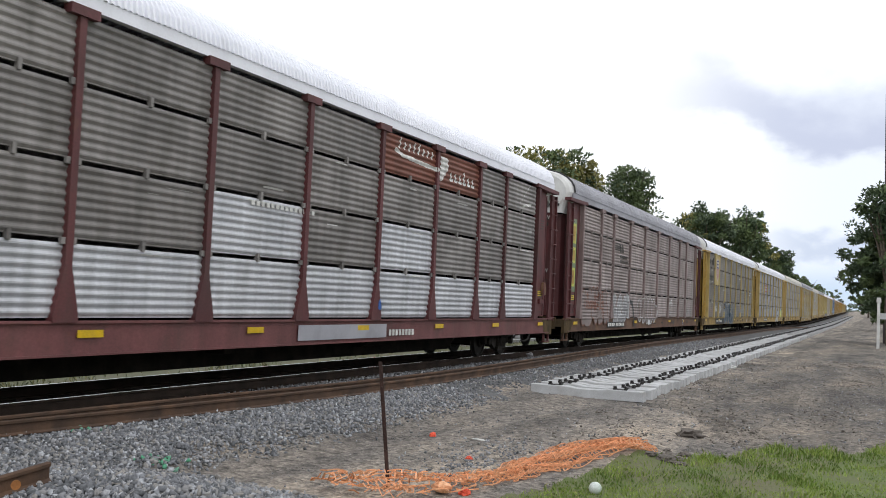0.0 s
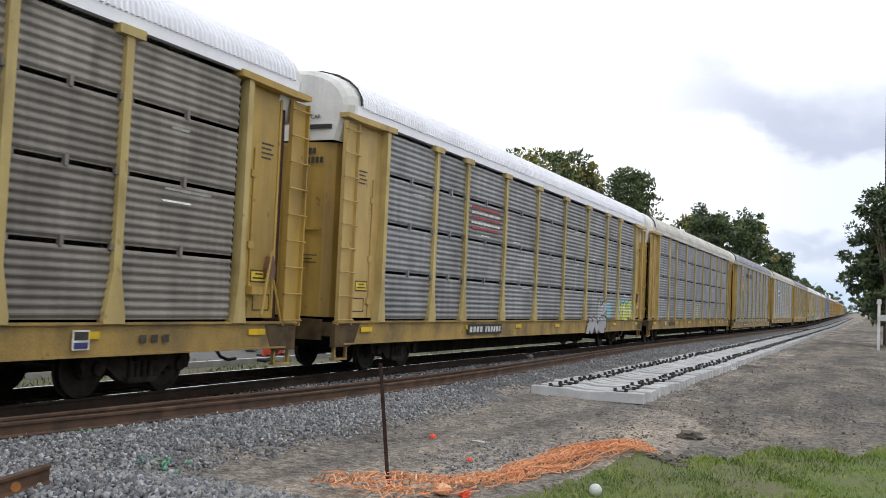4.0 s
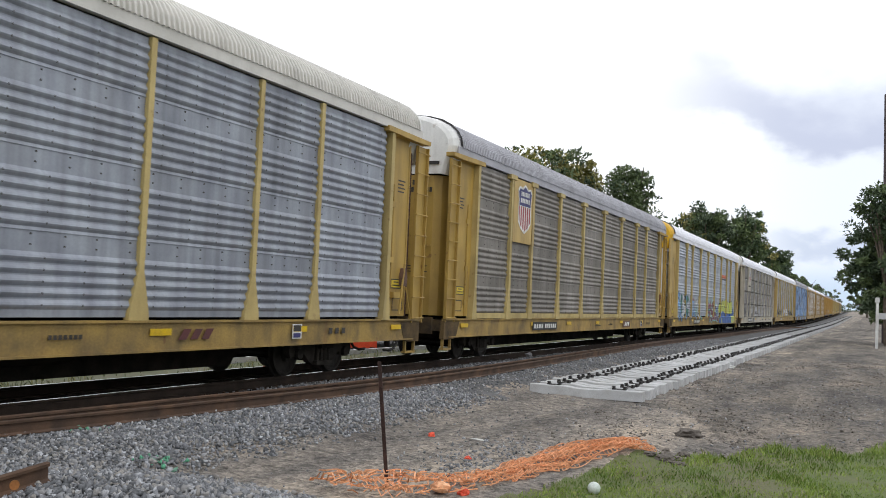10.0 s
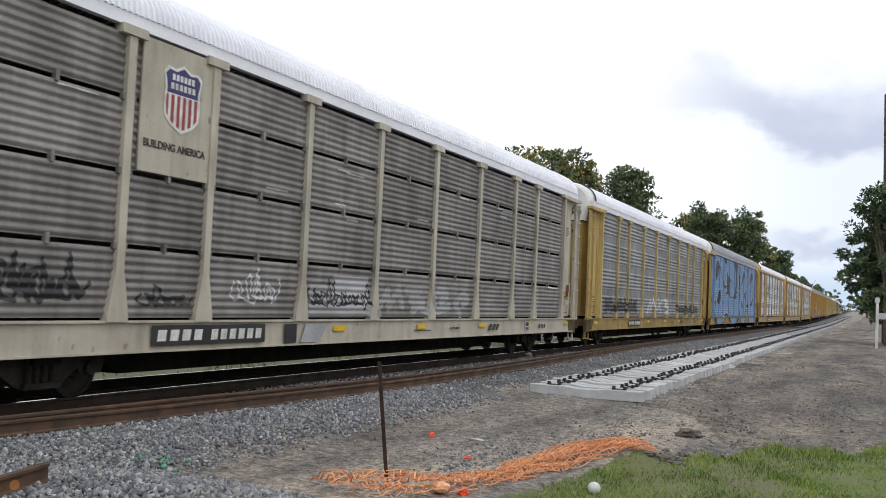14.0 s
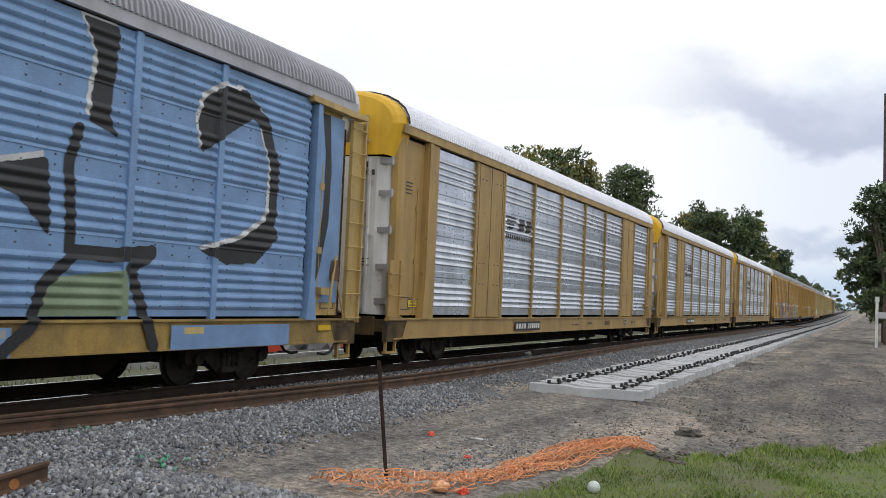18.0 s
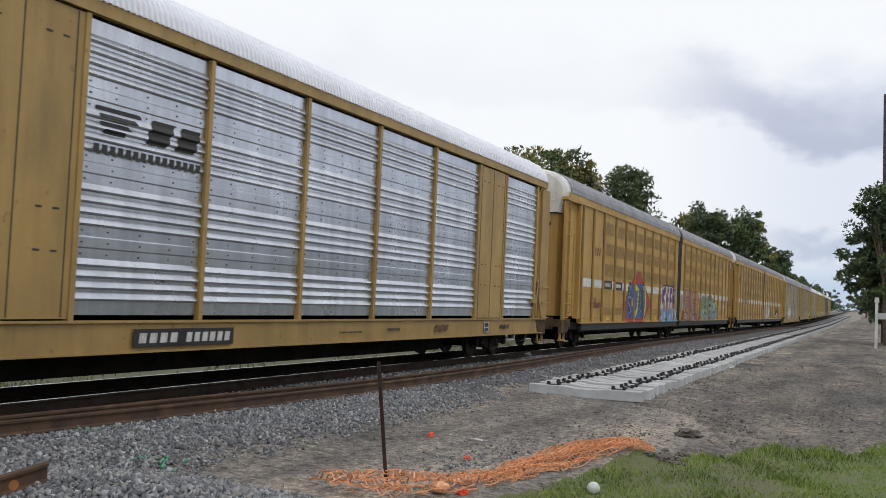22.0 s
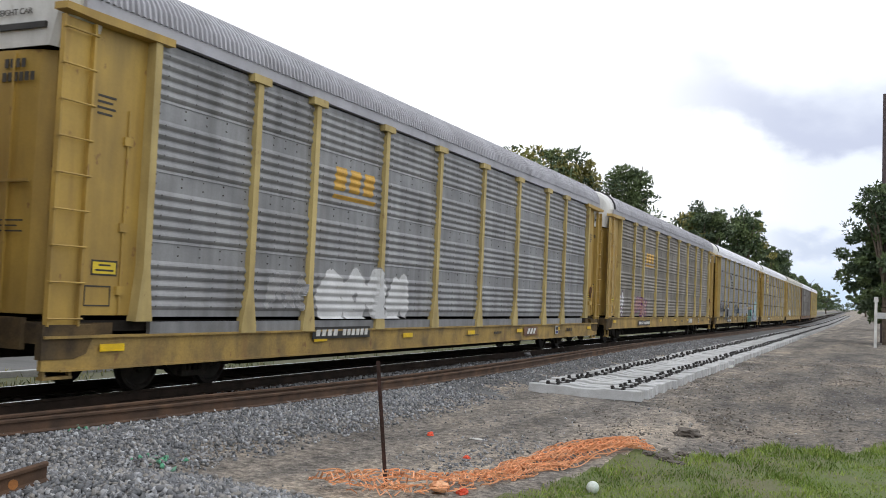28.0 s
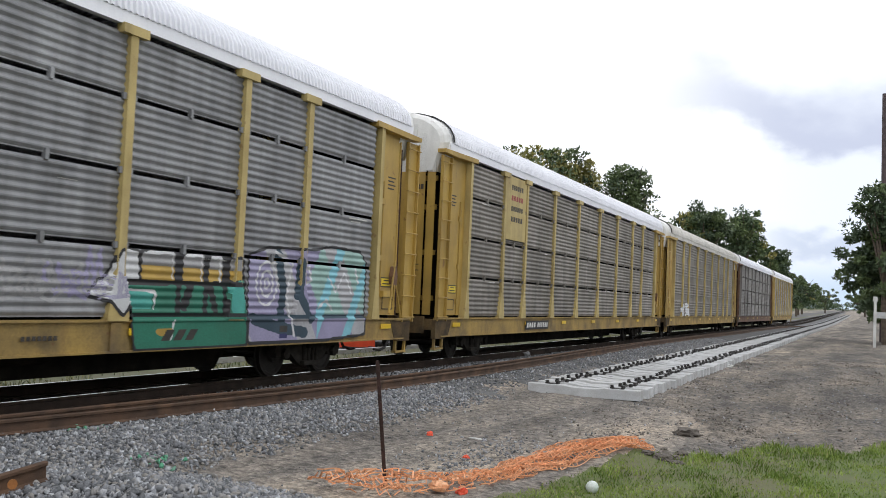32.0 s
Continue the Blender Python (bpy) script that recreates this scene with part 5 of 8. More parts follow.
def twin_car():
    """Two smooth-sided bodies that share a truck under a black joint."""
    L = 2 * TWIN_HALF
    mats = mats_of(sheet=ochre, kind="flat", end=ochre, post=ochre, door=ochre, sill=ochre, roof=roof_dark, reflectors=())
    SPECS.append(dict(mats, bays=list(BAYS)))
    car = thing("articulated_autorack", "long ochre articulated car carrier with graffiti and a dark roof", "railway car", "cars of the train")
    h = L / 2
    part("underframe", Shape().box(-1.40, 1.40, -h + 0.4, h - 0.4, 0.70, 0.95).box(-1.48, 1.48, -h + 2.2, h - 2.2, 0.62, 0.80).prism([(-h + 4.8, 0.7), (-h + 5.8, 0.36), (-2.6, 0.36), (-1.9, 0.7)], -0.4, 0.4).prism([(h - 4.8, 0.7), (h - 5.8, 0.36), (2.6, 0.36), (1.9, 0.7)], -0.4, 0.4).mesh("underframe", underside), car, "sooty black underframe")
    for s in (0, 180):
        rot = pose(0, 0, 0, 0, 0, s)
        # each half is built towards the leading end and turned for the other
        part("roof", roof_mesh(19.85, mats["roof"], mats["crown"]), car, "dark grey ribbed roof", rot @ pose(0, -h + 0.5 + 9.925, 0))
        for side in (1, -1):
            near = (side == 1) == (s == 0)
            m2 = rot if side == 1 else rot @ Matrix.Diagonal((-1, 1, 1, 1))
            edges = TWIN_POSTS + [20.30]
            part("side_wall", box_mesh("twin_wall", 1.44, 1.50, 2.0 - h, 20.30 - h, 0.92, 5.3, ochre), car, "smooth ochre side sheet", m2)
            part("base_rail", box_mesh("twin_base", 1.50, 1.56, 2.0 - h, 20.30 - h, 0.90, 0.96, ochre), car, "", m2)
            part("top_rail", box_mesh("twin_top", 1.44, 1.56, 0.4 - h, 20.30 - h, 5.08, 5.33, ochre), car, "", m2)
            for i, (a, b) in enumerate(zip(edges, edges[1:])):
                part("post", box_mesh("twin_post", 1.50, 1.575, -0.04, 0.04, 0.92, 5.10, ochre), car, "", m2 @ pose(0, a - h, 0))
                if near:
                    # a thin black strip paints the shade along the edge of each post
                    part("post_shadow_gap", box_mesh("twin_shade_strip", 1.50, 1.509, -0.03, 0.03, 0.95, 5.08, stencil), car, "black strip painted as the post's shade", m2 @ pose(0, a - h + (-0.075 if s == 0 else 0.075), 0))
                    if 2 <= i < 10:
                        w = b - a
                        for z0, z1 in ((1.22, 1.52), (2.70, 3.18), (3.50, 3.98), (4.30, 4.78)):
                            part("vent", perforated(round(w * 0.66, 2), round(z1 - z0, 2)), car, "perforated ochre sheet", m2 @ pose(1.502, a + w * 0.52 - h, z0))
                    part("white_stripe", box_mesh("twin_stripe", 1.50, 1.506, (a + 0.09) - h, (b - 0.05) - h, 2.22, 2.52, white_mark), car, "white paint stripe", m2)
        part("skirt", box_mesh("twin_skirt", 1.40, 1.50, 2.4 - h, 20.35 - h, 0.66, 0.90, black_paint), car, "black lower sill", rot)
        dots = Shape()
        for a, b in zip(TWIN_POSTS, TWIN_POSTS[1:] + [20.30]):
            for z in (1.08, 1.62, 2.08, 2.62):
                for k in range(4):
                    y = a + (b - a) * (0.14 + 0.24 * k) - h
                    dots.box(1.50, 1.508, y - 0.014, y + 0.014, z - 0.014, z + 0.014)
        tagged(part("rivet_row", dots.mesh("rivet_row", brown_sill), car, "rusty rivet heads", rot if s == 0 else rot @ Matrix.Diagonal((-1, 1, 1, 1))), kind="stuff")
        part("skirt", box_mesh("twin_skirt", 1.40, 1.50, 2.4 - h, 20.35 - h, 0.66, 0.90, black_paint), car, "black lower sill", rot @ Matrix.Diagonal((-1, 1, 1, 1)))
        add_end(car, mats, s, L)
        add_truck(car, (-1 if s == 0 else 1) * (h - 3.2))
    prof = [(1.50, 0.95)] + crowned(mats["crown"]) + [(-1.50, 0.95)]
    pleats = [Shape().prism([(a * w, 3 + (b - 3) * t) for a, b in prof], 0.0, 0.11, "y").mesh("pleat", black_paint) for w, t in ((0.955, 0.965), (0.99, 0.995))]
    for k in range(8):
        part("pleat", pleats[k % 2], car, "black rubber pleat between the bodies", (0, -0.44 + k * 0.11, 0))
    add_truck(car, 0)
    return car


@lru_cache(None)
def perforated(w, hgt):
    s = Shape()
    n = max(6, round(hgt / 0.045))
    for i in range(n):
        z = i * hgt / n
        s.box(0.0, 0.006, -w / 2, w / 2, z, z + hgt / n * 0.55)
    return s.mesh("vent", ochre_dark)


build_train()


def car_pose(y_lead, length):
    """Where a car stands whose leading end is at y_lead: both its trucks lie on the track."""
    ys = (y_lead + 3.4, y_lead + length - 3.4)
    (x0, z0), (x1, z1) = bend(ys[0]), bend(ys[1])
    yaw = math.degrees(math.atan2(-(x1 - x0), ys[1] - ys[0]))
    pitch = math.degrees(math.atan2(z1 - z0, ys[1] - ys[0]))
    return pose(TRACK + (x0 + x1) / 2, y_lead + length / 2, (z0 + z1) / 2, pitch, 0, yaw)


def lead_at(k, t):
    return LEAD[k] - run(t)


def motions():
    for k, car in enumerate(CARS):
        length = 2 * TWIN_HALF if k in (15, 16) else 2 * HALF
        walk(car, [(i * 0.5, car_pose(lead_at(k, i * 0.5), length)) for i in range(65)])
    # the wheels roll while their car is near
    place = {car: k for k, car in enumerate(CARS)}
    for car, wheel, dy, turn in TRUCKS:
        k = place[car]
        times = [i / FPS for i in range(1, int(32 * FPS)) if -30 < lead_at(k, i / FPS) < 42]
        def rolled(t):
            return pose(0, dy, WHEEL_R) @ pose(0, 0, 0, math.degrees(run(t) / WHEEL_R) % 360) @ pose(0, 0, 0, 0, 0, turn)
        first, last = (times[0], times[-1]) if times else (0.0, 0.0)
        walk(wheel, [(0.0, rolled(first))] + [(t, rolled(t)) for t in times] + [(32.0, rolled(last))])


# ---------------------------------------------------------------- plants
def leaf_cloud(name, clumps, per, size, mats, seed):
    """Leaves as small bent blades round clump centres: rows of (x, y, z, radius, material index)."""
    g = np.random.default_rng(seed)
    c = np.repeat(np.array([q[:3] for q in clumps], float), per, 0)
    r = np.repeat(np.array([q[3] for q in clumps], float), per)
    idx = np.repeat(np.array([q[4] for q in clumps], int), per)
    d = g.normal(size=c.shape)
    d /= np.linalg.norm(d, axis=1, keepdims=True)
    p = c + d * (r * g.uniform(0.25, 1.0, len(r)) ** 0.6)[:, None] * np.array([1, 1, 0.72])
    a = g.normal(size=c.shape) * 0.6 + d
    a /= np.linalg.norm(a, axis=1, keepdims=True)
    b = np.cross(a, g.normal(size=c.shape))
    b /= np.linalg.norm(b, axis=1, keepdims=True)
    n = np.cross(a, b)
    s = size * g.uniform(0.6, 1.5, len(r))[:, None]
    v = np.stack([p - a * s, p + b * s * 0.42 + n * s * 0.12, p + a * s, p - b * s * 0.42 + n * s * 0.12], 1).reshape(-1, 3)
    f = np.arange(len(v)).reshape(-1, 4)
    return fast_mesh(name, v, f, mats, idx)


def tree(x, y, h, rx, ry, label, seed, low=0.3, gold=0.0, mats=(None, None, None), clumps=70, per=70, leaf=0.26, skew=0.0):
    r = random.Random(seed)
    z0 = float(ground_z(x, y)) - 0.1
    t = thing("tree", label, "tree", "trees beside the line", at=(x, y, z0))
    s = Shape()
    trunk_h = h * 0.45
    bends = [(0, 0, 0), (r.uniform(-0.2, 0.2), r.uniform(-0.2, 0.2), trunk_h * 0.5), (r.uniform(-0.4, 0.4), r.uniform(-0.4, 0.4), trunk_h)]
    rad = h * 0.022
    for (a, b), (ra, rb) in zip(zip(bends, bends[1:]), ((rad * 1.3, rad), (rad, rad * 0.75))):
        s.rod(a, b, ra, 9, rb)
    out = []
    limbs = []
    for i in range(9):
        ang = 2 * math.pi * i / 9 + r.uniform(-0.3, 0.3)
        reach = r.uniform(0.45, 0.95)
        tip = (math.cos(ang) * rx * reach, math.sin(ang) * ry * reach, h * r.uniform(low + 0.25, 0.93))
        start = tuple(Vector(bends[1]).lerp(Vector(bends[2]), r.uniform(0.3, 1.0)))
        mid = tuple(Vector(start).lerp(Vector(tip), 0.5) + Vector((0, 0, h * 0.05)))
        s.rod(start, mid, rad * 0.5, 6, rad * 0.33)
        s.rod(mid, tip, rad * 0.33, 5, rad * 0.1)
        limbs.append(tip)
    for i in range(clumps):
        while True:
            q = Vector((r.uniform(-1, 1), r.uniform(-1, 1), r.uniform(-1, 1)))
            if 0.25 < q.length < 1:
                break
        base = Vector(r.choice(limbs))
        p = Vector((q.x * rx + skew * q.z, q.y * ry, h * (low + (1 - low) * 0.5 * (1 + q.z))))
        p = p.lerp(base, r.uniform(0.0, 0.35))
        k = 2 if r.random() < gold and p.z < h * 0.93 else (0 if r.random() < 0.55 else 1)
        out.append((p.x, p.y, p.z, r.uniform(0.4, 1.0) * h * 0.085, k))
    part("trunk", s.mesh("tree_trunk", bark), t, "grey-brown branching trunk")
    part("crown", leaf_cloud("tree_crown", out, per, leaf, [leaf_dark, leaf_mid, leaf_gold], seed), t, "loose leafy crown with gaps")
    return t


def build_trees():
    tree(-27.2, 79, 16.0, 3.7, 4.2, "broad tree with dark tufts and yellowing lower leaves", 5, 0.35, 0.55, clumps=110, per=80, leaf=0.2)
    tree(-23.9, 80, 15.1, 3.8, 4.0, "broad tree with dark tufts and yellowing leaves", 15, 0.35, 0.75, clumps=100, per=80, leaf=0.2)
    tree(-20.7, 81, 11.7, 2.6, 3.0, "low yellowing tree beside taller ones", 16, 0.3, 0.5, clumps=60, per=80, leaf=0.2)
    tree(-21.4, 89, 16.1, 2.8, 3.2, "dark green tree with ragged tufts", 8, 0.35, 0.04, clumps=90, per=80, leaf=0.2)
    tree(-18.9, 92, 11.0, 2.0, 3.0, "low dark green tree beside taller ones", 18, 0.3, 0.05, clumps=55, per=80, leaf=0.2)
    tree(-22.4, 141, 17.2, 4.6, 5.0, "wide flat-topped dark green tree", 21, 0.50, 0.06, clumps=110, per=90, leaf=0.25)
    tree(-17.6, 148, 17.5, 3.0, 4.0, "tall dark green tree with an uneven top", 22, 0.40, 0.05, clumps=90, per=90, leaf=0.25)
    tree(-16.2, 172, 13.0, 4.0, 5.0, "dark green tree leaning to one side", 23, 0.30, 0.12, clumps=90, per=90, leaf=0.26)
    for i, (x, y, h, rr) in enumerate(((-20, 205, 11, 5), (-19, 235, 10, 5), (-21, 262, 11.5, 6), (-20, 292, 12, 6), (-22, 330, 13, 7), (-24, 380, 14, 8), (-28, 440, 14, 8), (-22, 520, 13, 8))):
        tree(x, y, h, rr, rr, "distant green roadside tree", 40 + i, 0.12, 0.05, clumps=60, per=50, leaf=0.42)
    tree(3.5, 80, 12.0, 6.9, 4.2, "large dark green tree with low hanging foliage", 31, 0.04, 0.0, clumps=330, per=110, leaf=0.19)
    tree(0.95, 78, 12.6, 3.4, 2.0, "slim dark tree with open branches", 32, 0.55, 0.0, clumps=40, per=70, leaf=0.17)
    tree(2.6, 150, 12.0, 5.5, 6.0, "dark green roadside tree", 33, 0.10, 0.0, clumps=80, per=70, leaf=0.36)
    tree(1.0, 230, 10.0, 5.5, 6.0, "distant dark green roadside tree", 34, 0.08, 0.0, clumps=60, per=60, leaf=0.42)
    tree(-3.0, 420, 13.0, 9, 8, "far green tree at the end of the yard", 35, 0.05, 0.0, clumps=60, per=60, leaf=0.6)
    g = np.random.default_rng(3)
    # hedge under the big tree
    cl = [(g.uniform(2.2, 8), g.uniform(70, 96), g.uniform(-0.2, 1.9), g.uniform(0.5, 0.9), int(g.random() < 0.5) + 1) for _ in range(60)]
    thing("hedge", "ragged yellow-green hedge under the trees", "hedge", "", leaf_cloud("hedge", cl, 90, 0.13, [leaf_dark, leaf_mid, leaf_gold], 9), "stuff")
    far = []
    for _ in range(420):
        y = g.uniform(450, 1400)
        side = -1 if g.random() < 0.55 else 1
        x = (-30 - g.uniform(0, 160) if side < 0 else 14 + g.uniform(0, 160)) + float(vbend(y)[0])
        h = g.uniform(2, 13)
        far.append((x, y, float(ground_z(x, y)) + h, g.uniform(2.5, 5), int(g.random() < 0.4)))
    for _ in range(160):
        y = g.uniform(1000, 1500)
        x = g.uniform(-120, 90) + float(vbend(y)[0])
        far.append((x, y, float(ground_z(x, y)) + g.uniform(1, 9), g.uniform(3, 6), 0))
    thing("distant_wood", "distant belt of dark green trees", "wood", "", leaf_cloud("distant_wood", far, 40, 1.1, [leaf_dark, leaf_mid], 10), "stuff")
    # trees across the street that close the view behind the train
    back = []
    for _ in range(300):
        y, x = g.uniform(-40, 200), -62 - g.uniform(0, 25)
        back.append((x, y, g.uniform(0, 8), g.uniform(1.5, 3), int(g.random() < 0.4)))
    # out-of-view tree belt, added to dim what the side sheets receive and reflect
    east = []
    for _ in range(300):
        y, x = g.uniform(-70, 75), 17 + g.uniform(0, 9)
        east.append((x, y, g.uniform(0, 6.5), g.uniform(1.2, 2.2), int(g.random() < 0.4)))
    thing("yard_wood", "unseen belt of trees added to dim the car sides", "wood", "", leaf_cloud("yard_wood", east, 60, 0.6, [leaf_dark, leaf_mid], 13), "stuff")
    thing("street_wood", "belt of green trees across the street", "wood", "", leaf_cloud("street_wood", back, 60, 0.6, [leaf_dark, leaf_mid], 12), "stuff")


build_trees()


def build_grass():
    g = np.random.default_rng(17)
    def blades(name, n, x0, x1, y0, y1, keep, tall, width, mats, mix, label, swell=None):
        p = np.stack([g.uniform(x0, x1, n), g.uniform(y0, y1, n)], -1)
        p = p[keep(p[:, 0], p[:, 1])]
        n = len(p)
        z = ground_z(p[:, 0], p[:, 1]) - 0.005
        a = g.uniform(0, 2 * np.pi, n)
        h = tall * g.uniform(0.5, 1.5, n) * (swell(p[:, 0], p[:, 1]) if swell else 1)
        lean = g.normal(0, 0.45, (n, 2)) * h[:, None]
        w = width * g.uniform(0.6, 1.4, n)
        dx, dy = np.cos(a) * w, np.sin(a) * w
        base = np.stack([p[:, 0], p[:, 1], z], -1)
        side = np.stack([dx, dy, 0 * dx], -1)
        tip = base + np.stack([lean[:, 0], lean[:, 1], h], -1)
        mid = base + np.stack([lean[:, 0] * 0.3, lean[:, 1] * 0.3, h * 0.6], -1)
        v = np.stack([base - side, base + side, mid + side * 0.7, tip, mid - side * 0.7], 1).reshape(-1, 3)
        f = np.arange(len(v)).reshape(-1, 5)
        return thing(name, label, "grass", "", fast_mesh(name, v, f, mats, shade(p, mix)), "stuff")
    def shade(p, mix):
        """Which material each blade takes: the tone changes from tuft to tuft."""
        tuft = np.sin(p[:, 0] * 3.1 + 2 * np.sin(p[:, 1] * 0.9)) * np.sin(p[:, 1] * 2.3 + p[:, 0] * 0.7) + g.normal(0, 0.35, len(p))
        return np.where(g.random(len(p)) < mix, 1, np.where(tuft > 0.05, 2, 0))
    def bald(x, y):
        """Trodden spots in the lawn where the soil shows."""
        spots = ((-2.62, 12.75, 0.33, 0.9), (-2.05, 11.5, 0.3, 0.35), (-0.3, 13.4, 0.5, 0.5), (-1.7, 12.6, 0.35, 0.4), (-1.05, 12.1, 0.3, 0.3))
        return np.clip(sum(np.exp(-((x - a) / c) ** 2 - ((y - b) / d) ** 2) for a, b, c, d in spots), 0, 1)
    def tuft(x, y):
        return 0.5 + 0.5 * np.sin(x * 2.3 + 1.1 * np.sin(y * 1.7)) * np.sin(y * 1.9 + x)
    def patchy(x, y):
        edge = np.clip((lawn_edge(x) - y) / 0.8, 0, 1)
        return (y < lawn_edge(x) + 0.25 * np.sin(x * 7)) & (g.random(len(x)) < (0.3 + 0.7 * edge) * (0.35 + 0.65 * tuft(x, y)) * (1 - 0.93 * bald(x, y)))
    def mound(x, y):
        """Blades stand tall along the edge and in tufts, and short where they are trodden."""
        rim = np.exp(-((lawn_edge(x) - y - 0.5) / 0.6) ** 2) * (x > -2.7)
        return 0.65 + 0.7 * tuft(x * 1.7, y * 1.4) ** 2 + 1.5 * rim * (0.4 + 0.6 * np.sin(x * 4.1 + 0.6) ** 2)
    blades("lawn", 150000, -4.4, 3.2, 7.5, 20.5, patchy, 0.042, 0.005, [grass_mat, grass_dry, grass_light], 0.07, "short patchy green lawn at the dirt's edge", mound)
    blades("verge_weeds", 5200, -16.6, -13.4, 8, 60, lambda x, y: g.random(len(x)) < 0.5 + 0.5 * np.sin(x * 3 + y), 0.10, 0.012, [weed_mat, grass_dry, weed_mat], 0.5, "dry weeds along the far side of the track")
    blades("roadside_grass", 6000, 2.6, 9, 24, 90, lambda x, y: g.random(len(x)) < 0.8, 0.16, 0.014, [grass_mat, grass_dry, grass_mat], 0.3, "rough grass along the right verge")


build_grass()


# ---------------------------------------------------------------- things in the yard
def lump(name, label, category, x, y, size, mat, seed, flat=0.7, kind="", group="", lift=0.0):
    bm = bmesh.new()
    bmesh.ops.create_icosphere(bm, subdivisions=3, radius=1)
    for v in bm.verts:
        k = 1 + 0.42 * noise.noise(v.co * 1.7 + Vector((seed, 0, 0))) + 0.30 * noise.noise(v.co * 4.5 + Vector((0, seed, 0)))
        v.co = Vector((v.co.x * size[0], v.co.y * size[1], v.co.z * size[2] * flat)) * k
    me = bpy.data.meshes.new(name)
    bm.to_mesh(me)
    bm.free()
    me.materials.append(mat)
    return thing(name, label, category, group, me, kind, (x, y, float(ground_z(x, y)) + size[2] * 0.25 + lift))


def build_yard():
    # steel stake
    x, y = -4.80, 9.45
    z = float(ground_z(x, y))
    st = thing("stake", "thin rusty steel stake driven into the dirt", "stake", at=(x, y, z - 0.05))
    top = Vector((-0.02, 0.02, 1.44))
    body = Shape()
    body.prism([(-0.022, -0.004), (0.022, -0.004), (0.022, 0.004), (0.004, 0.006), (0.004, 0.022), (-0.004, 0.022), (-0.004, 0.006), (-0.022, 0.004)], 0.0, 1.42, "z")
    for v in range(len(body.v)):
        a = body.v[v]
        body.v[v] = (a[0] - 0.19 * a[2] / 1.42, a[1] + 0.02 * a[2], a[2])
    part("shaft", body.mesh("stake_shaft", stake_mat), st)
    studs = Shape()
    for i in range(11):
        zz = 0.45 + i * 0.085
        studs.box(-0.010 - 0.19 * zz / 1.42, 0.010 - 0.19 * zz / 1.42, -0.014 + 0.02 * zz, -0.002 + 0.02 * zz, zz, zz + 0.02)
    tagged(part("studs", studs.mesh("stake_studs", stake_mat), st), kind="stuff")
    # crumpled orange net
    path = [(-4.95, 8.75), (-4.75, 9.3), (-4.42, 9.65), (-4.1, 10.05), (-4.0, 10.75), (-3.92, 11.6), (-3.68, 12.6), (-3.38, 13.4), (-2.95, 13.95)]
    lens = np.concatenate([[0], np.cumsum([math.dist(a, b) for a, b in zip(path, path[1:])])])
    px_, py_ = [np.array([p[i] for p in path]) for i in (0, 1)]
    net = thing("barrier_net", "crumpled orange plastic barrier net on the dirt", "barrier net")
    for layer in range(2):
        g = np.random.default_rng(60 + layer)
        s = Shape()
        ds, dw = 0.07, 0.07
        ns, nw = int(lens[-1] / ds), 13 + 2 * layer
        ph = g.uniform(0, 6, 6)
        P = np.zeros((ns, nw, 3))
        for i in range(ns):
            d = i * ds
            cx, cy = np.interp(d, lens, px_), np.interp(d, lens, py_)
            e = np.interp(min(d + 0.1, lens[-1]), lens, px_) - np.interp(max(d - 0.1, 0), lens, px_), np.interp(min(d + 0.1, lens[-1]), lens, py_) - np.interp(max(d - 0.1, 0), lens, py_)
            k = math.hypot(*e) or 1
            nx_, ny_ = -e[1] / k, e[0] / k
            swell = float(np.interp(d, [0, 1.2, 2.4, 3.6, 4.8, 5.8], [1.5, 0.8, 0.3, 0.45, 0.95, 0.45]))
            for j in range(nw):
                w = (j - (nw - 1) / 2) * dw * float(np.interp(d, [0, 1.0, 2.0, 3.0, 4.4, 5.8], [1.3, 0.8, 0.5, 0.55, 0.95, 0.8])) + 0.05 * math.sin(d * 5 + ph[1])
                lift = (0.05 + 0.13 * abs(math.sin(d * 2.1 + j * 0.35 + ph[2])) * math.cos((j - (nw - 1) / 2) / nw * 2.6)) * swell + 0.03 * math.sin(j * 1.9 + d * 7 + ph[3])
                X, Y = cx + nx_ * w, cy + ny_ * w + 0.03 * math.sin(j * 2.7 + d * 9 + ph[4])
                P[i, j] = X, Y, float(ground_z(X, Y)) + max(lift, 0.004) + 0.012 * layer
        t = 0.0075
        for i in range(ns):
            for j in range(nw):
                for di, dj in ((1, 0), (0, 1)):
                    if i + di < ns and j + dj < nw and g.random() < float(np.interp(i * ds, [0, 2.0, 3.0, 5.8], [0.40, 0.34, 0.80, 0.90])):
                        a, b = P[i, j], P[i + di, j + dj]
                        dirv = b - a
                        L = math.hypot(dirv[0], dirv[1]) or 1
                        o = np.array([-dirv[1] / L, dirv[0] / L, 0]) * t
                        o2 = np.array([0, 0, 1]) * t
                        s.add([a - o, a + o, b + o, b - o], [(0, 1, 2, 3)])
                        s.add([a - o2, a + o2, b + o2, b - o2], [(0, 1, 2, 3)])
        verts, faces = np.array(s.v), np.array(s.f)
        part("net_layer", fast_mesh("net_layer", verts, faces, [net_mat]), net)
    # marker scraps, lumps of earth, a white ball
    for i, (x, y, r) in enumerate(((-6.13, 13.45, 0.055), (-4.88, 11.9, 0.045), (-4.01, 9.7, 0.06))):
        lump("marker_scrap", "crumpled orange-red plastic marker scrap on the dirt", "marker", x, y, (r, r, r), tag_mat, 3 + i, 0.8)
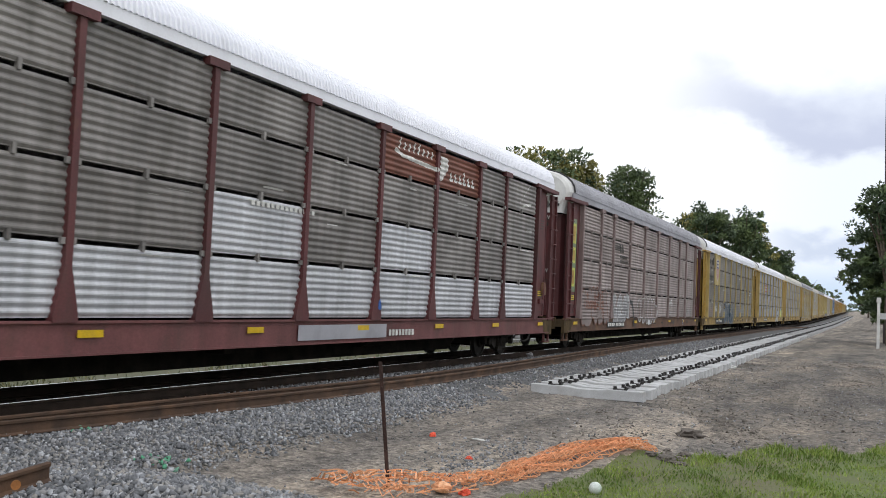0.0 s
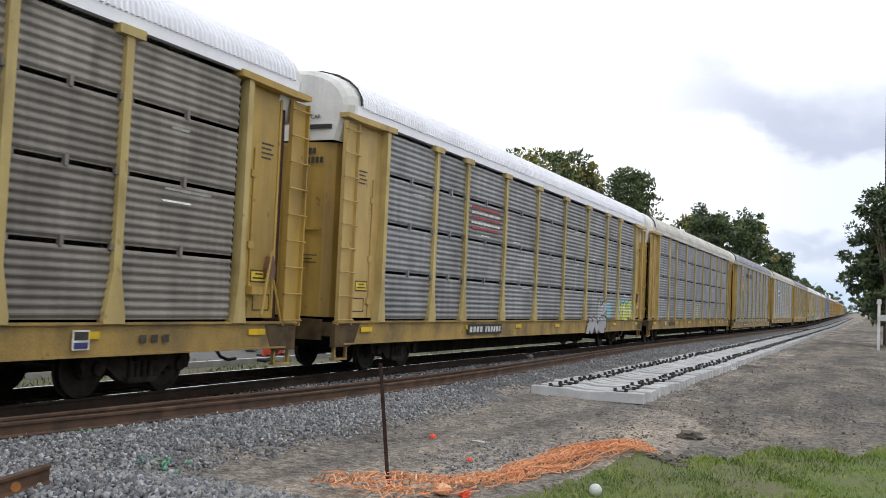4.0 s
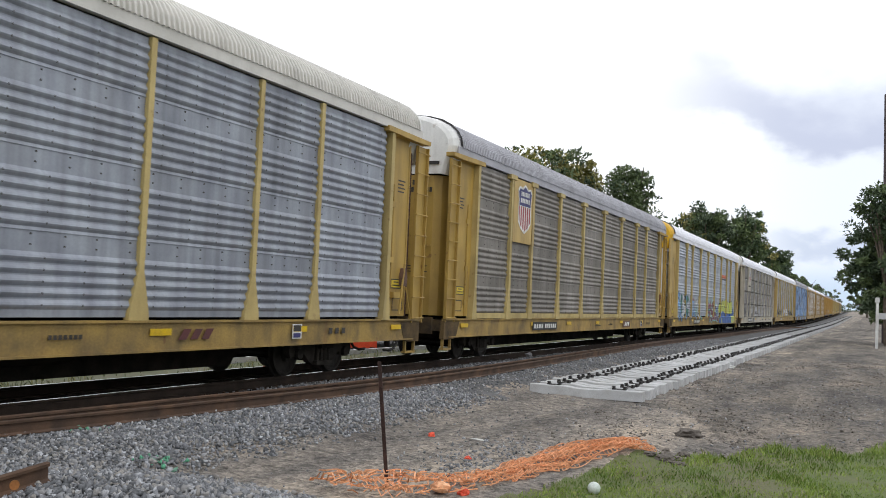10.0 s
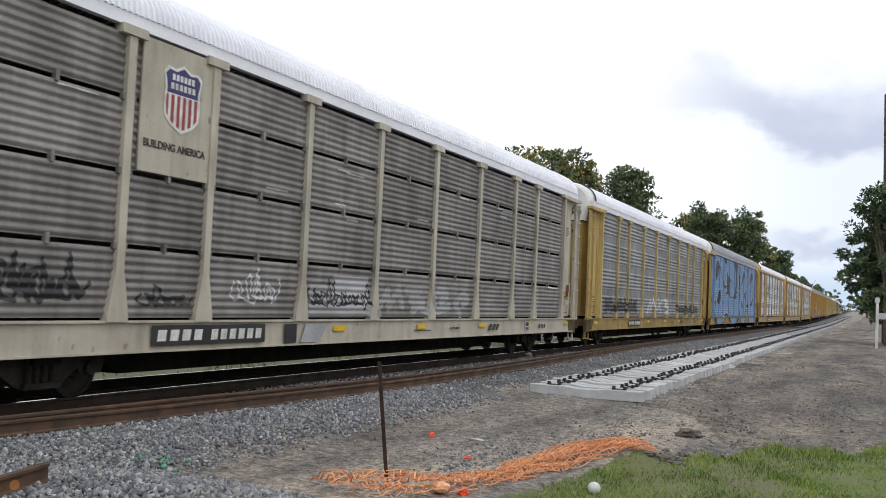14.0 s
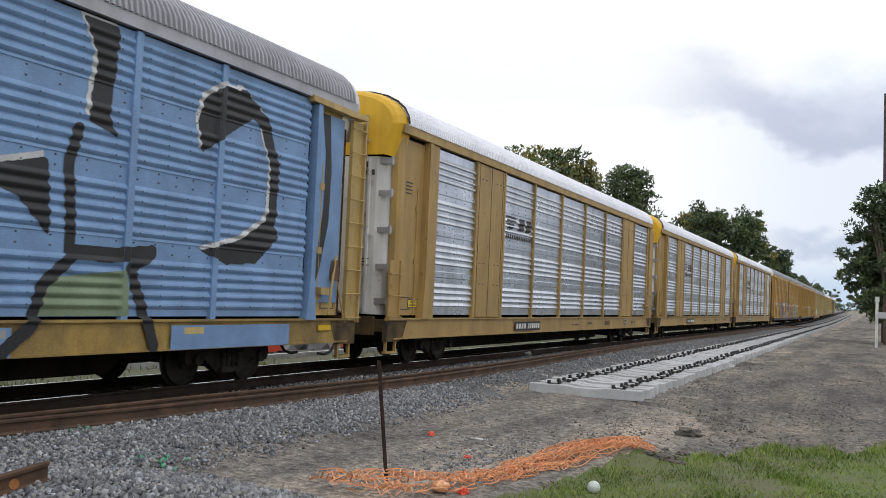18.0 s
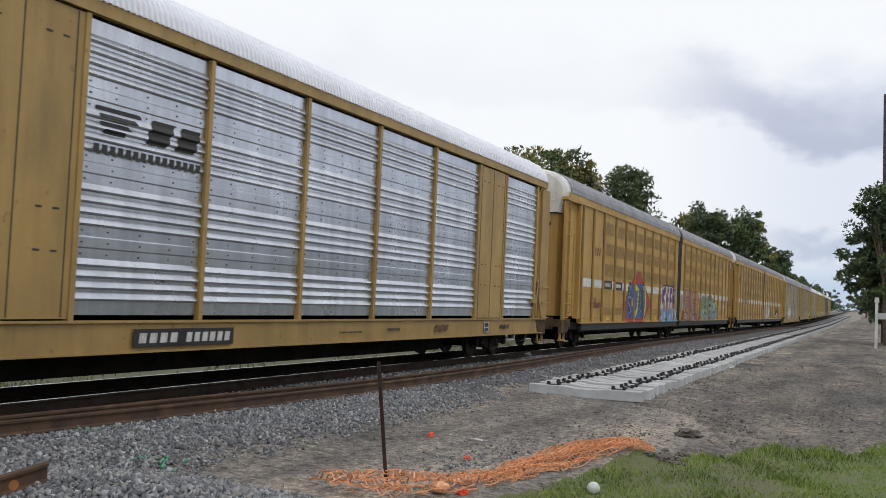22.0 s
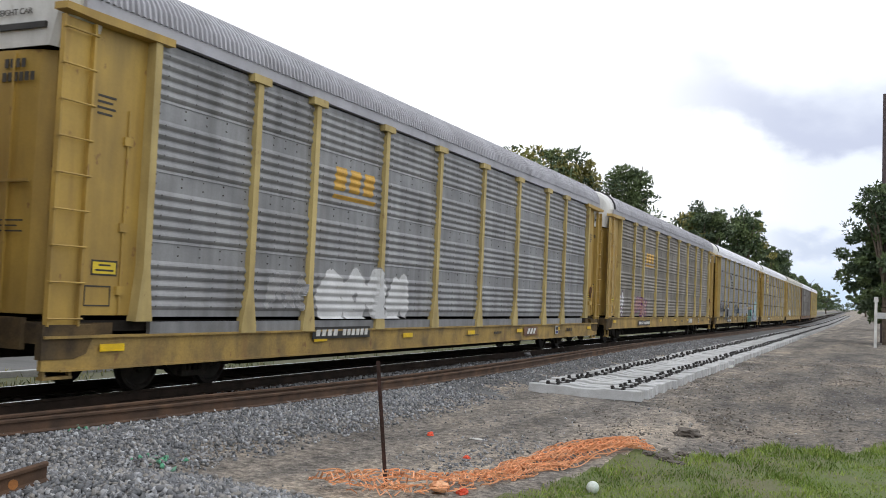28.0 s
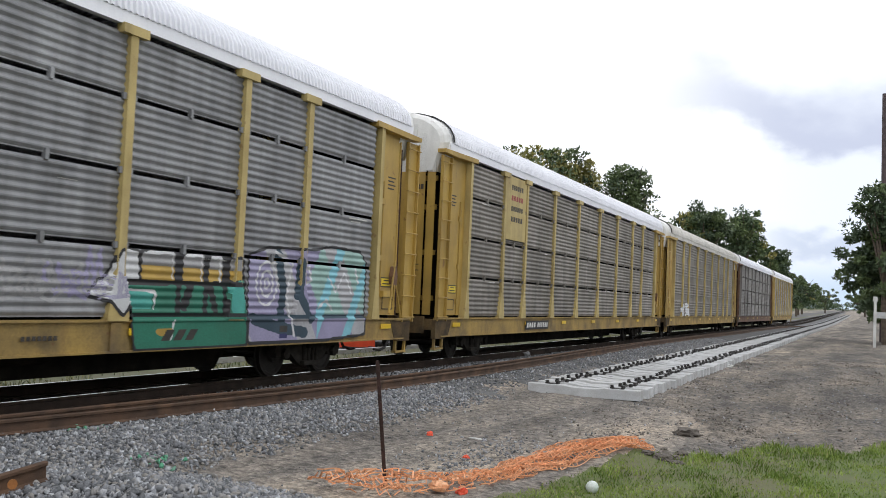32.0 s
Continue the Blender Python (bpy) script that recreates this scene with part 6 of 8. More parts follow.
    lump("net_cap", "crushed orange plastic cap in the net", "cap", -4.22, 9.55, (0.10, 0.08, 0.08), net_mat, 11, 0.8, lift=0.05)
    lump("earth_clod", "dark clod of earth on the dirt", "clod", -2.74, 16.15, (0.20, 0.16, 0.14), dirt_clod, 2)
    q = random.Random(8)
    for i in range(11):
        r = q.uniform(0.05, 0.115)
        lump("earth_clod", "dark clod of earth beside the lawn", "clod", -2.62 + q.uniform(-0.22, 0.32), 13.4 + q.uniform(-0.35, 0.7), (r, r * q.uniform(0.8, 1.3), r * 0.8), dirt_clod, 5 + i)
    bm = bmesh.new()
    bmesh.ops.create_uvsphere(bm, u_segments=20, v_segments=12, radius=0.072)
    me = bpy.data.meshes.new("ball")
    bm.to_mesh(me)
    bm.free()
    me.polygons.foreach_set("use_smooth", [True] * len(me.polygons))
    me.materials.append(material("chalky_white_plastic", (0.70, 0.74, 0.72), (0.55, 0.62, 0.58), 0.5, 0, 9, 60, 0.02))
    thing("ball", "small chalky white ball lying in the grass", "ball", "", me, "", (-2.82, 10.62, float(ground_z(-2.82, 10.62)) + 0.06))
    lump("paper_scrap", "pale scrap of paper on the dirt", "scrap", -5.35, 13.39, (0.10, 0.04, 0.02), white_mark, 21)
    lump("paper_scrap", "pale scrap of paper beside the concrete ties", "scrap", -4.84, 36.5, (0.22, 0.12, 0.10), white_mark, 22)
    lump("rock", "pale lump of stone lying on a rail", "rock", -9.68, 28.2, (0.10, 0.08, 0.09), stone_mat, 31, lift=0.18)
    g = np.random.default_rng(8)
    green = material("green_sprayed_stone", (0.10, 0.38, 0.22), (0.18, 0.30, 0.24), 0.8, 0, 6, 40, 0.2)
    for cx, cy, n in ((-9.2, 9.5, 30), (-7.4, 8.87, 22)):
        xy = np.stack([g.normal(cx, 0.16, n), g.normal(cy, 0.16, n)], -1)
        scatter("sprayed_stones", xy, g.uniform(0.03, 0.05, n), green, "few ballast stones sprayed with green marking paint", "stones", 0.0)
    # sign post and utility pole
    z = float(ground_z(0.1, 70))
    sp = thing("sign_post", "white post with a white board at the dirt road", "sign post", at=(0.12, 70, z))
    part("post", Shape().box(-0.09, 0.09, -0.09, 0.09, 0, 3.1).mesh("white_post", white_paint), sp)
    part("cap", Shape().prism([(-0.16, 0), (0.16, 0), (0.12, 0.32), (-0.12, 0.32)], -0.12, 0.12, "y").mesh("post_cap", white_paint), sp, "white box on top", (0, 0, 3.05))
    part("board", Shape().box(-0.10, 0.85, 0.10, 0.14, 1.95, 2.35).mesh("white_board", concrete), sp, "blank white board")
    z = float(ground_z(0.72, 84))
    up = thing("utility_pole", "tall dark wooden utility pole behind the trees", "pole", at=(0.72, 84, z))
    part("shaft", Shape().rod((0, 0, -0.2), (-0.22, 0, 19.9), 0.24, 12, 0.17).mesh("pole_shaft", wood_pole), up)
    part("crossarm", Shape().box(-0.25, 2.7, -0.07, 0.07, 18.4, 18.56).mesh("crossarm", wood_pole), up)


build_yard()


# ---------------------------------------------------------------- across the tracks
def parked_car(x, y, turn, lacquer, label):
    c = thing("parked_car", label, "car", "cars parked on the street", at=pose(x, y, float(ground_z(x, y)), 0, 0, turn))
    prof = [(-2.2, 0.30), (-2.25, 0.55), (-2.15, 0.85), (-1.2, 0.98), (-0.55, 1.42), (0.75, 1.45), (1.55, 1.0), (2.15, 0.92), (2.25, 0.6), (2.2, 0.28)]
    s = Shape()
    s.prism(prof, -0.86, 0.86)
    part("body", s.mesh("car_body", lacquer), c)
    glass = [(-1.10, 0.99), (-0.52, 1.38), (0.70, 1.40), (1.42, 1.01)]
    for sx in (-1, 1):
        part("side_window", Shape().prism(glass, sx * 0.862, sx * 0.868).mesh("car_glass", dark_glass), c, "dark glass")
    part("windscreen", Shape().add([(-0.7, -1.16, 1.005), (0.7, -1.16, 1.005), (0.6, -0.60, 1.40), (-0.6, -0.60, 1.40)], [(0, 1, 2, 3)]).mesh("windscreen", dark_glass), c, "dark glass")
    for wy in (-1.35, 1.35):
        for sx in (-1, 1):
            w = part("wheel", Shape().lathe([(0.0, -0.1), (0.31, -0.1), (0.33, -0.06), (0.33, 0.06), (0.31, 0.1), (0.22, 0.1), (0.2, 0.07), (0.0, 0.07)], 0, 20).mesh("tyre", rubber), c, "black tyre", pose(sx * 0.80, wy, 0.33, 0, 0, 0 if sx > 0 else 180))
            part("rim", Shape().lathe([(0.0, 0.075), (0.2, 0.078), (0.2, 0.06)], 0, 16).mesh("rim", roof_grey), w, "grey rim")
    part("bumper", Shape().box(-0.8, 0.8, -2.30, -2.18, 0.38, 0.55).mesh("bumper", black_paint), c, "dark bumper")
    for sx in (-0.6, 0.6):
        part("headlight", Shape().box(sx - 0.18, sx + 0.18, -2.235, -2.20, 0.66, 0.78).mesh("headlight", dark_glass), c)


def build_street():
    parked_car(-17.6, 33.5, 8, white_car, "white car parked on the street behind the tracks")
    parked_car(-17.9, 39.8, 3, white_car, "white car parked on the street behind the tracks")
    parked_car(-18.2, 46.5, 2, material("silver_car_lacquer", (0.35, 0.36, 0.38), None, 0.25, 0.5), "silver car parked on the street behind the tracks")
    board = Shape().box(-0.02, 0.02, -0.75, 0.75, 0.05, 0.95).mesh("barrier_board", tag_mat)
    foot = Shape().box(-0.3, 0.3, -0.05, 0.05, 0.0, 0.08).mesh("barrier_foot", black_paint)
    for x, y, turn in ((-16.9, 25.0, 10), (-16.4, 29.6, -25), (-16.8, 30.8, 15)):
        b = thing("safety_barrier", "orange plastic safety barrier on the street", "barrier", "orange barriers", at=pose(x, y, float(ground_z(x, y)), 0, 0, turn))
        part("board", board, b, "orange plastic board")
        for s in (-0.5, 0.5):
            part("foot", foot, b, "", (0, s, 0))
    lump("gravel_heap", "heap of grey gravel on the street", "heap", -18.2, 28.0, (1.0, 1.9, 0.9), stone_mat, 9, 0.9)
    kerb = Shape()
    kerb.box(-15.72, -15.56, -20, 130, -0.42, -0.24)
    tagged(new("kerb", kerb.mesh("kerb", concrete)), "pale concrete kerb of the street", "kerb", "", "structure")


build_street()


# ---------------------------------------------------------------- paint, signs and lettering on the cars
def inside(poly):
    """A test for points within a polygon of (u, z) corners."""
    def test(U, Z):
        hit = np.zeros(U.shape, bool)
        n = len(poly)
        for i in range(n):
            (x0, y0), (x1, y1) = poly[i], poly[(i + 1) % n]
            if y0 == y1:
                continue
            cross = ((y0 > Z) != (y1 > Z)) & (U < (x1 - x0) * (Z - y0) / (y1 - y0) + x0)
            hit ^= cross
        return hit
    return test


def stroke(points, r):
    """A test for points within r of a line."""
    def test(U, Z):
        d = np.full(U.shape, 1e9)
        for (x0, y0), (x1, y1) in zip(points, points[1:]):
            L = (x1 - x0) ** 2 + (y1 - y0) ** 2 or 1e-9
            t = np.clip(((U - x0) * (x1 - x0) + (Z - y0) * (y1 - y0)) / L, 0, 1)
            d = np.minimum(d, np.hypot(U - x0 - t * (x1 - x0), Z - y0 - t * (y1 - y0)))
        return d < r
    return test


def either(*tests):
    def test(U, Z):
        out = tests[0](U, Z)
        for t in tests[1:]:
            out = out | t(U, Z)
        return out
    return test


def grown(test, r):
    """A test for points within about r of a shape."""
    ways = [(0.0, 0.0)] + [(r * math.cos(k * math.pi / 4), r * math.sin(k * math.pi / 4)) for k in range(8)]
    return either(*[(lambda U, Z, a=a, b=b: test(U + a, Z + b)) for a, b in ways])


def oval(u, z, a, b):
    return lambda U, Z: ((U - u) / a) ** 2 + ((Z - z) / b) ** 2 < 1


def rect(u0, u1, z0, z1):
    return lambda U, Z: (U > u0) & (U < u1) & (Z > z0) & (Z < z1)


# loose letter-like forms, as lines in a unit square
FORMS = [[[(0.1, 0), (0.2, 1), (0.8, 0.85), (0.25, 0.5), (0.9, 0)]], [[(0.05, 0), (0.5, 1), (0.95, 0)], [(0.25, 0.4), (0.75, 0.4)]],
         [[(0.9, 0.9), (0.3, 1), (0.1, 0.7), (0.8, 0.4), (0.7, 0.05), (0.05, 0.1)]], [[(0.15, 0), (0.15, 1)], [(0.9, 1), (0.2, 0.5), (0.95, 0)]],
         [[(0.9, 1), (0.15, 0.95), (0.12, 0.05), (0.95, 0)], [(0.15, 0.5), (0.7, 0.52)]], [[(0.5, 1), (0.1, 0.6), (0.3, 0.05), (0.75, 0.1), (0.9, 0.6), (0.5, 1)]],
         [[(0.05, 1), (0.95, 1)], [(0.5, 1), (0.45, 0)]], [[(0.1, 1), (0.15, 0.2), (0.5, 0), (0.85, 0.2), (0.9, 1)]], [[(0.1, 0), (0.12, 1), (0.85, 0.1), (0.9, 1)]],
         [[(0, 0.9), (0.6, 0.95), (0.2, 0.5), (0.8, 0.45), (0.35, 0.05)], [(0.6, 0.3), (1, 0)]], [[(0.5, 0), (0.1, 0.5), (0.5, 1), (0.8, 0.7), (0.55, 0.45)]], [[(0.1, 0.1), (0.5, 0.6), (0.9, 0.1)], [(0.5, 0.6), (0.3, 1)], [(0.5, 0.6), (0.95, 0.9)]],
         [[(0, 0), (0.35, 0.9), (0.45, 0.2), (0.8, 1), (1, 0.3)]], [[(0.9, 0.2), (0.3, 0), (0.05, 0.5), (0.45, 0.95), (0.85, 0.75), (0.5, 0.4)]]]


def letters(codes, u0, u1, z0, z1, r, seed=1, sway=0.06):
    """Letter-like shapes side by side in a box."""
    q = random.Random(seed)
    w = (u1 - u0) / len(codes)
    tests = []
    for i, c in enumerate(codes):
        dz, lean = q.uniform(-sway, sway), q.uniform(-0.12, 0.2)
        for line in FORMS[c]:
            tests.append(stroke([(u0 + w * (i + 0.06 + 0.88 * a) + lean * (b - 0.5) * w, z0 + (z1 - z0) * (b * 0.94 + 0.03) + dz) for a, b in line], r))
    return either(*tests)


def piece(codes, u0, u1, z0, z1, r, edge, fill, line, seed=1, shade=None):
    """Filled letter shapes with an outline, and perhaps a second tone in their lower half."""
    out = [(line, letters(codes, u0, u1, z0, z1, r + edge, seed)), (fill, letters(codes, u0, u1, z0, z1, r, seed))]
    if shade:
        body = letters(codes, u0, u1, z0, z1, r, seed)
        out.append((shade, lambda U, Z: body(U, Z) & (Z < z0 + (z1 - z0) * 0.45 + 0.05 * np.sin(U * 9))))
    return out


def scrawl(u0, u1, z0, z1, r, colour, seed):
    """A looping line of handwriting."""
    q = random.Random(seed)
    n = max(14, int((u1 - u0) * 22))
    pts, turn, tall = [], 0.0, 0.5
    for i in range(n + 1):
        turn += q.uniform(0.9, 2.7)
        if i % 5 == 0:
            tall = q.uniform(0.3, 1.0)
        mid = z0 + (z1 - z0) * (0.30 + 0.25 * tall)
        pts.append((u0 + (u1 - u0) * i / n + 0.13 * math.cos(turn), mid + (z1 - z0) * 0.45 * tall * math.sin(turn)))
    return [(colour, stroke(pts, r))]


def islands(mask):
    """The joined patches of a grid of cells, the largest first."""
    root, runs, last = [], [], []
    def find(a):
        while root[a] != a:
            root[a] = root[root[a]]
            a = root[a]
        return a
    for i in np.nonzero(mask.any(1))[0]:
        edge = np.flatnonzero(np.diff(np.concatenate([[0], mask[i].astype(np.int8), [0]])))
        row = []
        for a, b in zip(edge[::2], edge[1::2]):
            k = len(root)
            root.append(k)
            runs.append((i, a, b))
            row.append((i, a, b, k))
            for pi, pa, pb, pk in last:
                if pi == i - 1 and pa < b and a < pb:
                    root[find(pk)] = find(k)
        last = row
    out = {}
    for k, (i, a, b) in enumerate(runs):
        out.setdefault(find(k), []).append((i, a, b))
    return sorted(out.values(), key=lambda q: -sum(b - a for _, a, b in q))


def spray(index, layers, box, name="graffiti", label="sprayed graffiti letters", step=0.028, lift=0.0, split=False, ahead=0.0):
    """Paint that lies on the ribbed side of a car and follows its sheets, posts and sill."""
    car, info = CARS[index], dict(SIDES[index], posts=[p + ahead for p in SIDES[index]["posts"]])
    u0, u1, z0, z1 = box
    secs = []
    rows = info["rows"]
    for r in range(len(rows) - 1):
        low = 0.012 if info["kind"] == "fine" and r else 0.0
        secs += [(z, 1.505 + d) for d, z in ribs(info["kind"], rows[r] + low, rows[r + 1])]
    secs = [(0.0, 1.532), (1.06, 1.532), (1.065, 1.547), (1.10, 1.547)] + [s for s in secs if s[0] > 1.101]
    if index in (15, 16):
        secs = [(0.0, 1.50), (0.899, 1.50), (0.90, 1.562), (0.96, 1.562), (0.965, 1.506), (5.2, 1.506)]
    bz, bx = np.array([s[0] for s in secs]), np.array([s[1] for s in secs])
    zs = np.unique(np.round(np.concatenate([np.arange(z0, z1, step), bz[(bz > z0) & (bz < z1)]]), 4))
    us = np.arange(u0, u1, step)
    U, Z = np.meshgrid(us, zs, indexing="ij")
    X = np.interp(Z, bz, bx)
    for p in info["posts"]:
        half = info["post_w"] / 2 + np.where(Z < 1.72, np.interp(Z, [1.18, 1.80], [info["flare"] / 2, 0]), 0) * (info["flare"] > 0)
        X = np.where((np.abs(U - p) < half) & (Z > 1.08), np.maximum(X, info["post_x"]), X)
    X = X + 0.006 + lift
    cu, cz = 0.5 * (U[:-1, :-1] + U[1:, 1:]), 0.5 * (Z[:-1, :-1] + Z[1:, 1:])
    pick = np.full(cu.shape, -1)
    for i, (_, test) in enumerate(layers):
        pick[test(cu, cz)] = i
    if info["kind"] == "fine":
        for r in rows[1:-1]:
            pick[(cz > r - 0.016) & (cz < r + 0.022) & (np.abs(X[:-1, :-1] - info["post_x"]) > 0.02)] = -1
    # the outlines are eased along the edges between two paints
    U, Z = U.copy(), Z.copy()
    pad = np.pad(pick, 1, mode="edge")
    h, v = (pad[1:-1, :-1] != pad[1:-1, 1:]) * 1.0, (pad[:-1, 1:-1] != pad[1:, 1:-1]) * 1.0
    for _ in range(3):
        n = np.zeros(U.shape)
        su, sz = np.zeros(U.shape), np.zeros(U.shape)
        for own, other, m in ((np.s_[:-1], np.s_[1:], h), (np.s_[1:], np.s_[:-1], h)):
            n[own] += m; su[own] += m * U[other]; sz[own] += m * Z[other]
        for own, other, m in ((np.s_[:, :-1], np.s_[:, 1:], v), (np.s_[:, 1:], np.s_[:, :-1], v)):
            n[own] += m; su[own] += m * U[other]; sz[own] += m * Z[other]
        w = n == 2
        U[w], Z[w] = 0.5 * U[w] + 0.25 * su[w], 0.5 * Z[w] + 0.25 * sz[w]
    X = np.where(X > np.interp(Z, bz, bx) + 0.02 + lift, X, np.interp(Z, bz, bx) + 0.007 + lift)
    ids = np.arange(U.size).reshape(U.shape)
    cells = np.stack([ids[:-1, :-1], ids[1:, :-1], ids[1:, 1:], ids[:-1, 1:]], -1)
    half = DATUM.get(index, HALF) + ahead
    P = np.stack([X, U - half, Z], -1).reshape(-1, 3)
    groups = {}
    for i, (c, _) in enumerate(layers):
        groups.setdefault((c, i if split else 0), []).append(i)
    for (c, _), own in groups.items():
        mask = np.isin(pick, own)
        if not mask.any():
            continue
        patches = islands(mask)
        many = [q for q in patches if sum(b - a for _, a, b in q) > 40][:16] if name != "scuff" else []
        for q in many + [sum(patches[len(many):], [])]:
            f = [cells[i, a:b] for i, a, b in q]
            if not f:
                continue
            f = np.concatenate(f)
            used, inv = np.unique(f.ravel(), return_inverse=True)
            me = fast_mesh(name, P[used], inv.reshape(-1, 4), [paint[c] if isinstance(c, str) else c])
            tagged(part(name, me, car, label), kind="" if q in many else "stuff")


def plate(index, name, u0, u1, z0, z1, mat, label="", x=1.536, thick=0.006):
    half = DATUM.get(index, HALF)
    return part(name, Shape().box(x, x + thick, u0 - half, u1 - half, z0, z1).mesh(name, mat), CARS[index], label)


def bars(index, name, u0, u1, z0, z1, n, mat, x=1.544, label="", slant=0.0):
    """Short upright bars in a row, for lettering that is not spelled out."""
    half = DATUM.get(index, HALF)
    w = (u1 - u0) / n
    s = Shape()
    for i in range(n):
        a = u0 + i * w - half
        s.prism([(a + 0.12 * w, z0), (a + 0.78 * w, z0), (a + 0.78 * w + slant, z1), (a + 0.12 * w + slant, z1)], x, x + 0.004)
    return tagged(part(name, s.mesh(name, mat), CARS[index], label), kind="stuff")


def number_board(index, u0, u1, z=0.87, h=0.13, x=1.536):
    plate(index, "number_board", u0, u1, z - h, z + h, black_paint, "black board with a row of white marks", x)
    k = u0 + (u1 - u0) * 0.42
    bars(index, "board_mark", u0 + 0.08, k, z - h * 0.55, z + h * 0.55, 4, white_mark, x + 0.008, "", 0.02)
    bars(index, "board_mark", k + 0.14, u1 - 0.08, z - h * 0.55, z + h * 0.55, 6, white_mark, x + 0.008, "", 0.02)


def lettering(index, text, u, z, size, mat, x=1.515, name="lettering", width=0.0, bold=0.0):
    half = DATUM.get(index, HALF)
    cu = bpy.data.curves.new(name, "FONT")
    cu.body, cu.size, cu.extrude, cu.offset = text, size, 0.003, bold
    cu.materials.append(mat)
    ob = new(name, cu)
    ob.parent = CARS[index]
    ob.matrix_basis = pose(x, u - half, z, 90, 0, 90)
    if width:
        bpy.context.view_layer.update()
        ob.scale.x = width / ob.dimensions.x
    return tagged(ob, "painted words")


def shield(index, u, z, w, h, x=1.546):
    """A shield: white rim, dark blue head, red and white stripes below."""
    def outline(k):
        pts = [(-0.5, 0.36), (-0.40, 0.44), (-0.2, 0.42), (0.0, 0.5), (0.2, 0.42), (0.40, 0.44), (0.5, 0.36), (0.44, 0.15), (0.47, -0.1), (0.44, -0.28), (0.28, -0.40), (0.0, -0.5),
               (-0.28, -0.40), (-0.44, -0.28), (-0.47, -0.1), (-0.44, 0.15)]
        return [(u - HALF + a * w * k, z + b * h * k) for a, b in pts]
    def cut(poly, lo, hi, k, axis):
        out = []
        for keep, lim in ((1, lo), (-1, hi)):
            src, out = poly, []
            for (p, q) in zip(src, src[1:] + src[:1]):
                a, b = keep * (p[axis] - lim), keep * (q[axis] - lim)
                if a >= 0:
                    out.append(p)
                if (a >= 0) != (b >= 0):
                    t = a / (a - b)
                    out.append((p[0] + t * (q[0] - p[0]), p[1] + t * (q[1] - p[1])))
            poly = out
        return out
    car = CARS[index]
    sh = part("shield", Shape().prism(outline(1.0), x, x + 0.004).mesh("shield", white_mark), car, "white-edged shield")
    split = z + h * 0.06
    part("shield_head", Shape().prism(cut(outline(0.9), split, 99, 1, 1), x + 0.004, x + 0.007).mesh("shield_head", navy), sh, "dark blue head")
    base = cut(outline(0.9), -99, split - 0.02, 1, 1)
    n = 6
    for i in range(n):
        a = u - HALF + w * 0.45 * (-1 + 2 * (i + 0.08) / n)
        p = cut(base, a, a + w * 0.9 / n * 0.5, 1, 0)
        if len(p) > 2:
            part("shield_stripe", Shape().prism(p, x + 0.004, x + 0.007).mesh("shield_stripe", red_paint), sh, "red stripe")
    for r, (a, b) in enumerate(((-0.30, 0.30), (-0.33, 0.33))):
        bars(index, "shield_mark", u + a * w, u + b * w, z + h * (0.25 - 0.13 * r), z + h * (0.34 - 0.13 * r), 6, white_mark, x + 0.007)


def sign_board(index, u0, u1, z0, mat, z1=5.10):
    plate(index, "sign_board", u0, u1, z0, z1, mat, "painted flat sign board", 1.51, 0.03)


def end_marks(index, mat=stencil):
    """Small marks on the leading door, hood and door pocket."""
    car = CARS[index]
    half = TWIN_HALF if index in (15, 16) else HALF
    s = Shape()
    for i in range(4):
        s.box(0.45 + i * 0.10, 0.52 + i * 0.10, 0.085 - half, 0.09 - half, 4.36, 4.48)
    for i in range(6):
        s.box(0.42 + i * 0.10, 0.49 + i * 0.10, 0.085 - half, 0.09 - half, 4.18, 4.30)
    for i in range(3):
        s.box(0.40, 0.95 - 0.1 * (i % 2), 0.085 - half, 0.09 - half, 2.35 - i * 0.07, 2.37 - i * 0.07)
    tagged(part("door_mark", s.mesh("door_mark", mat), car, "small black stencil marks"), kind="stuff")
    tall = index in (8, 12, 13, 14)
    if index in (15, 16):
        part("word_strip", Shape().box(-0.42, 1.08, 0.080 - half, 0.084 - half, 5.02, 5.18).mesh("word_strip", white_mark), car, "white strip with painted words")
    if not SPECS[index].get("slats"):
        cu = bpy.data.curves.new("lettering", "FONT")
        cu.body, cu.size, cu.extrude, cu.align_x = "EXCESS\nHEIGHT\nCAR" if tall else "EXCESS HEIGHT CAR", 0.15 if tall else 0.115, 0.003, "CENTER"
        cu.materials.append(white_mark if tall else mat)
        ob = tagged(new("lettering", cu), "painted words")
        ob.parent = car
        ob.matrix_basis = pose(0.40 if tall else 0.35, 0.078 - half, 5.38 if tall else 5.06, 90, 0, 0)
    if index in (12, 13, 14):
        lettering(index, "BI", 25.93, 2.76, 0.26, white_mark, 1.47)
    q = Shape()
    for ends, y in ((0, 0.88), (1, 0.88)):
        sgn = 1 if ends == 0 else -1
        base = sgn * (y + 0.1 - half)
        q.box(1.416, 1.421, base - 0.24, base + 0.24, 1.28, 1.30).box(1.416, 1.421, base - 0.24, base + 0.24, 1.54, 1.56)
        q.box(1.416, 1.421, base - 0.24, base - 0.22, 1.28, 1.56).box(1.416, 1.421, base + 0.22, base + 0.24, 1.28, 1.56)
        for i in range(4):
            q.box(1.416, 1.421, base - 0.2, base + 0.14 - 0.06 * (i % 2), 4.10 - i * 0.08, 4.13 - i * 0.08)
    tagged(part("pocket_mark", q.mesh("pocket_mark", mat), car, "small framed stencil marks"), kind="stuff")


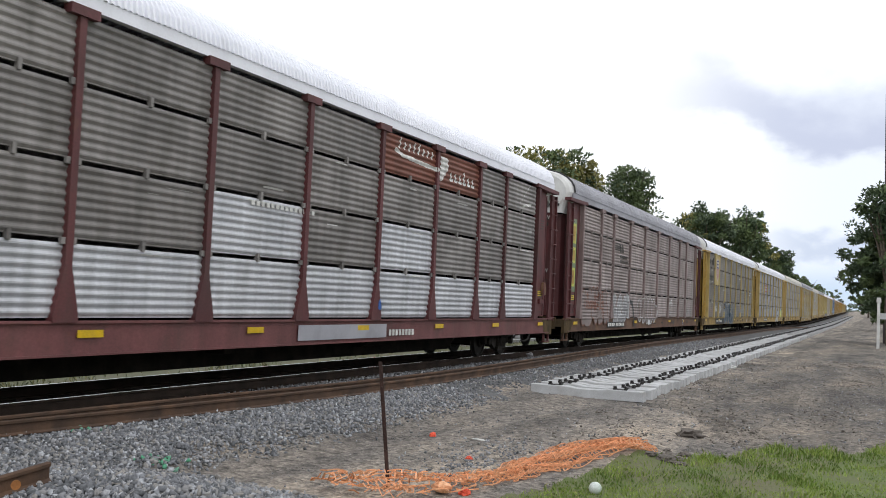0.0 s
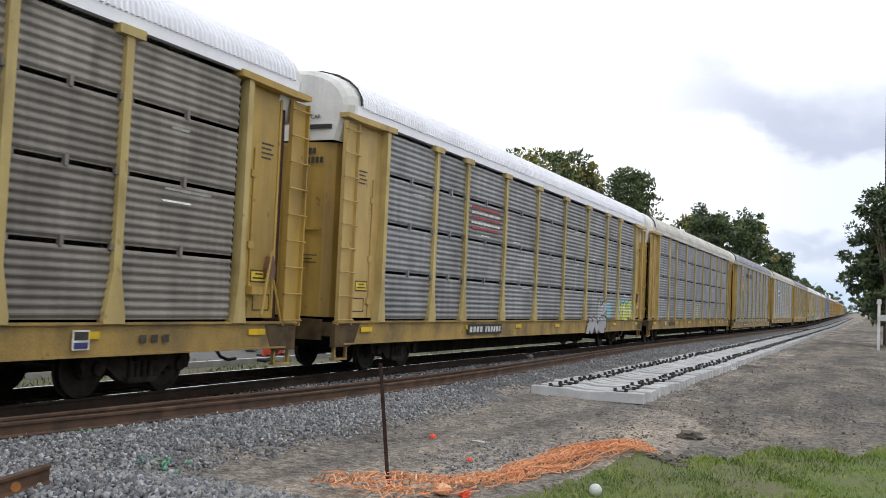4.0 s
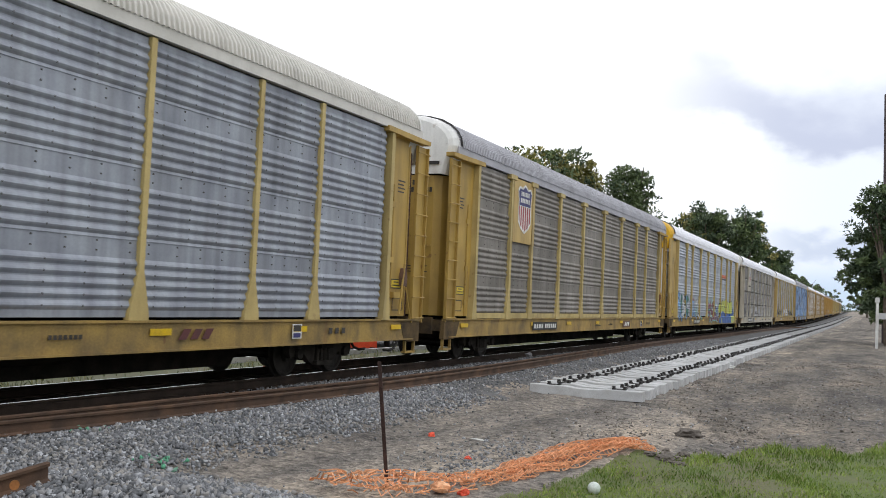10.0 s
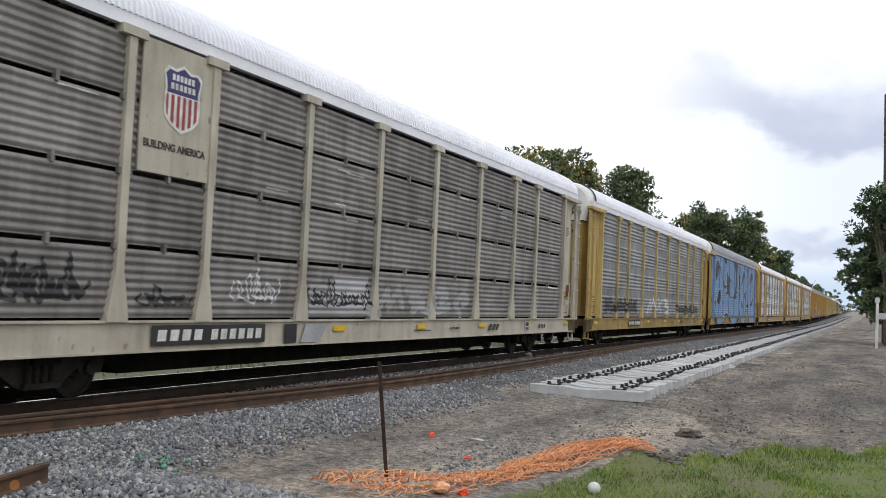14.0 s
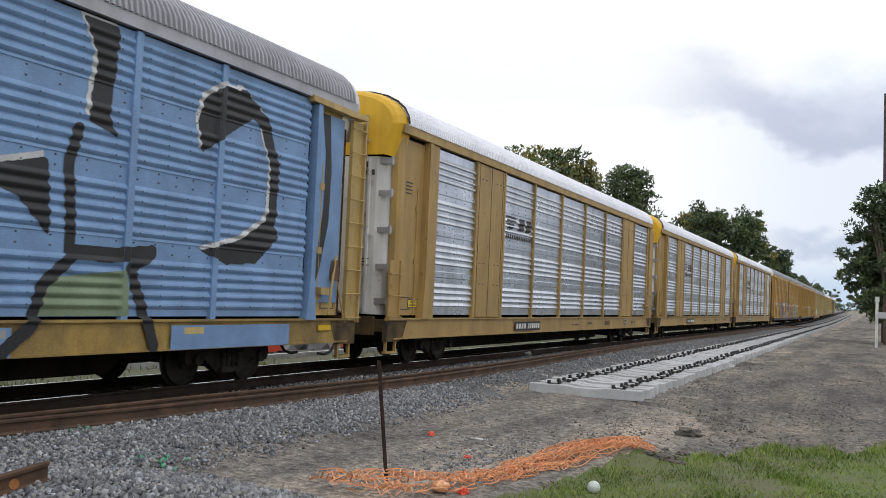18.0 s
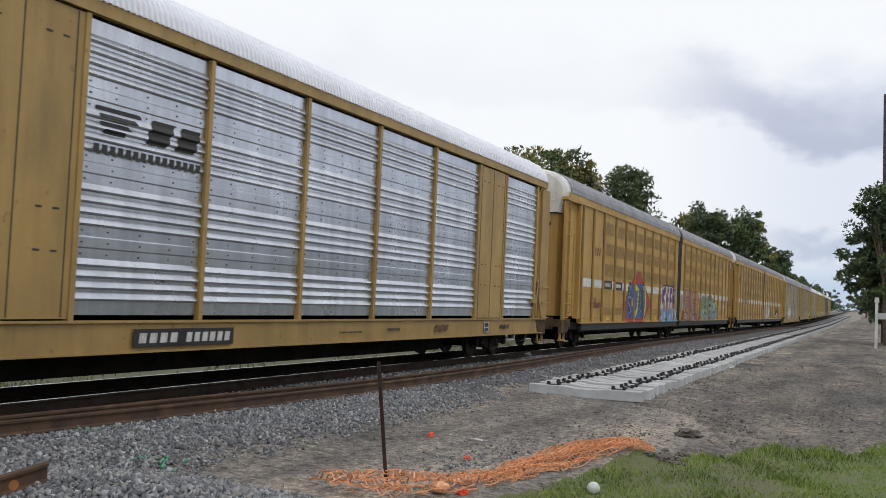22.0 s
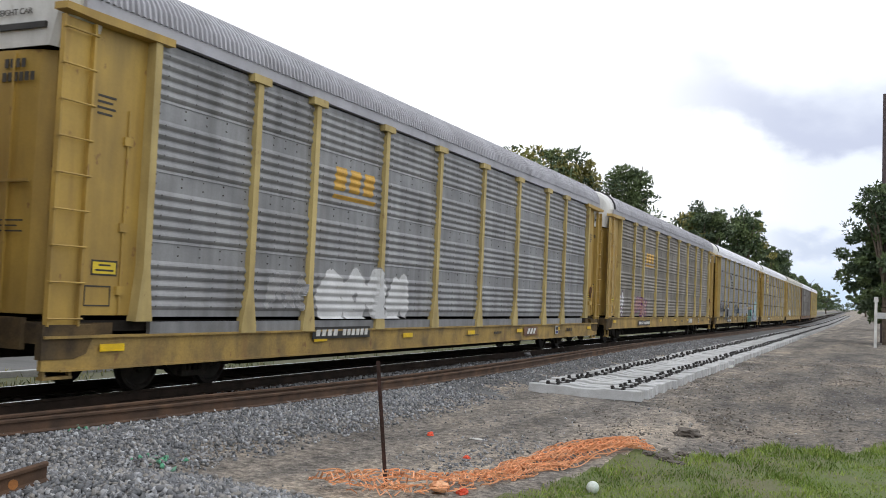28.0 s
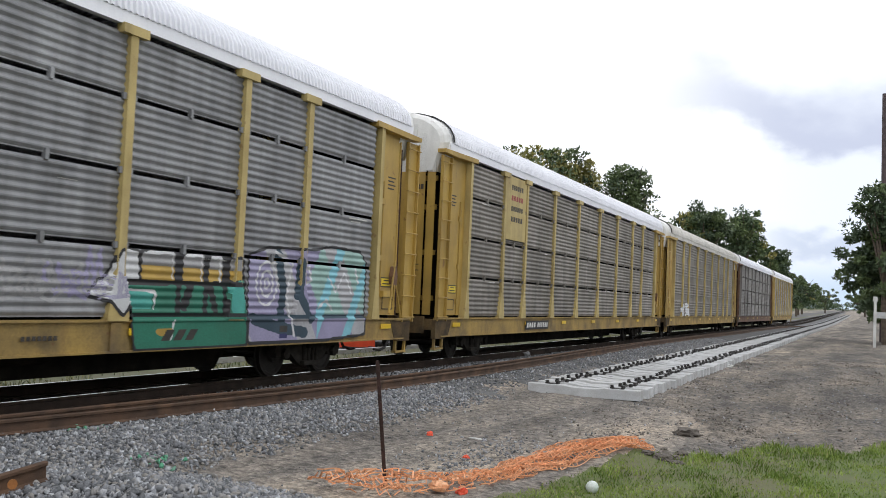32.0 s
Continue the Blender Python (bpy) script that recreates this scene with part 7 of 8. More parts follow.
def hand_brake(index):
    """The brake housing and its chain at the trailing end."""
    car = CARS[index]
    half = TWIN_HALF if index in (15, 16) else HALF
    y = half - 0.85
    part("brake_housing", Shape().prism([(y - 0.10, 1.82), (y + 0.10, 1.82), (y + 0.12, 2.02), (y + 0.04, 2.22), (y - 0.05, 2.20), (y - 0.11, 2.0)], 1.42, 1.52).mesh("brake_housing", brown_sill), car, "rusty brake housing")
    part("brake_lever", Shape().rod((1.5, y, 2.3), (1.56, y - 0.3, 1.2), 0.025, 6).rod((1.5, y + 0.1, 1.8), (1.52, y + 0.35, 1.1), 0.02, 6).box(1.44, 1.58, y - 0.62, y - 0.32, 1.55, 1.68).mesh("brake_lever", CARS_END[index]), car)


def sill_details(index, u, z=0.87, board=None, logo=white_mark):
    """A lettered patch as slanting bars, a small framed label, jacking holes and a pale data box."""
    if board:
        plate(index, "sill_patch", u - 0.62, u + 0.62, z - 0.13, z + 0.13, board, "dark patch with slanting bars", 1.533, 0.004)
    bars(index, "sill_mark", u - 0.40, u + 0.40, z - 0.08, z + 0.08, 3, logo, 1.538, "", 0.12)
    plate(index, "label_plate", 21.15, 21.45, z - 0.13, z + 0.13, white_mark, "small framed label", 1.533, 0.003)
    plate(index, "label_plate", 21.18, 21.42, z + 0.0, z + 0.11, stencil, "", 1.537, 0.003)
    plate(index, "label_plate", 21.18, 21.42, z - 0.11, z - 0.03, navy, "", 1.537, 0.003)
    for i in range(3):
        plate(index, "jacking_hole", 22.4 + i * 0.24, 22.53 + i * 0.24, z - 0.06, z + 0.05, stencil, "", 1.533, 0.003)
    bars(index, "sill_mark", 15.6, 16.2, z - 0.03, z + 0.03, 7, stencil, 1.533)
    bars(index, "sill_mark", 13.6, 14.5, z - 0.05, z - 0.02, 9, stencil, 1.533)


SIDES, CARS_END = {}, {}


def note_sides():
    for i in range(len(CARS)):
        k = SPECS[i]
        SIDES[i] = dict(kind=k["kind"], rows=ROWS if k["kind"] == "fine" else [1.16, 5.10] if k.get("short") else [1.13, 5.12], posts=k["bays"][1:-1], post_w=k.get("post_w", 0.15), flare=k.get("flare", 0.40), post_x=k.get("proud", 1.565))
        CARS_END[i] = k["end"]
        if i in (15, 16):
            SIDES[i]["posts"] = [DATUM[i] - TWIN_HALF + u for u in TWIN_POSTS] + [DATUM[i] + TWIN_HALF - u for u in TWIN_POSTS]
            SIDES[i].update(post_w=0.08, flare=0, post_x=1.575)


note_sides()


def decorate():
    for i in range(len(CARS)):
        end_marks(i, stencil)
        hand_brake(i)
    for i, u, z, board, logo in ((1, 18.5, 0.87, None, stencil), (2, 18.5, 0.87, None, stencil), (5, 17.7, 0.67, brown_sill, white_mark), (6, 18.45, 0.89, None, maroon), (7, 18.55, 0.85, brown_sill, white_mark),
                                 (9, 18.5, 0.87, None, stencil), (10, 18.5, 0.87, None, stencil), (12, 18.35, 0.88, None, brown_sill), (13, 18.35, 0.88, None, brown_sill), (14, 18.35, 0.88, None, brown_sill),
                                 (17, 18.7, 0.70, brown_sill, white_mark), (18, 18.55, 0.88, roof_dark, white_mark), (19, 18.5, 0.87, None, stencil)):
        sill_details(i, u, z, board, logo)
    # white strokes on the ribs below the slots, painted for daylight through them
    q = random.Random(44)
    for i in (0, 1, 2, 3, 4, 9, 19, 20):
        marks = []
        for _ in range(34):
            u, z = q.uniform(2.0, 24.0), q.choice((2.05, 2.9, 3.05, 3.32, 3.95, 4.08)) + q.uniform(-0.03, 0.03)
            if min(abs(u - b) for b in BAYS) > 0.8:
                marks.append(stroke([(u, z), (u + q.uniform(0.25, 0.8), z)], 0.012))
        spray(i, [(white_mark, either(*marks))], (1.9, 24.4, 1.95, 4.2), "scuff", "painted streaks for daylight through the slots", 0.03)
    W = "white"
    # maroon car: sign with a pale swoosh
    lines = [(white_mark, either(stroke([(15.1, 4.74), (15.4, 4.66), (17.2, 4.58)], 0.045), inside([(17.40, 4.36), (17.56, 4.36), (17.9, 4.70), (17.85, 4.94), (17.46, 4.94)])))]
    lines.append((white_mark, either(*[stroke([(15.28 + i * 0.235, 4.80), (15.33 + i * 0.235, 4.93 + (0.06 if i in (0, 3, 4) else 0))], 0.035) for i in range(8)], *[stroke([(18.05 + i * 0.27, 4.44), (18.07 + i * 0.27, 4.60 + (0.1 if i in (3,) else 0))], 0.04) for i in range(6)],
                         *[stroke([(18.1 + i * 0.27, 4.44), (18.2 + i * 0.27, 4.46)], 0.03) for i in range(6)])))
    spray(0, lines, (14.9, 19.9, 4.3, 5.05), "sign_mark", "white swoosh and marks on a brown sign")
    bars(0, "sill_mark", 15.1, 16.35, 0.75, 0.88, 8, white_mark, 1.533)
    plate(0, "sill_patch", 11.6, 15.0, 0.72, 1.0, roof_grey, "pale grey repaint patch", 1.531, 0.004)
    spray(0, [("blue", oval(14.6, 1.40, 0.09, 0.12))], (14.3, 14.9, 1.2, 1.6), "paint_spot", "blue paint spot")
    bars(0, "sheet_mark", 10.0, 12.0, 3.0, 3.08, 14, white_mark, 1.512)
    # brown-grey car
    def ns_mark(i, u, z, mat, flat=True):
        for k in range(4):
            plate(i, "emblem", u + 0.04 * k, u + 0.85, z + 0.30 - k * 0.08, z + 0.34 - k * 0.08, mat, "dark emblem bars", 1.514)
        bars(i, "emblem", u + 0.9, u + 1.6, z, z + 0.32, 2, mat, 1.514, "", -0.12)
        bars(i, "emblem", u + 0.95, u + 2.2, z - 0.22, z - 0.10, 7, mat, 1.514)
        bars(i, "emblem", u + 0.95, u + 2.3, z - 0.42, z - 0.30, 8, mat, 1.514)
    ns_mark(1, 6.3, 3.72, stencil)
    plate(1, "pocket_paint", 0.72, 1.30, 2.0, 4.5, paint["sage"], "faded green paint patch", 1.432, 0.004)
    for a, b in ((2.18, 2.82), (2.98, 3.52), (3.66, 4.34)):
        plate(1, "pocket_paint", 0.78, 1.22, a, b, paint["lime"], "yellow sprayed frame", 1.437, 0.003)
        plate(1, "pocket_paint", 0.86, 1.14, a + 0.09, b - 0.09, paint["gold"], "", 1.441, 0.003)
    for z in (4.42, 2.62):
        hatch = Shape()
        for i in range(8):
            a = 0.36 + 0.07 * i
            hatch.prism([(a, z), (a + 0.028, z), (a + 0.058, z + 0.11), (a + 0.03, z + 0.11)], 0.072 - HALF, 0.078 - HALF, "y")
        tagged(part("door_hatch", hatch.mesh("door_hatch", white_mark), CARS[1], "white hatched strip"), kind="stuff")
    # white hatch painted for the sky showing through small holes
    spray(0, [(white_mark, either(*[stroke([(23.28 + 0.075 * i, 4.33 + 0.010 * i), (23.37 + 0.075 * i, 4.42 + 0.010 * i)], 0.018) for i in range(10)], *[stroke([(23.1 + 0.062 * i, 4.46 + 0.046 * i), (23.14 + 0.062 * i, 4.47 + 0.046 * i)], 0.014) for i in range(13)], *[stroke([(23.75 + 0.08 * i, 3.66), (23.80 + 0.08 * i, 3.72)], 0.014) for i in range(6)]))], (23.0, 24.3, 3.6, 5.08), "scuff", "painted hatch for sky showing through the ribs", 0.02)
    spray(1, piece([13, 10, 7, 5, 9], 1.9, 5.6, 1.02, 2.05, 0.17, 0.05, "dust", "brown", 3) + [("dust", oval(2.7, 1.2, 0.6, 0.4))] + scrawl(2.4, 5.0, 1.2, 2.2, 0.02, "brown", 4), (1.7, 5.8, 0.7, 2.35))
    spray(1, piece([9, 13, 12], 6.2, 8.8, 0.85, 1.95, 0.13, 0.035, "pale", W, 5) + [("black", stroke([(9.0, 1.85), (9.7, 1.7), (10.0, 1.2), (9.9, 0.8)], 0.09))], (6.0, 10.3, 0.7, 2.15))
    bubbles = []
    for u, a, b in ((11.0, 0.42, 0.50), (11.75, 0.45, 0.58), (12.45, 0.40, 0.62), (13.2, 0.50, 0.62), (13.95, 0.45, 0.55)):
        bubbles += [(W, oval(u, 1.42, a, b)), ("dust", oval(u, 1.42, a - 0.035, b - 0.035)), ("brown", stroke([(u + 0.1, 1.5), (u + 0.12, 1.2)], 0.02))]
    spray(1, bubbles + [(W, either(stroke([(14.55, 2.0), (14.65, 1.5), (14.5, 1.2)], 0.04), oval(12.9, 0.90, 0.25, 0.12)))], (10.4, 14.8, 0.68, 2.15), step=0.024)
    spray(1, [(W, either(stroke([(17.3, 1.6), (18.3, 2.0), (18.45, 1.75)], 0.03), *[stroke([(17.55 + 0.3 * k, 1.25), (17.6 + 0.3 * k, 1.85), (17.8 + 0.3 * k, 1.8)], 0.03) for k in range(3)]))], (17.1, 18.8, 1.15, 2.1))
    spray(1, [("pale", letters([9, 12, 10], 22.0, 24.0, 1.2, 1.6, 0.03, 4))], (17, 24.2, 1.0, 2.0))
    number_board(1, 5.5, 8.2, 0.84, 0.11)
    # dusty car with a yellow board
    sign_board(2, 4.33, 6.05, 3.18, yellow_post)
    shield(2, 5.22, 4.15, 1.12, 1.50)
    lettering(2, "we will", 2.0, 4.40, 0.62, stencil, bold=0.02)
    lettering(2, "deliver", 2.0, 3.42, 0.62, stencil, bold=0.02)
    spray(2, piece([7, 11, 12, 9, 13, 1], 8.8, 13.3, 0.72, 1.98, 0.15, 0.05, "slate", "pale", 12), (8.5, 13.6, 0.64, 2.15))
    spray(2, scrawl(4.55, 5.7, 1.35, 2.0, 0.022, W, 3) + scrawl(6.3, 7.6, 1.25, 2.0, 0.022, W, 8) + [("rosy", letters([10, 13, 9], 2.6, 3.9, 1.2, 1.7, 0.03, 2))] + scrawl(17.0, 19.6, 1.3, 2.0, 0.02, "pale", 5), (2.4, 20, 1.1, 2.15))
    plate(2, "sill_patch", 5.1, 8.7, 0.66, 1.03, black_paint, "black patch on the sill", 1.531, 0.004)
    bars(2, "board_mark", 5.4, 6.2, 0.78, 0.92, 4, white_mark, 1.537)
    bars(2, "board_mark", 6.7, 7.7, 0.78, 0.92, 6, white_mark, 1.537)
    # blue-grey car with bright letters
    spray(3, piece([3], 18.9, 20.2, 0.95, 1.72, 0.18, 0.05, "silver", "black", 3) + piece([12, 10], 17.4, 20.4, 0.66, 1.1, 0.16, 0.04, "silver", "black", 4) + [("cyan", rect(20.3, 20.9, 1.15, 1.75))], (16.9, 21.2, 0.6, 1.95))
    spray(3, [("cyan", rect(22.25, 24.45, 1.13, 1.9))] + piece([11, 5, 12, 9], 22.35, 24.4, 1.12, 1.78, 0.11, 0.045, "lime", "black", 8) + [(W, oval(23.05, 1.45, 0.14, 0.25)), (W, oval(24.1, 1.42, 0.10, 0.22))], (22.1, 24.5, 1.05, 1.95))
    for k in range(5):
        plate(3, "sign_board", 6.5, 8.5, 3.45 + k * 0.13, 3.51 + k * 0.13, white_mark if k % 2 else red_paint, "pale sign with red bars", 1.512)
    number_board(3, 6.5, 8.9)
    # ribbed car with slatted doors
    bars(4, "sill_mark", 4.5, 6.15, 0.78, 0.96, 8, stencil, 1.534, "black painted marks", 0.03)
    spray(4, [("lime", either(oval(13.0, 1.35, 0.28, 0.13), stroke([(12.95, 1.2), (13.0, 1.75)], 0.10)))], (12.5, 13.5, 1.1, 1.9), "paint_spot", "small yellow-green paint mark")
    plate(4, "sill_plate", 3.5, 3.95, 0.80, 1.0, cream, "small cream plate", 1.536)
    plate(4, "sill_plate", 22.6, 23.0, 0.85, 1.02, cream, "small cream plate", 1.536)
    # shield cars
    for i, (a, b, z0, mat, su, sz) in {5: (4.4, 6.1, 3.28, yellow_post, 5.25, 4.25), 7: (4.45, 6.3, 3.28, yellow_pale, 5.35, 4.28)}.items():
        sign_board(i, a, b, z0, mat)
        shield(i, su, sz, 1.22, 1.45)
    lettering(5, "BUILDING", 7.27, 4.36, 0.40, stencil, width=1.66, bold=0.02)
    lettering(5, "AMERICA", 9.33, 4.37, 0.40, stencil, width=1.64, bold=0.02)
    number_board(5, 6.1, 8.7, 0.66, 0.11)
    spray(5, [("pale", letters([13, 9], 6.4, 8.2, 1.15, 1.95, 0.02, 4))], (6.2, 8.4, 1.1, 2.1))
    number_board(7, 6.5, 8.9, 0.86, 0.12)
    for a, b in zip(BAYS, BAYS[1:]):
        plate(7, "lower_lip", a + 0.2, b - 0.2, 1.11, 1.25, yellow_post, "yellow strip under the sheet", 1.51, 0.035)
    plate(6, "sign_board", 6.3, 8.8, 3.50, 4.08, white_mark, "white panel with dark marks", 1.512, 0.004)
    bars(6, "emblem", 7.0, 8.35, 3.60, 3.92, 3, stencil, 1.518, "dark emblem", 0.04)
    plate(6, "emblem", 6.8, 6.86, 3.52, 4.02, stencil, "", 1.518)
    plate(6, "emblem", 8.55, 8.61, 3.52, 4.02, stencil, "", 1.518)
    number_board(6, 6.3, 8.1, 0.9, 0.10)
    # silver car with many colours
    silver_car_letters()
    spray(8, [(orange_paint, inside([(17.5, 3.72), (19.75, 3.72), (19.8, 3.94), (17.55, 3.94)])), (black_paint, inside([(17.3, 3.62), (19.7, 3.60), (19.75, 3.70), (17.45, 3.70)]))], (17.2, 20.0, 3.5, 4.0), "emblem", "orange and black emblem stripe")
    number_board(8, 7.1, 9.0, 0.86, 0.12)
    # cream-posted car
    sign_board(9, 4.5, 6.25, 3.2, cream)
    shield(9, 5.36, 4.35, 0.86, 1.02)
    lettering(9, "BUILDING AMERICA", 4.58, 3.56, 0.155, stencil, 1.545, width=1.36, bold=0.004)
    number_board(9, 5.0, 7.8, 0.88, 0.15)
    spray(9, scrawl(2.2, 3.7, 1.2, 2.0, 0.03, "black", 3) + scrawl(4.75, 5.8, 1.2, 1.7, 0.02, "black", 4) + scrawl(6.9, 8.2, 1.2, 2.1, 0.018, W, 7) + [("pale", rect(9.2, 11.5, 1.15, 1.75)), ("silver", rect(10.0, 11.4, 1.3, 1.95))] + scrawl(9.2, 11.5, 1.2, 1.9, 0.02, "black", 9) + [("pale", letters([12, 9, 13, 10], 11.8, 17.0, 1.25, 1.8, 0.10, 3))], (2.0, 17.2, 1.1, 2.2))
    spray(9, [("black", rect(8.4, 8.8, 0.70, 1.04)), ("silver", inside([(8.9, 0.68), (9.5, 0.68), (9.9, 1.04), (9.1, 1.04)]))], (8.2, 10.2, 0.66, 1.05))
    # grey car with scrawls
    spray(10, scrawl(2.5, 8.0, 1.2, 2.0, 0.03, "black", 12) + [(W, letters([12, 11, 9], 10.0, 15.4, 1.2, 2.0, 0.07, 5))] + scrawl(17.0, 23.5, 1.2, 1.9, 0.03, "black", 14), (2.2, 24, 1.1, 2.2))
    number_board(10, 6.4, 8.6)
    # the blue car's black shapes
    blue_shapes()
    # silver cars with tan plates
    for i in (12, 13, 14):
        z = 3.55
        for k in range(4):
            spray(i, [(black_paint, inside([(7.0 + 0.05 * k, z + 0.36 - 0.1 * k), (7.9 - 0.1 * k, z + 0.36 - 0.1 * k), (7.85 - 0.1 * k, z + 0.42 - 0.1 * k), (7.0 + 0.05 * k, z + 0.42 - 0.1 * k)]))], (6.9, 8.1, z, z + 0.5), "emblem", "black emblem bars", 0.02)
        spray(i, [(black_paint, either(inside([(8.0, z + 0.06), (8.44, z + 0.06), (8.6, z + 0.42), (8.12, z + 0.42)]), inside([(8.62, z + 0.06), (9.06, z + 0.06), (9.2, z + 0.42), (8.76, z + 0.42)])))], (7.9, 9.3, z - 0.05, z + 0.55), "emblem", "black emblem", 0.02)
        bars(i, "emblem", 6.95, 9.2, z - 0.22, z - 0.10, 15, black_paint, 1.512)
        number_board(i, 7.9, 10.2, 0.85, 0.13)
    # articulated cars
    for i in (15, 16):
        spray(i, [("brown", either(*[inside([(a + 0.30 * j, b), (a + 0.14 + 0.30 * j, b), (a + 0.24 + 0.30 * j, b + 0.32), (a + 0.06 + 0.30 * j, b + 0.32)]) for a, b in [(2.72, 3.78) if i == 16 else (3.95, 3.39)] for j in range(3)]))], (2.4, 5.2, 3.2, 4.3), "emblem", "brown painted emblem")
        for a, b in ((5.35, 6.65), (7.0, 8.35)):
            plate(i, "number_board", a, b, 2.21, 2.53, black_paint, "black board with white marks", 1.508)
            bars(i, "board_mark", a + 0.25, b - 0.25, 2.30, 2.44, 5, white_mark, 1.516)
        refl = [5.9, 9.4, 14.9, 24.0, 30.2, 37.0]
        for u in refl:
            plate(i, "reflector", u, u + 0.42, 1.02, 1.12, reflector_mat, "yellow reflector strip", 1.504)
    ochre_car_letters()
    spray(15, scrawl(3.9, 4.95, 1.35, 1.95, 0.03, "brown", 4), (3.7, 5.1, 1.2, 2.1))
    dark = letters([4, 8, 4, 0], 22.6, 27.2, 1.05, 2.45, 0.17, 6)
    spray(15, [("pale", rect(21.5, 23.0, 1.5, 2.3)), ("gold", oval(21.75, 1.8, 0.2, 0.5)), ("brown", either(grown(dark, 0.09), inside([(21.6, 0.92), (22.1, 1.5), (22.9, 1.2), (24.0, 1.35), (25.2, 1.1), (26.4, 1.35), (27.2, 1.2), (28.0, 0.92)]))), ("rosy", dark), ("gold", lambda U, Z: dark(U, Z) & (Z > 1.9) & (np.sin(U * 6) > 0.2)), ("black", lambda U, Z: grown(dark, 0.03)(U, Z) & ~dark(U, Z))], (21.3, 28.2, 0.9, 2.65))
    spray(15, [("pale", rect(28.3, 31.4, 1.9, 2.35))] + piece([12, 10, 13, 9, 8], 28.3, 32.2, 0.95, 2.35, 0.12, 0.06, "sage", "slate", 8, "mint"), (28.1, 32.6, 0.9, 2.6))
    green = either(inside([(31.0, 1.15), (31.05, 1.6), (31.4, 1.85), (31.72, 2.14), (31.86, 2.06), (31.8, 1.5), (31.35, 1.2)]), inside([(31.78, 1.12), (31.9, 1.6), (32.05, 2.1), (32.42, 2.18), (32.50, 1.6), (32.55, 1.15), (32.2, 1.2), (32.25, 1.6), (32.1, 1.6), (32.08, 1.2)]))
    spray(15, [("cyan", inside([(32.4, 1.55), (32.7, 2.0), (33.05, 2.02), (33.19, 0.92), (32.55, 0.92)])), ("brown", grown(green, 0.16)), ("black", grown(green, 0.10)), ("purple", rect(31.2, 32.6, 0.92, 1.12)), ("lilac", either(rect(31.5, 31.75, 0.92, 1.1), rect(32.0, 32.3, 0.92, 1.12))), (W, grown(green, 0.03)), ("sage", green), ("lime", lambda U, Z: green(U, Z) & (Z > 1.55)), ("red", either(oval(32.95, 1.42, 0.07, 0.08), oval(32.85, 1.02, 0.08, 0.09)))], (30.7, 33.25, 0.9, 2.45))
    spray(15, piece([7, 11], 33.26, 33.72, 1.66, 2.03, 0.055, 0.04, "cyan", "black", 5) + piece([2, 9, 1, 6], 33.25, 34.42, 1.17, 1.62, 0.05, 0.04, "cyan", "black", 6), (33.05, 34.6, 0.95, 2.25))
    spray(15, scrawl(36.75, 37.8, 1.55, 2.05, 0.022, W, 12), (36.6, 38.0, 1.4, 2.2))
    spray(16, [("pale", rect(22.5, 26.5, 1.0, 1.9))] + piece([13, 9, 12], 22.6, 26.4, 1.05, 2.1, 0.2, 0.05, W, "sky", 5), (22.0, 27.0, 0.9, 2.4))
    spray(16, [("black", either(inside([(32.8, 0.98), (32.9, 1.9), (33.4, 1.75), (34.4, 2.1), (34.6, 1.75), (35.4, 1.55), (34.5, 1.35), (34.4, 0.98)]), letters([9, 10, 13], 33.3, 34.3, 2.3, 2.5, 0.02, 3))), (W, either(oval(33.1, 1.1, 0.12, 0.25), stroke([(33.5, 1.9), (33.3, 1.0)], 0.05), inside([(34.1, 1.0), (33.9, 1.5), (34.5, 1.5), (34.3, 1.0)]), oval(35.5, 1.8, 0.15, 0.08))), ("sky", rect(34.15, 34.35, 1.05, 1.4))] + scrawl(33.2, 34.3, 2.0, 2.15, 0.02, "black", 3), (32.5, 35.8, 0.9, 2.6))
    spray(16, [(stencil, rect(38.4, 38.9, 1.4, 1.65))], (38.2, 39.1, 1.3, 1.8), "door_mark", "small dark panel mark")
    # grey cars with gold emblems
    for i, u, z in ((17, 6.85, 3.55), (18, 6.75, 3.52)):
        spray(i, [(gold_paint, either(*[inside([(u + 0.02 + 0.57 * j, z + 0.03), (u + 0.44 + 0.57 * j, z + 0.03), (u + 0.52 + 0.57 * j, z + 0.48), (u + 0.10 + 0.57 * j, z + 0.48)]) for j in range(3)], rect(u, u + 1.7, z - 0.14, z - 0.05)))], (u - 0.2, u + 1.9, z - 0.2, z + 0.65), "emblem", "gold painted emblem", 0.02)
        number_board(i, 5.4 if i == 18 else 6.3, 7.8 if i == 18 else 8.5, 0.84, 0.11)
    spray(17, piece([13, 5, 10, 12], 6.5, 10.2, 1.15, 1.95, 0.2, 0.03, "white", "pale", 3) + piece([12, 9, 10], 4.8, 6.1, 1.35, 1.9, 0.05, 0.02, "pale", "silver", 4), (4.6, 10.6, 1.1, 2.2))
    spray(18, piece([13, 10], 1.9, 2.75, 1.2, 2.1, 0.08, 0.04, W, "purple", 3) + piece([12, 9, 11], 4.7, 7.2, 1.2, 1.9, 0.09, 0.05, "rosy", "purple", 6), (1.85, 7.5, 1.12, 2.25))
    # layered graffiti car
    ns_mark(19, 6.3, 3.72, stencil)
    number_board(19, 5.8, 7.75, 0.83, 0.12)
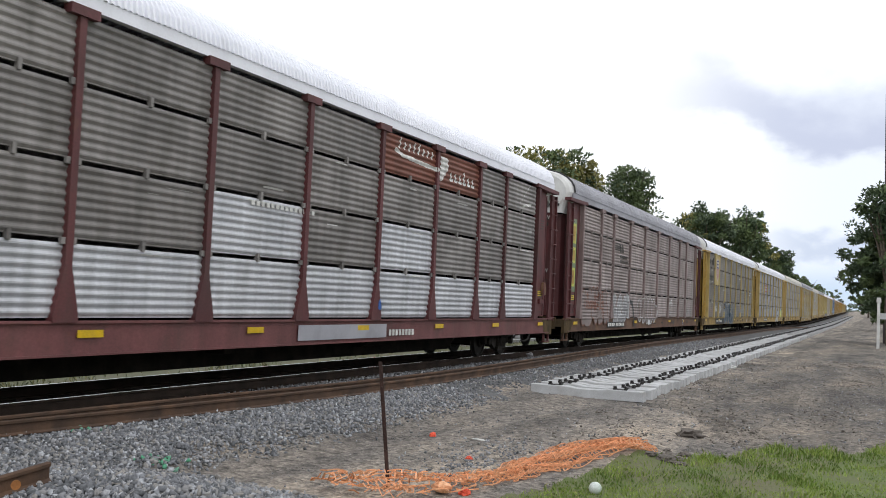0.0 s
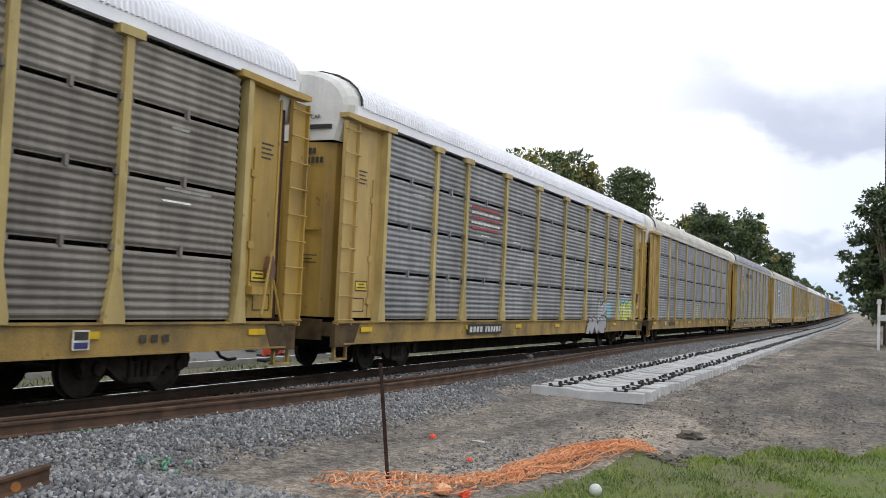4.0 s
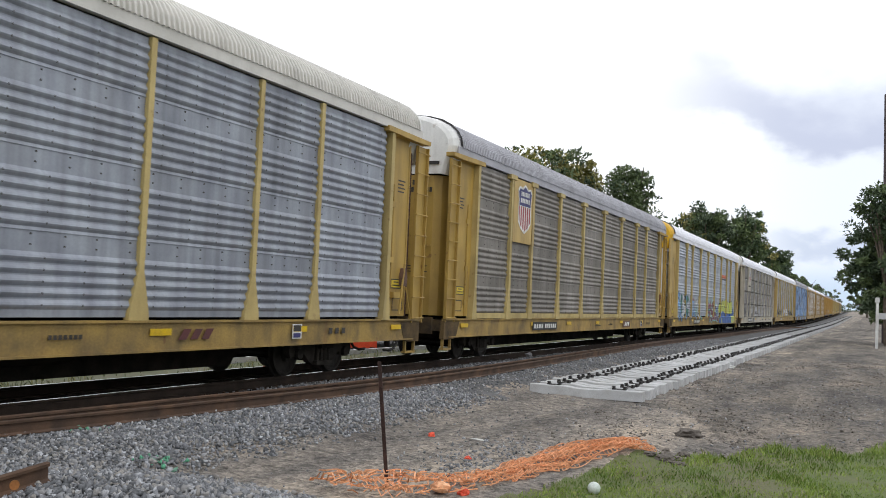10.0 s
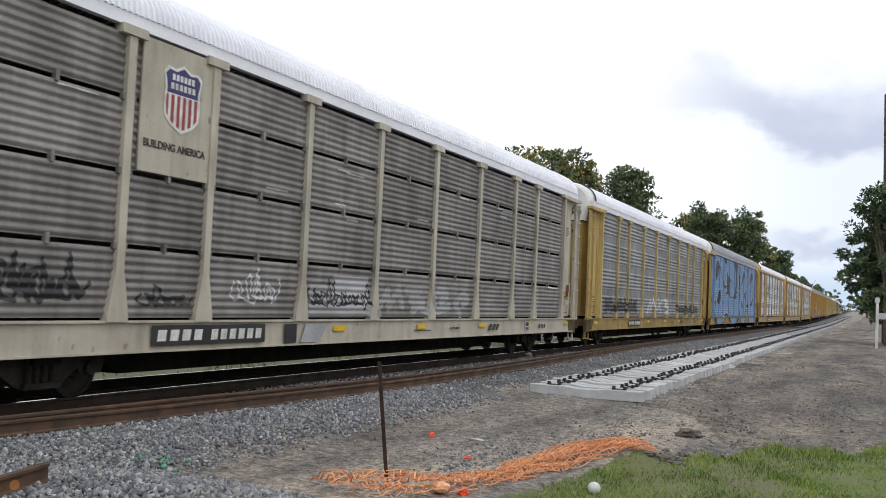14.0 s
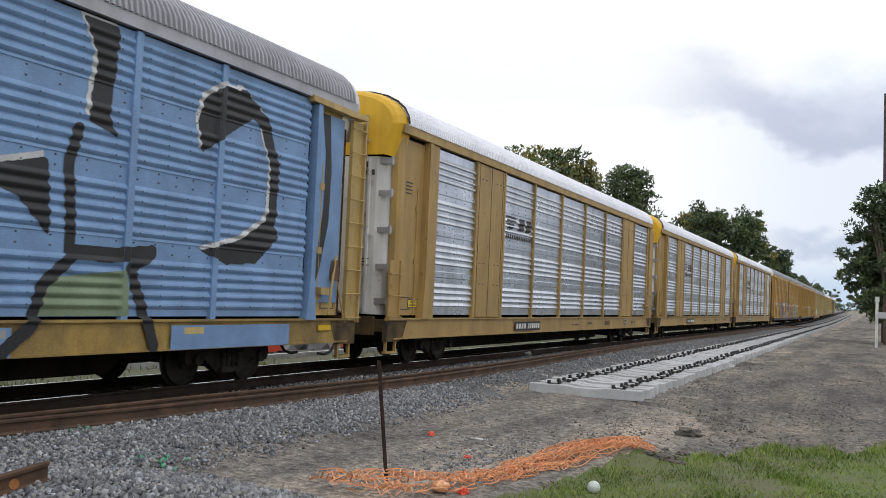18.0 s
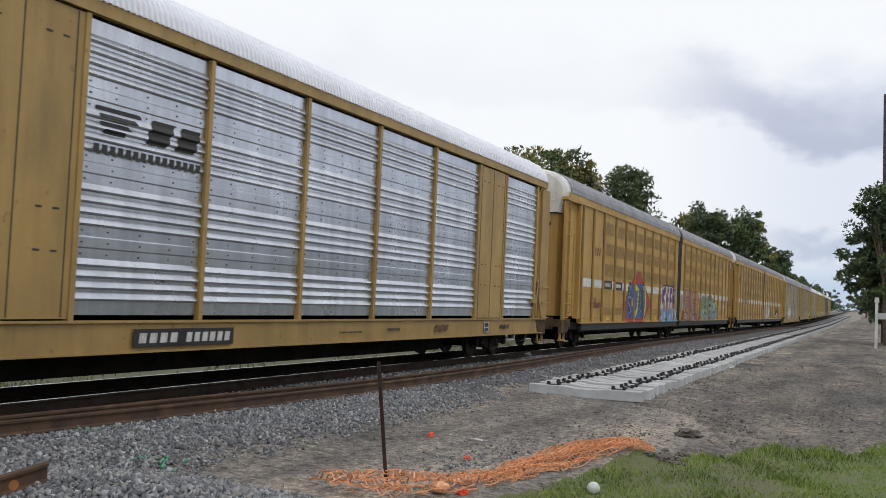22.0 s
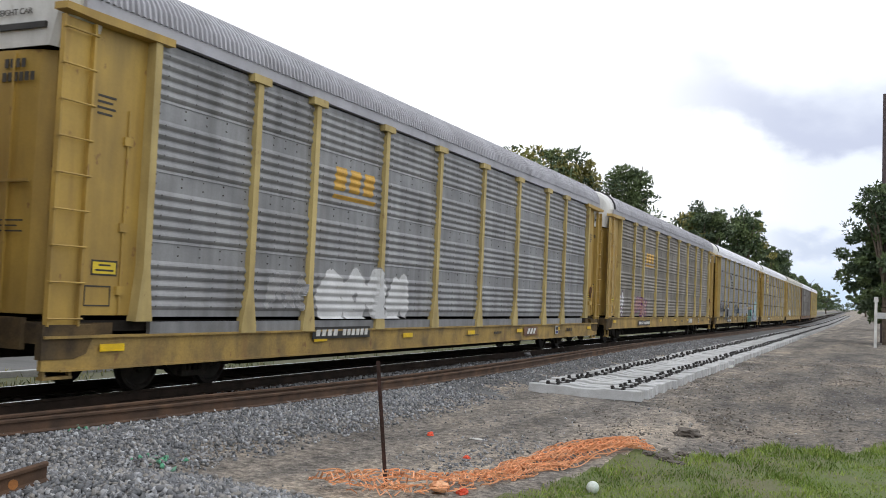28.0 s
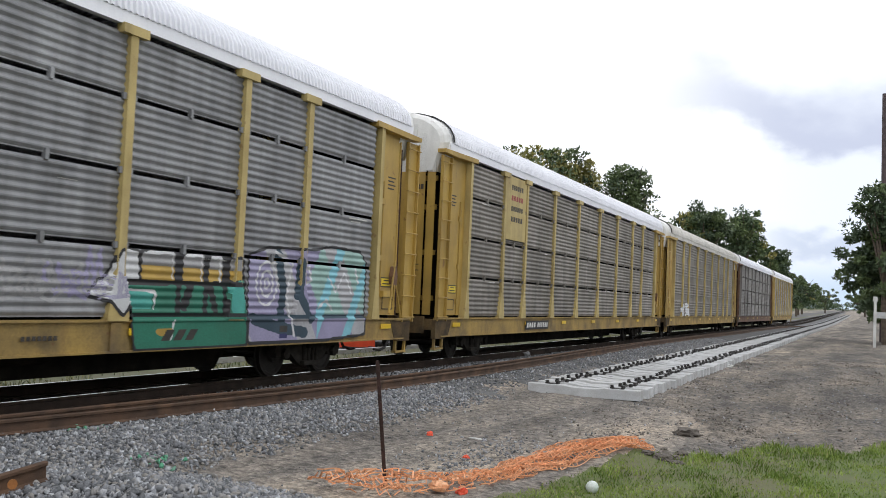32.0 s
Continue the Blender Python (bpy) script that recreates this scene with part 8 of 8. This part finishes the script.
    spray(19, scrawl(2.1, 4.15, 1.3, 2.0, 0.028, "black", 5) + scrawl(2.1, 4.1, 1.25, 2.05, 0.02, "black", 25) + piece([13, 11, 12, 10], 4.4, 7.0, 0.98, 1.98, 0.12, 0.03, "black", "pale", 8) + [(W, stroke([(6.0, 1.8), (6.15, 1.2), (5.9, 0.95)], 0.06))], (1.9, 7.3, 0.7, 2.2))
    spray(19, [("black", letters([11, 9, 12], 9.2, 12.1, 1.25, 2.0, 0.09, 4))] + scrawl(9.1, 12.2, 1.2, 2.05, 0.025, "slate", 15) + scrawl(13.0, 17.0, 1.3, 2.0, 0.02, "pale", 17), (9.0, 17.3, 1.1, 2.2))
    layered_letters()
    spray(19, scrawl(16.0, 17.4, 1.2, 2.1, 0.03, "lilac", 9) + scrawl(14.0, 16.2, 1.2, 1.9, 0.025, "pale", 19), (13.8, 17.5, 1.12, 2.2))
    # yellow board car
    sign_board(20, 4.35, 6.05, 3.3, yellow_post)
    for k in range(4):
        bars(20, "emblem", 4.75, 5.75, 4.72 - k * 0.30, 4.86 - k * 0.30, 6 - k % 2, stencil if k != 1 else red_paint, 1.542)
    spray(21, [(W, letters([13, 9], 4.0, 6.4, 1.15, 1.8, 0.12, 3))], (3.7, 6.8, 1.12, 2.0))
    number_board(20, 6.4, 8.6)


def silver_car_letters():
    """Rounded letters, a plum word in teal outline and a lime word over blue."""
    head = inside([(1.94, 1.98), (2.02, 2.22), (2.2, 2.39), (2.54, 2.44), (2.79, 2.35), (2.84, 2.11), (2.64, 1.98), (2.11, 1.91)])
    r = either(head, stroke([(2.3, 1.96), (2.27, 1.64), (2.33, 1.33), (2.49, 1.06)], 0.15), stroke([(2.47, 1.89), (2.91, 1.73), (3.06, 1.33), (3.23, 1.04)], 0.15))
    i = stroke([(3.41, 2.18), (3.24, 1.84), (3.38, 1.45)], 0.14)
    q = stroke([(4.07, 2.18), (3.90, 2.18), (3.76, 1.91), (4.05, 1.77), (4.15, 1.52), (4.06, 1.28), (3.84, 1.22), (3.77, 1.40)], 0.115)
    e = inside([(4.46, 2.24), (5.36, 2.25), (5.45, 2.08), (4.91, 1.87), (4.82, 1.60), (5.42, 1.5), (5.48, 1.27), (5.21, 1.17), (4.66, 1.14), (4.52, 1.6)])
    bar = stroke([(4.33, 2.26), (4.42, 1.71), (4.41, 1.17), (4.55, 1.05)], 0.075)
    body = either(r, i, q, e, bar)
    spray(8, [("slate", grown(body, 0.045)), ("green", either(i, e)), ("white", q), ("azure", either(r, bar, oval(4.85, 1.27, 0.22, 0.1))), ("slate", oval(2.45, 2.12, 0.10, 0.06)), ("red", stroke([(3.32, 1.75), (3.38, 1.5)], 0.02))], (1.85, 5.6, 0.85, 2.55))
    ghost = either(stroke([(5.54, 2.05), (5.82, 1.88), (6.05, 2.02)], 0.05), inside([(5.75, 1.75), (6.1, 2.1), (6.2, 2.05), (6.15, 1.3), (6.2, 1.05), (5.85, 1.0), (5.75, 1.3)]), stroke([(5.85, 1.0), (5.85, 0.75)], 0.03), stroke([(6.12, 1.0), (6.15, 0.72)], 0.03))
    spray(8, [("slate", grown(ghost, 0.03)), ("silver", ghost), ("slate", stroke([(5.82, 1.72), (6.0, 1.6), (5.95, 1.3)], 0.015))], (5.4, 6.4, 0.65, 2.2), "paint_blob", "pale painted blob")
    small = either(stroke([(6.85, 2.0), (7.25, 1.96), (7.05, 1.59), (6.92, 1.2), (7.40, 1.49), (7.85, 1.01)], 0.075), stroke([(7.9, 1.28), (7.95, 1.83), (8.21, 2.08), (8.50, 2.03), (8.42, 1.62), (8.94, 1.05)], 0.07))
    spray(8, [("teal", either(oval(8.0, 1.5, 0.25, 0.35), stroke([(9.11, 1.75), (9.4, 1.29), (9.67, 1.05)], 0.12))), ("slate", grown(small, 0.05)), ("azure", small), ("white", lambda U, Z: small(U, Z) & (U > 7.87)), ("red", stroke([(6.79, 2.2), (7.2, 2.06)], 0.03))], (6.6, 9.9, 0.85, 2.35))
    one = [inside([(12.37, 1.82), (12.77, 2.24), (12.86, 1.95), (13.18, 1.93), (13.31, 1.74), (13.22, 1.45), (12.93, 1.35), (13.78, 0.95), (13.77, 0.82), (13.33, 0.83), (13.28, 1.08), (12.88, 1.27), (13.08, 1.06), (13.06, 0.89), (12.65, 0.87), (12.82, 1.17), (12.72, 1.41), (12.1, 1.2)]),
           inside([(13.25, 2.13), (13.55, 2.37), (13.62, 1.97), (13.84, 1.26), (13.59, 1.17), (13.53, 1.46), (13.3, 1.51), (13.2, 1.31), (13.03, 1.27), (13.34, 1.81)]),
           inside([(13.8, 1.91), (14.57, 2.23), (14.42, 1.71), (14.03, 1.58), (14.7, 1.36), (14.73, 0.93), (13.78, 0.95), (13.86, 1.17), (14.4, 1.17), (13.75, 1.28), (13.8, 1.69)]),
           inside([(14.69, 1.48), (14.87, 2.25), (15.07, 1.69), (15.36, 1.84), (15.68, 1.86), (15.61, 1.63), (15.21, 1.53), (15.86, 1.3), (16.23, 0.91), (16.17, 0.82), (15.68, 0.87), (15.13, 1.41), (15.29, 0.96), (14.79, 0.93)])]
    word = either(*one)
    hole = inside([(12.54, 1.62), (12.89, 1.62), (13.06, 1.55), (12.86, 1.46), (12.56, 1.49)])
    spray(8, [("blue", lambda U, Z: (U > 15.6) & (Z > 1.0) & (Z < 1.75) & (np.sin(U * 31) * np.sin(Z * 17) > -0.2) & (U < 16.4)), ("teal", grown(word, 0.085)), ("white", grown(word, 0.03)), ("plum", word), ("teal", either(hole, inside([(13.42, 1.72), (13.55, 1.75), (13.56, 1.58), (13.4, 1.6)]), inside([(14.0, 1.72), (14.35, 1.76), (14.1, 1.65)])))], (11.9, 16.5, 0.64, 2.55))
    lime = inside([(16.55, 1.7), (16.88, 1.98), (17.28, 2.19), (17.84, 2.27), (18.15, 2.05), (18.63, 2.27), (19.39, 2.2), (20.21, 2.31), (21.36, 2.09), (22.34, 2.31), (23.01, 2.28), (23.33, 1.92), (23.25, 1.36), (21.43, 1.34), (19.47, 1.38), (18.7, 1.52), (17.52, 1.36), (16.75, 1.39)])
    blue = inside([(16.63, 0.72), (17.22, 1.17), (18.01, 1.41), (18.7, 1.52), (20.31, 1.28), (21.43, 1.34), (22.69, 1.42), (23.63, 1.81), (24.18, 1.37), (22.9, 0.69), (19.54, 0.68)])
    low = either(inside([(22.5, 0.72), (22.58, 1.17), (24.35, 1.17), (24.4, 0.78), (23.32, 0.66)]), inside([(17.79, 1.07), (18.08, 1.02), (18.24, 0.70), (17.87, 0.70)]))
    lines = [[(17.3, 2.08), (17.76, 2.25), (18.12, 2.09), (18.23, 1.76), (18.0, 1.51)], [(18.32, 1.76), (18.46, 2.21), (18.72, 2.26)], [(19.12, 2.04), (19.43, 1.8), (20.05, 1.76)], [(20.12, 2.14), (20.54, 2.27), (21.12, 2.13), (21.39, 1.74)],
             [(21.72, 2.16), (22.33, 2.35), (23.02, 2.22), (23.2, 1.79)], [(19.07, 1.53), (19.59, 1.17), (19.88, 1.38)], [(20.48, 1.72), (20.62, 1.39), (21.2, 1.28)], [(16.59, 0.79), (17.06, 1.21), (17.33, 1.68)], [(16.58, 1.7), (16.88, 1.97), (17.3, 2.01)],
             [(17.57, 1.69), (17.67, 1.83), (17.97, 1.83)], [(22.11, 2.0), (22.77, 2.0)], [(16.6, 1.68), (16.78, 1.3)]]
    glints = either(stroke([(16.9, 0.95), (17.5, 1.3), (18.1, 1.38)], 0.02), stroke([(18.9, 1.35), (19.5, 1.0), (19.5, 0.8)], 0.02), stroke([(20.9, 1.2), (21.2, 0.9), (21.9, 1.2)], 0.02), stroke([(22.7, 0.8), (23.4, 0.95), (24.2, 0.85)], 0.02))
    spray(8, [("blue", blue), ("lime", either(lime, low)), ("sage", either(oval(19.2, 1.75, 0.12, 0.22), oval(21.5, 1.8, 0.12, 0.3), oval(18.25, 1.9, 0.06, 0.2))), ("black", either(*[stroke(p, 0.035) for p in lines])), ("sky", glints)], (16.4, 24.45, 0.64, 2.45))


def ochre_car_letters():
    """A red diamond with figures, and a purple word on white over pale blue."""
    red = inside([(8.51, 1.6), (9.14, 1.99), (10.07, 2.62), (10.58, 2.86), (11.51, 3.11), (12.18, 2.68), (13.9, 1.75), (13.21, 1.38), (12.36, 0.92), (9.24, 0.92)])
    blue = inside([(9.22, 1.99), (10.25, 2.5), (12.19, 2.6), (12.9, 2.17), (13.1, 1.61), (12.33, 1.1), (9.22, 1.11)])
    eight = either(oval(9.68, 2.2, 0.34, 0.42), oval(9.85, 1.5, 0.40, 0.42))
    ess = stroke([(10.60, 2.28), (10.99, 2.42), (11.36, 2.2), (11.25, 1.78), (11.20, 1.45), (10.85, 1.22), (10.63, 1.36)], 0.13)
    nought = stroke([(12.31, 2.40), (12.62, 2.33), (12.85, 1.83), (12.70, 1.30), (12.42, 1.20)], 0.12)
    spray(15, [("brown", grown(red, 0.05)), ("red", red), ("blue", blue), ("slate", either(eight, oval(11.85, 1.85, 0.35, 0.6))), ("pale", either(stroke([(9.45, 2.45), (9.9, 2.4), (9.5, 1.95), (9.95, 1.95)], 0.03), stroke([(9.5, 1.75), (10.1, 1.4), (9.6, 1.25)], 0.03), stroke([(11.6, 2.3), (11.9, 1.9), (11.65, 1.5), (12.0, 1.3)], 0.025))),
               ("black", either(grown(ess, 0.05), grown(nought, 0.05))), ("lime", either(ess, nought)), ("black", either(*[stroke([(11.0 + 0.05 * k, 2.5 - 0.22 * k), (11.5, 2.4 - 0.22 * k)], 0.02) for k in range(6)])), ("gold", oval(10.2, 1.75, 0.16, 0.2)),
               ("brown", either(*[stroke([(a, 1.5), (a, b)], 0.018) for a, b in ((13.62, 1.18), (13.45, 1.1), (8.7, 1.1))]))], (8.3, 14.1, 0.9, 3.25))
    ground = inside([(16.15, 1.64), (16.31, 1.98), (16.64, 2.61), (17.55, 2.64), (19.14, 2.62), (19.3, 2.45), (20.09, 2.44), (19.86, 1.76), (20.42, 0.91), (16.08, 0.91), (16.31, 1.31)])
    word = either(stroke([(17.20, 2.46), (16.72, 2.25), (16.62, 1.96), (17.02, 1.78), (17.10, 1.52), (16.60, 1.30)], 0.19), stroke([(18.05, 2.46), (17.75, 2.44), (17.60, 1.45), (17.98, 1.42)], 0.165), stroke([(17.7, 1.98), (18.0, 1.98)], 0.13),
                  stroke([(18.85, 2.46), (18.55, 2.44), (18.40, 1.45), (18.82, 1.42)], 0.165), stroke([(18.5, 1.98), (18.82, 1.98)], 0.13), stroke([(19.25, 2.50), (19.12, 1.35)], 0.15), stroke([(19.85, 2.30), (19.25, 1.95), (19.75, 1.35)], 0.14))
    shadow = either(grown(ground, 0.10), oval(15.95, 2.0, 0.22, 0.3), oval(15.8, 1.5, 0.22, 0.25), oval(15.85, 1.1, 0.25, 0.2), oval(19.6, 2.75, 0.2, 0.2))
    spray(15, [("brown", shadow), ("black", grown(ground, 0.06)), ("white", ground), ("purple", word), ("rosy", lambda U, Z: word(U, Z) & (Z < 1.85 + 0.05 * np.sin(U * 9))), ("sky", lambda U, Z: ground(U, Z) & (Z < 1.45 + 0.12 * np.sin(U * 7.3)) & ~((np.sin(U * 9.0 - Z * 2) > 0.75) & (Z > 1.05))),
               ("black", either(inside([(17.25, 0.91), (17.45, 1.12), (17.65, 0.91)]), inside([(19.3, 1.0), (19.5, 1.35), (19.55, 1.0)]), stroke([(16.95, 1.45), (17.1, 1.62)], 0.04), stroke([(18.2, 1.3), (18.3, 1.7)], 0.04)))], (15.5, 20.5, 0.9, 2.95))


def layered_letters():
    """A pale beaked shape, gold blocks over green, and swirls in lilac and mint."""
    beak = inside([(16.9, 1.44), (17.04, 1.59), (17.24, 1.71), (17.43, 2.03), (17.59, 2.08), (17.80, 2.05), (17.84, 1.66), (17.63, 1.64), (17.63, 1.34), (17.5, 1.18), (17.27, 1.37)])
    gold = either(inside([(17.90, 2.07), (18.58, 2.09), (18.58, 1.66), (17.90, 1.67)]), inside([(18.79, 2.07), (19.25, 2.09), (19.25, 1.67), (18.79, 1.66)]), inside([(19.42, 2.09), (19.72, 2.09), (19.74, 1.70), (19.40, 1.68)]), inside([(19.92, 2.06), (20.25, 2.06), (20.27, 1.74), (19.95, 1.72)]))
    green = inside([(17.62, 1.61), (19.8, 1.66), (20.33, 1.74), (20.42, 0.70), (17.80, 0.70)])
    lines = either(*[stroke([(a, 2.1), (a + 0.02, 1.2)], 0.055) for a in (18.68, 19.32, 19.82)], stroke([(17.6, 1.62), (20.3, 1.66)], 0.035), stroke([(17.66, 1.16), (20.4, 1.16)], 0.03), stroke([(18.95, 1.55), (18.85, 1.3)], 0.09), stroke([(19.45, 1.6), (19.6, 1.25)], 0.07))
    whites = either(*[stroke([(a, 2.05), (b, 2.08), (b, 1.7)], 0.022) for a, b in ((17.95, 18.55), (18.82, 19.22), (19.45, 19.68))], stroke([(17.68, 1.52), (18.2, 1.50), (18.18, 1.25)], 0.022), stroke([(18.6, 1.1), (18.55, 0.8)], 0.02))
    spray(19, [("black", either(grown(beak, 0.05), grown(green, 0.04), grown(gold, 0.07))), ("white", beak), ("green", green), ("teal", either(rect(17.66, 18.14, 1.24, 1.50), inside([(19.9, 1.7), (20.3, 1.72), (20.3, 1.2), (19.95, 1.2)]))), ("gold", gold), ("pale", lambda U, Z: gold(U, Z) & (Z > 1.88)), ("black", lines), ("white", whites), ("gold", oval(18.4, 0.92, 0.2, 0.06))], (16.6, 20.5, 0.66, 2.25), ahead=0.2)
    field = inside([(20.48, 0.72), (20.46, 2.15), (21.01, 2.30), (22.47, 2.34), (23.08, 2.44), (24.2, 2.40), (24.44, 2.2), (24.44, 0.8), (22.8, 0.72)])
    swirl = either(*[stroke([(20.98 + 0.07 * k * math.cos(a), 1.70 + 0.085 * k * math.sin(a)) for a in [j * math.pi / 8 for j in range(17)]], 0.022) for k in (1.0, 2.6, 4.4)])
    bands = either(stroke([(21.3, 2.2), (21.5, 1.6), (21.4, 1.0)], 0.11), stroke([(22.0, 2.1), (21.95, 1.5), (22.4, 1.1)], 0.10), stroke([(20.6, 1.1), (21.3, 0.95), (22.2, 0.85)], 0.10))
    curls = either(stroke([(21.2, 2.25), (21.75, 2.1), (21.6, 1.5), (21.85, 0.8)], 0.028), stroke([(22.1, 1.9), (22.3, 2.05), (22.4, 1.8), (22.15, 1.7)], 0.028), stroke([(22.7, 1.3), (22.95, 1.45), (23.2, 1.25)], 0.028), stroke([(23.0, 1.9), (23.3, 1.6), (23.6, 2.0), (23.9, 1.6)], 0.022), stroke([(24.0, 2.1), (24.15, 1.8)], 0.03))
    spray(19, [("black", grown(field, 0.05)), ("lilac", field), ("mint", lambda U, Z: field(U, Z) & (U > 22.5 + 0.15 * np.sin(Z * 6)) & (Z > 1.15)), ("silver", lambda U, Z: field(U, Z) & (np.sin(U * 3.1 + 2.2 * Z) > 0.55)), ("slate", lambda U, Z: field(U, Z) & (np.abs(Z - 1.14) < 0.035)), ("slate", bands), ("cyan", lambda U, Z: field(U, Z) & (U > 22.6) & (np.sin(U * 5.2 - Z * 3) > 0.7)), ("white", either(swirl, curls))], (20.4, 24.64, 0.64, 2.5), ahead=0.2)


def blue_shapes():
    """Black shapes with pale edges over the blue car."""
    marks = [inside([(2.73, 4.74), (2.43, 4.41), (2.42, 3.82), (2.67, 3.48), (3.06, 3.54), (3.64, 3.91), (4.24, 4.47), (3.56, 4.78), (3.12, 4.86)]),
             inside([(3.3, 2.22), (3.75, 2.61), (4.11, 2.9), (4.65, 2.96), (5.03, 2.72), (5.0, 2.29), (4.33, 1.92), (3.8, 2.05)]),
             inside([(7.68, 4.35), (8.53, 4.02), (9.93, 3.71), (9.21, 3.42), (9.38, 2.92), (9.69, 2.48), (8.67, 2.68), (7.26, 2.73), (7.16, 2.82), (7.78, 2.89)]),
             inside([(6.19, 3.29), (7.59, 3.3), (7.61, 3.1), (6.21, 3.08)]), inside([(5.84, 5.10), (7.71, 5.10), (7.26, 4.73), (6.16, 4.95)]),
             inside([(10.9, 5.10), (13.3, 5.10), (13.1, 4.4), (12.95, 3.75), (13.15, 3.6), (12.95, 3.1), (13.6, 2.98), (12.5, 2.72), (13.25, 2.6), (12.0, 2.35), (11.3, 2.45), (11.4, 2.75), (12.2, 3.15), (12.45, 4.25)]),
             inside([(14.19, 2.95), (14.85, 3.15), (14.66, 2.87), (15.25, 2.56), (14.78, 1.93), (14.46, 2.45)]), inside([(15.69, 2.43), (16.22, 2.29), (16.77, 2.0), (16.72, 1.75), (16.33, 1.78)]),
             inside([(15.37, 3.51), (16.07, 3.99), (16.67, 4.55), (17.08, 4.68), (17.28, 4.33), (16.74, 3.82), (15.98, 3.62)]), inside([(17.19, 2.84), (18.44, 3.15), (18.54, 2.13), (18.01, 2.59)]),
             inside([(18.88, 5.08), (19.55, 5.08), (19.45, 3.81), (19.62, 3.57), (19.06, 3.73), (19.16, 4.58)]),
             either(inside([(21.4, 3.65), (21.29, 4.12), (21.4, 4.5), (21.9, 4.8), (22.45, 4.78), (22.9, 4.55), (22.09, 4.06)]), stroke([(22.38, 4.72), (23.05, 4.36), (23.37, 3.71), (23.38, 2.9), (23.1, 2.4)], 0.13),
                    inside([(21.51, 2.15), (22.5, 2.39), (23.33, 2.84), (23.58, 2.51), (22.98, 2.03), (22.18, 1.97)])),
             stroke([(4.2, 4.45), (5.35, 3.94), (6.1, 3.41), (6.6, 3.28)], 0.06), stroke([(1.72, 2.01), (3.02, 2.08)], 0.12), stroke([(2.85, 2.04), (2.6, 1.76), (2.59, 1.32), (3.06, 0.95), (3.44, 0.66)], 0.12),
             stroke([(5.83, 0.68), (6.48, 1.37), (6.62, 2.8)], 0.06), stroke([(6.35, 0.77), (7.2, 1.25), (8.31, 1.33), (10.07, 0.75)], 0.09), stroke([(7.05, 1.15), (7.1, 2.7)], 0.04), stroke([(6.7, 3.3), (6.75, 5.0)], 0.03),
             stroke([(9.6, 2.5), (11.3, 2.5)], 0.03), stroke([(13.2, 0.72), (14.06, 0.93), (14.92, 1.28), (14.84, 1.68)], 0.09), stroke([(15.0, 1.39), (15.28, 1.1), (15.43, 0.74)], 0.09),
             stroke([(18.9, 3.58), (18.78, 3.12), (18.9, 1.9), (18.46, 1.54), (18.31, 1.04), (17.81, 0.67)], 0.09), stroke([(18.9, 1.99), (19.59, 1.97), (20.44, 2.06), (19.98, 1.81), (20.26, 1.28), (20.51, 0.73)], 0.10),
             stroke([(13.75, 5.08), (13.54, 4.39), (13.33, 3.67)], 0.035), stroke([(14.54, 5.08), (14.46, 4.47), (14.38, 3.73), (14.36, 3.08)], 0.04)]
    def rims(U, Z):
        out = np.zeros(U.shape, bool)
        for m in marks[:18]:
            out |= m(U + 0.075, Z - 0.06)
        return out
    green = either(rect(1.9, 2.5, 1.12, 1.8), inside([(6.0, 1.12), (6.4, 1.5), (6.5, 1.12)]), inside([(14.25, 0.86), (14.98, 1.25), (15.34, 0.8)]), inside([(18.58, 1.63), (19.89, 1.78), (20.04, 1.16), (18.43, 1.16)]))
    spray(11, [("sage", green), ("white", rims)] + [("black", m) for m in marks], (1.9, 24.45, 0.64, 5.11), "painted_shape", "painted shape on blue", 0.03, 0.0, True)
    for poly in ([(0.90, 4.95), (1.12, 4.95), (1.05, 4.17), (1.06, 3.22), (1.2, 2.72), (1.48, 2.3), (1.71, 2.12), (1.71, 1.92), (1.35, 2.1), (0.99, 2.55), (0.85, 2.89), (0.83, 3.76)],
                 [(24.95, 4.95), (25.2, 4.95), (25.33, 3.9), (25.3, 2.9), (25.05, 2.0), (24.76, 1.45), (24.76, 1.75), (24.98, 2.4), (25.1, 3.2), (25.1, 4.2)]):
        part("pocket_stripe", Shape().prism([(u - HALF, z) for u, z in poly], 1.438, 1.443).mesh("pocket_stripe", paint["black"]), CARS[11], "black painted stripe")
    # the blue runs over the sill
    base = [("sky", lambda U, Z: (Z < 1.04) & ((((U > 3.3) & (U < 5.6)) | ((U > 10.2) & (U < 13.0)) | ((U > 15.6) & (U < 18.0)) | ((U > 20.9) & (U < 24.0))) & (Z > 0.66)))]
    spray(11, base, (3.2, 24.2, 0.65, 1.05), "painted_shape", "blue paint on the sill", 0.04, -0.003)
    plate(11, "pocket_paint", 0.66, 1.70, 2.0, 4.95, paint["sky"], "blue paint", 1.432, 0.004)
    plate(11, "pocket_paint", 0.66, 1.70, 1.18, 2.0, paint["sage"], "sage green paint", 1.432, 0.004)
    plate(11, "pocket_paint", 24.7, 25.74, 1.4, 4.95, paint["sky"], "blue paint", 1.432, 0.004)


decorate()


motions()
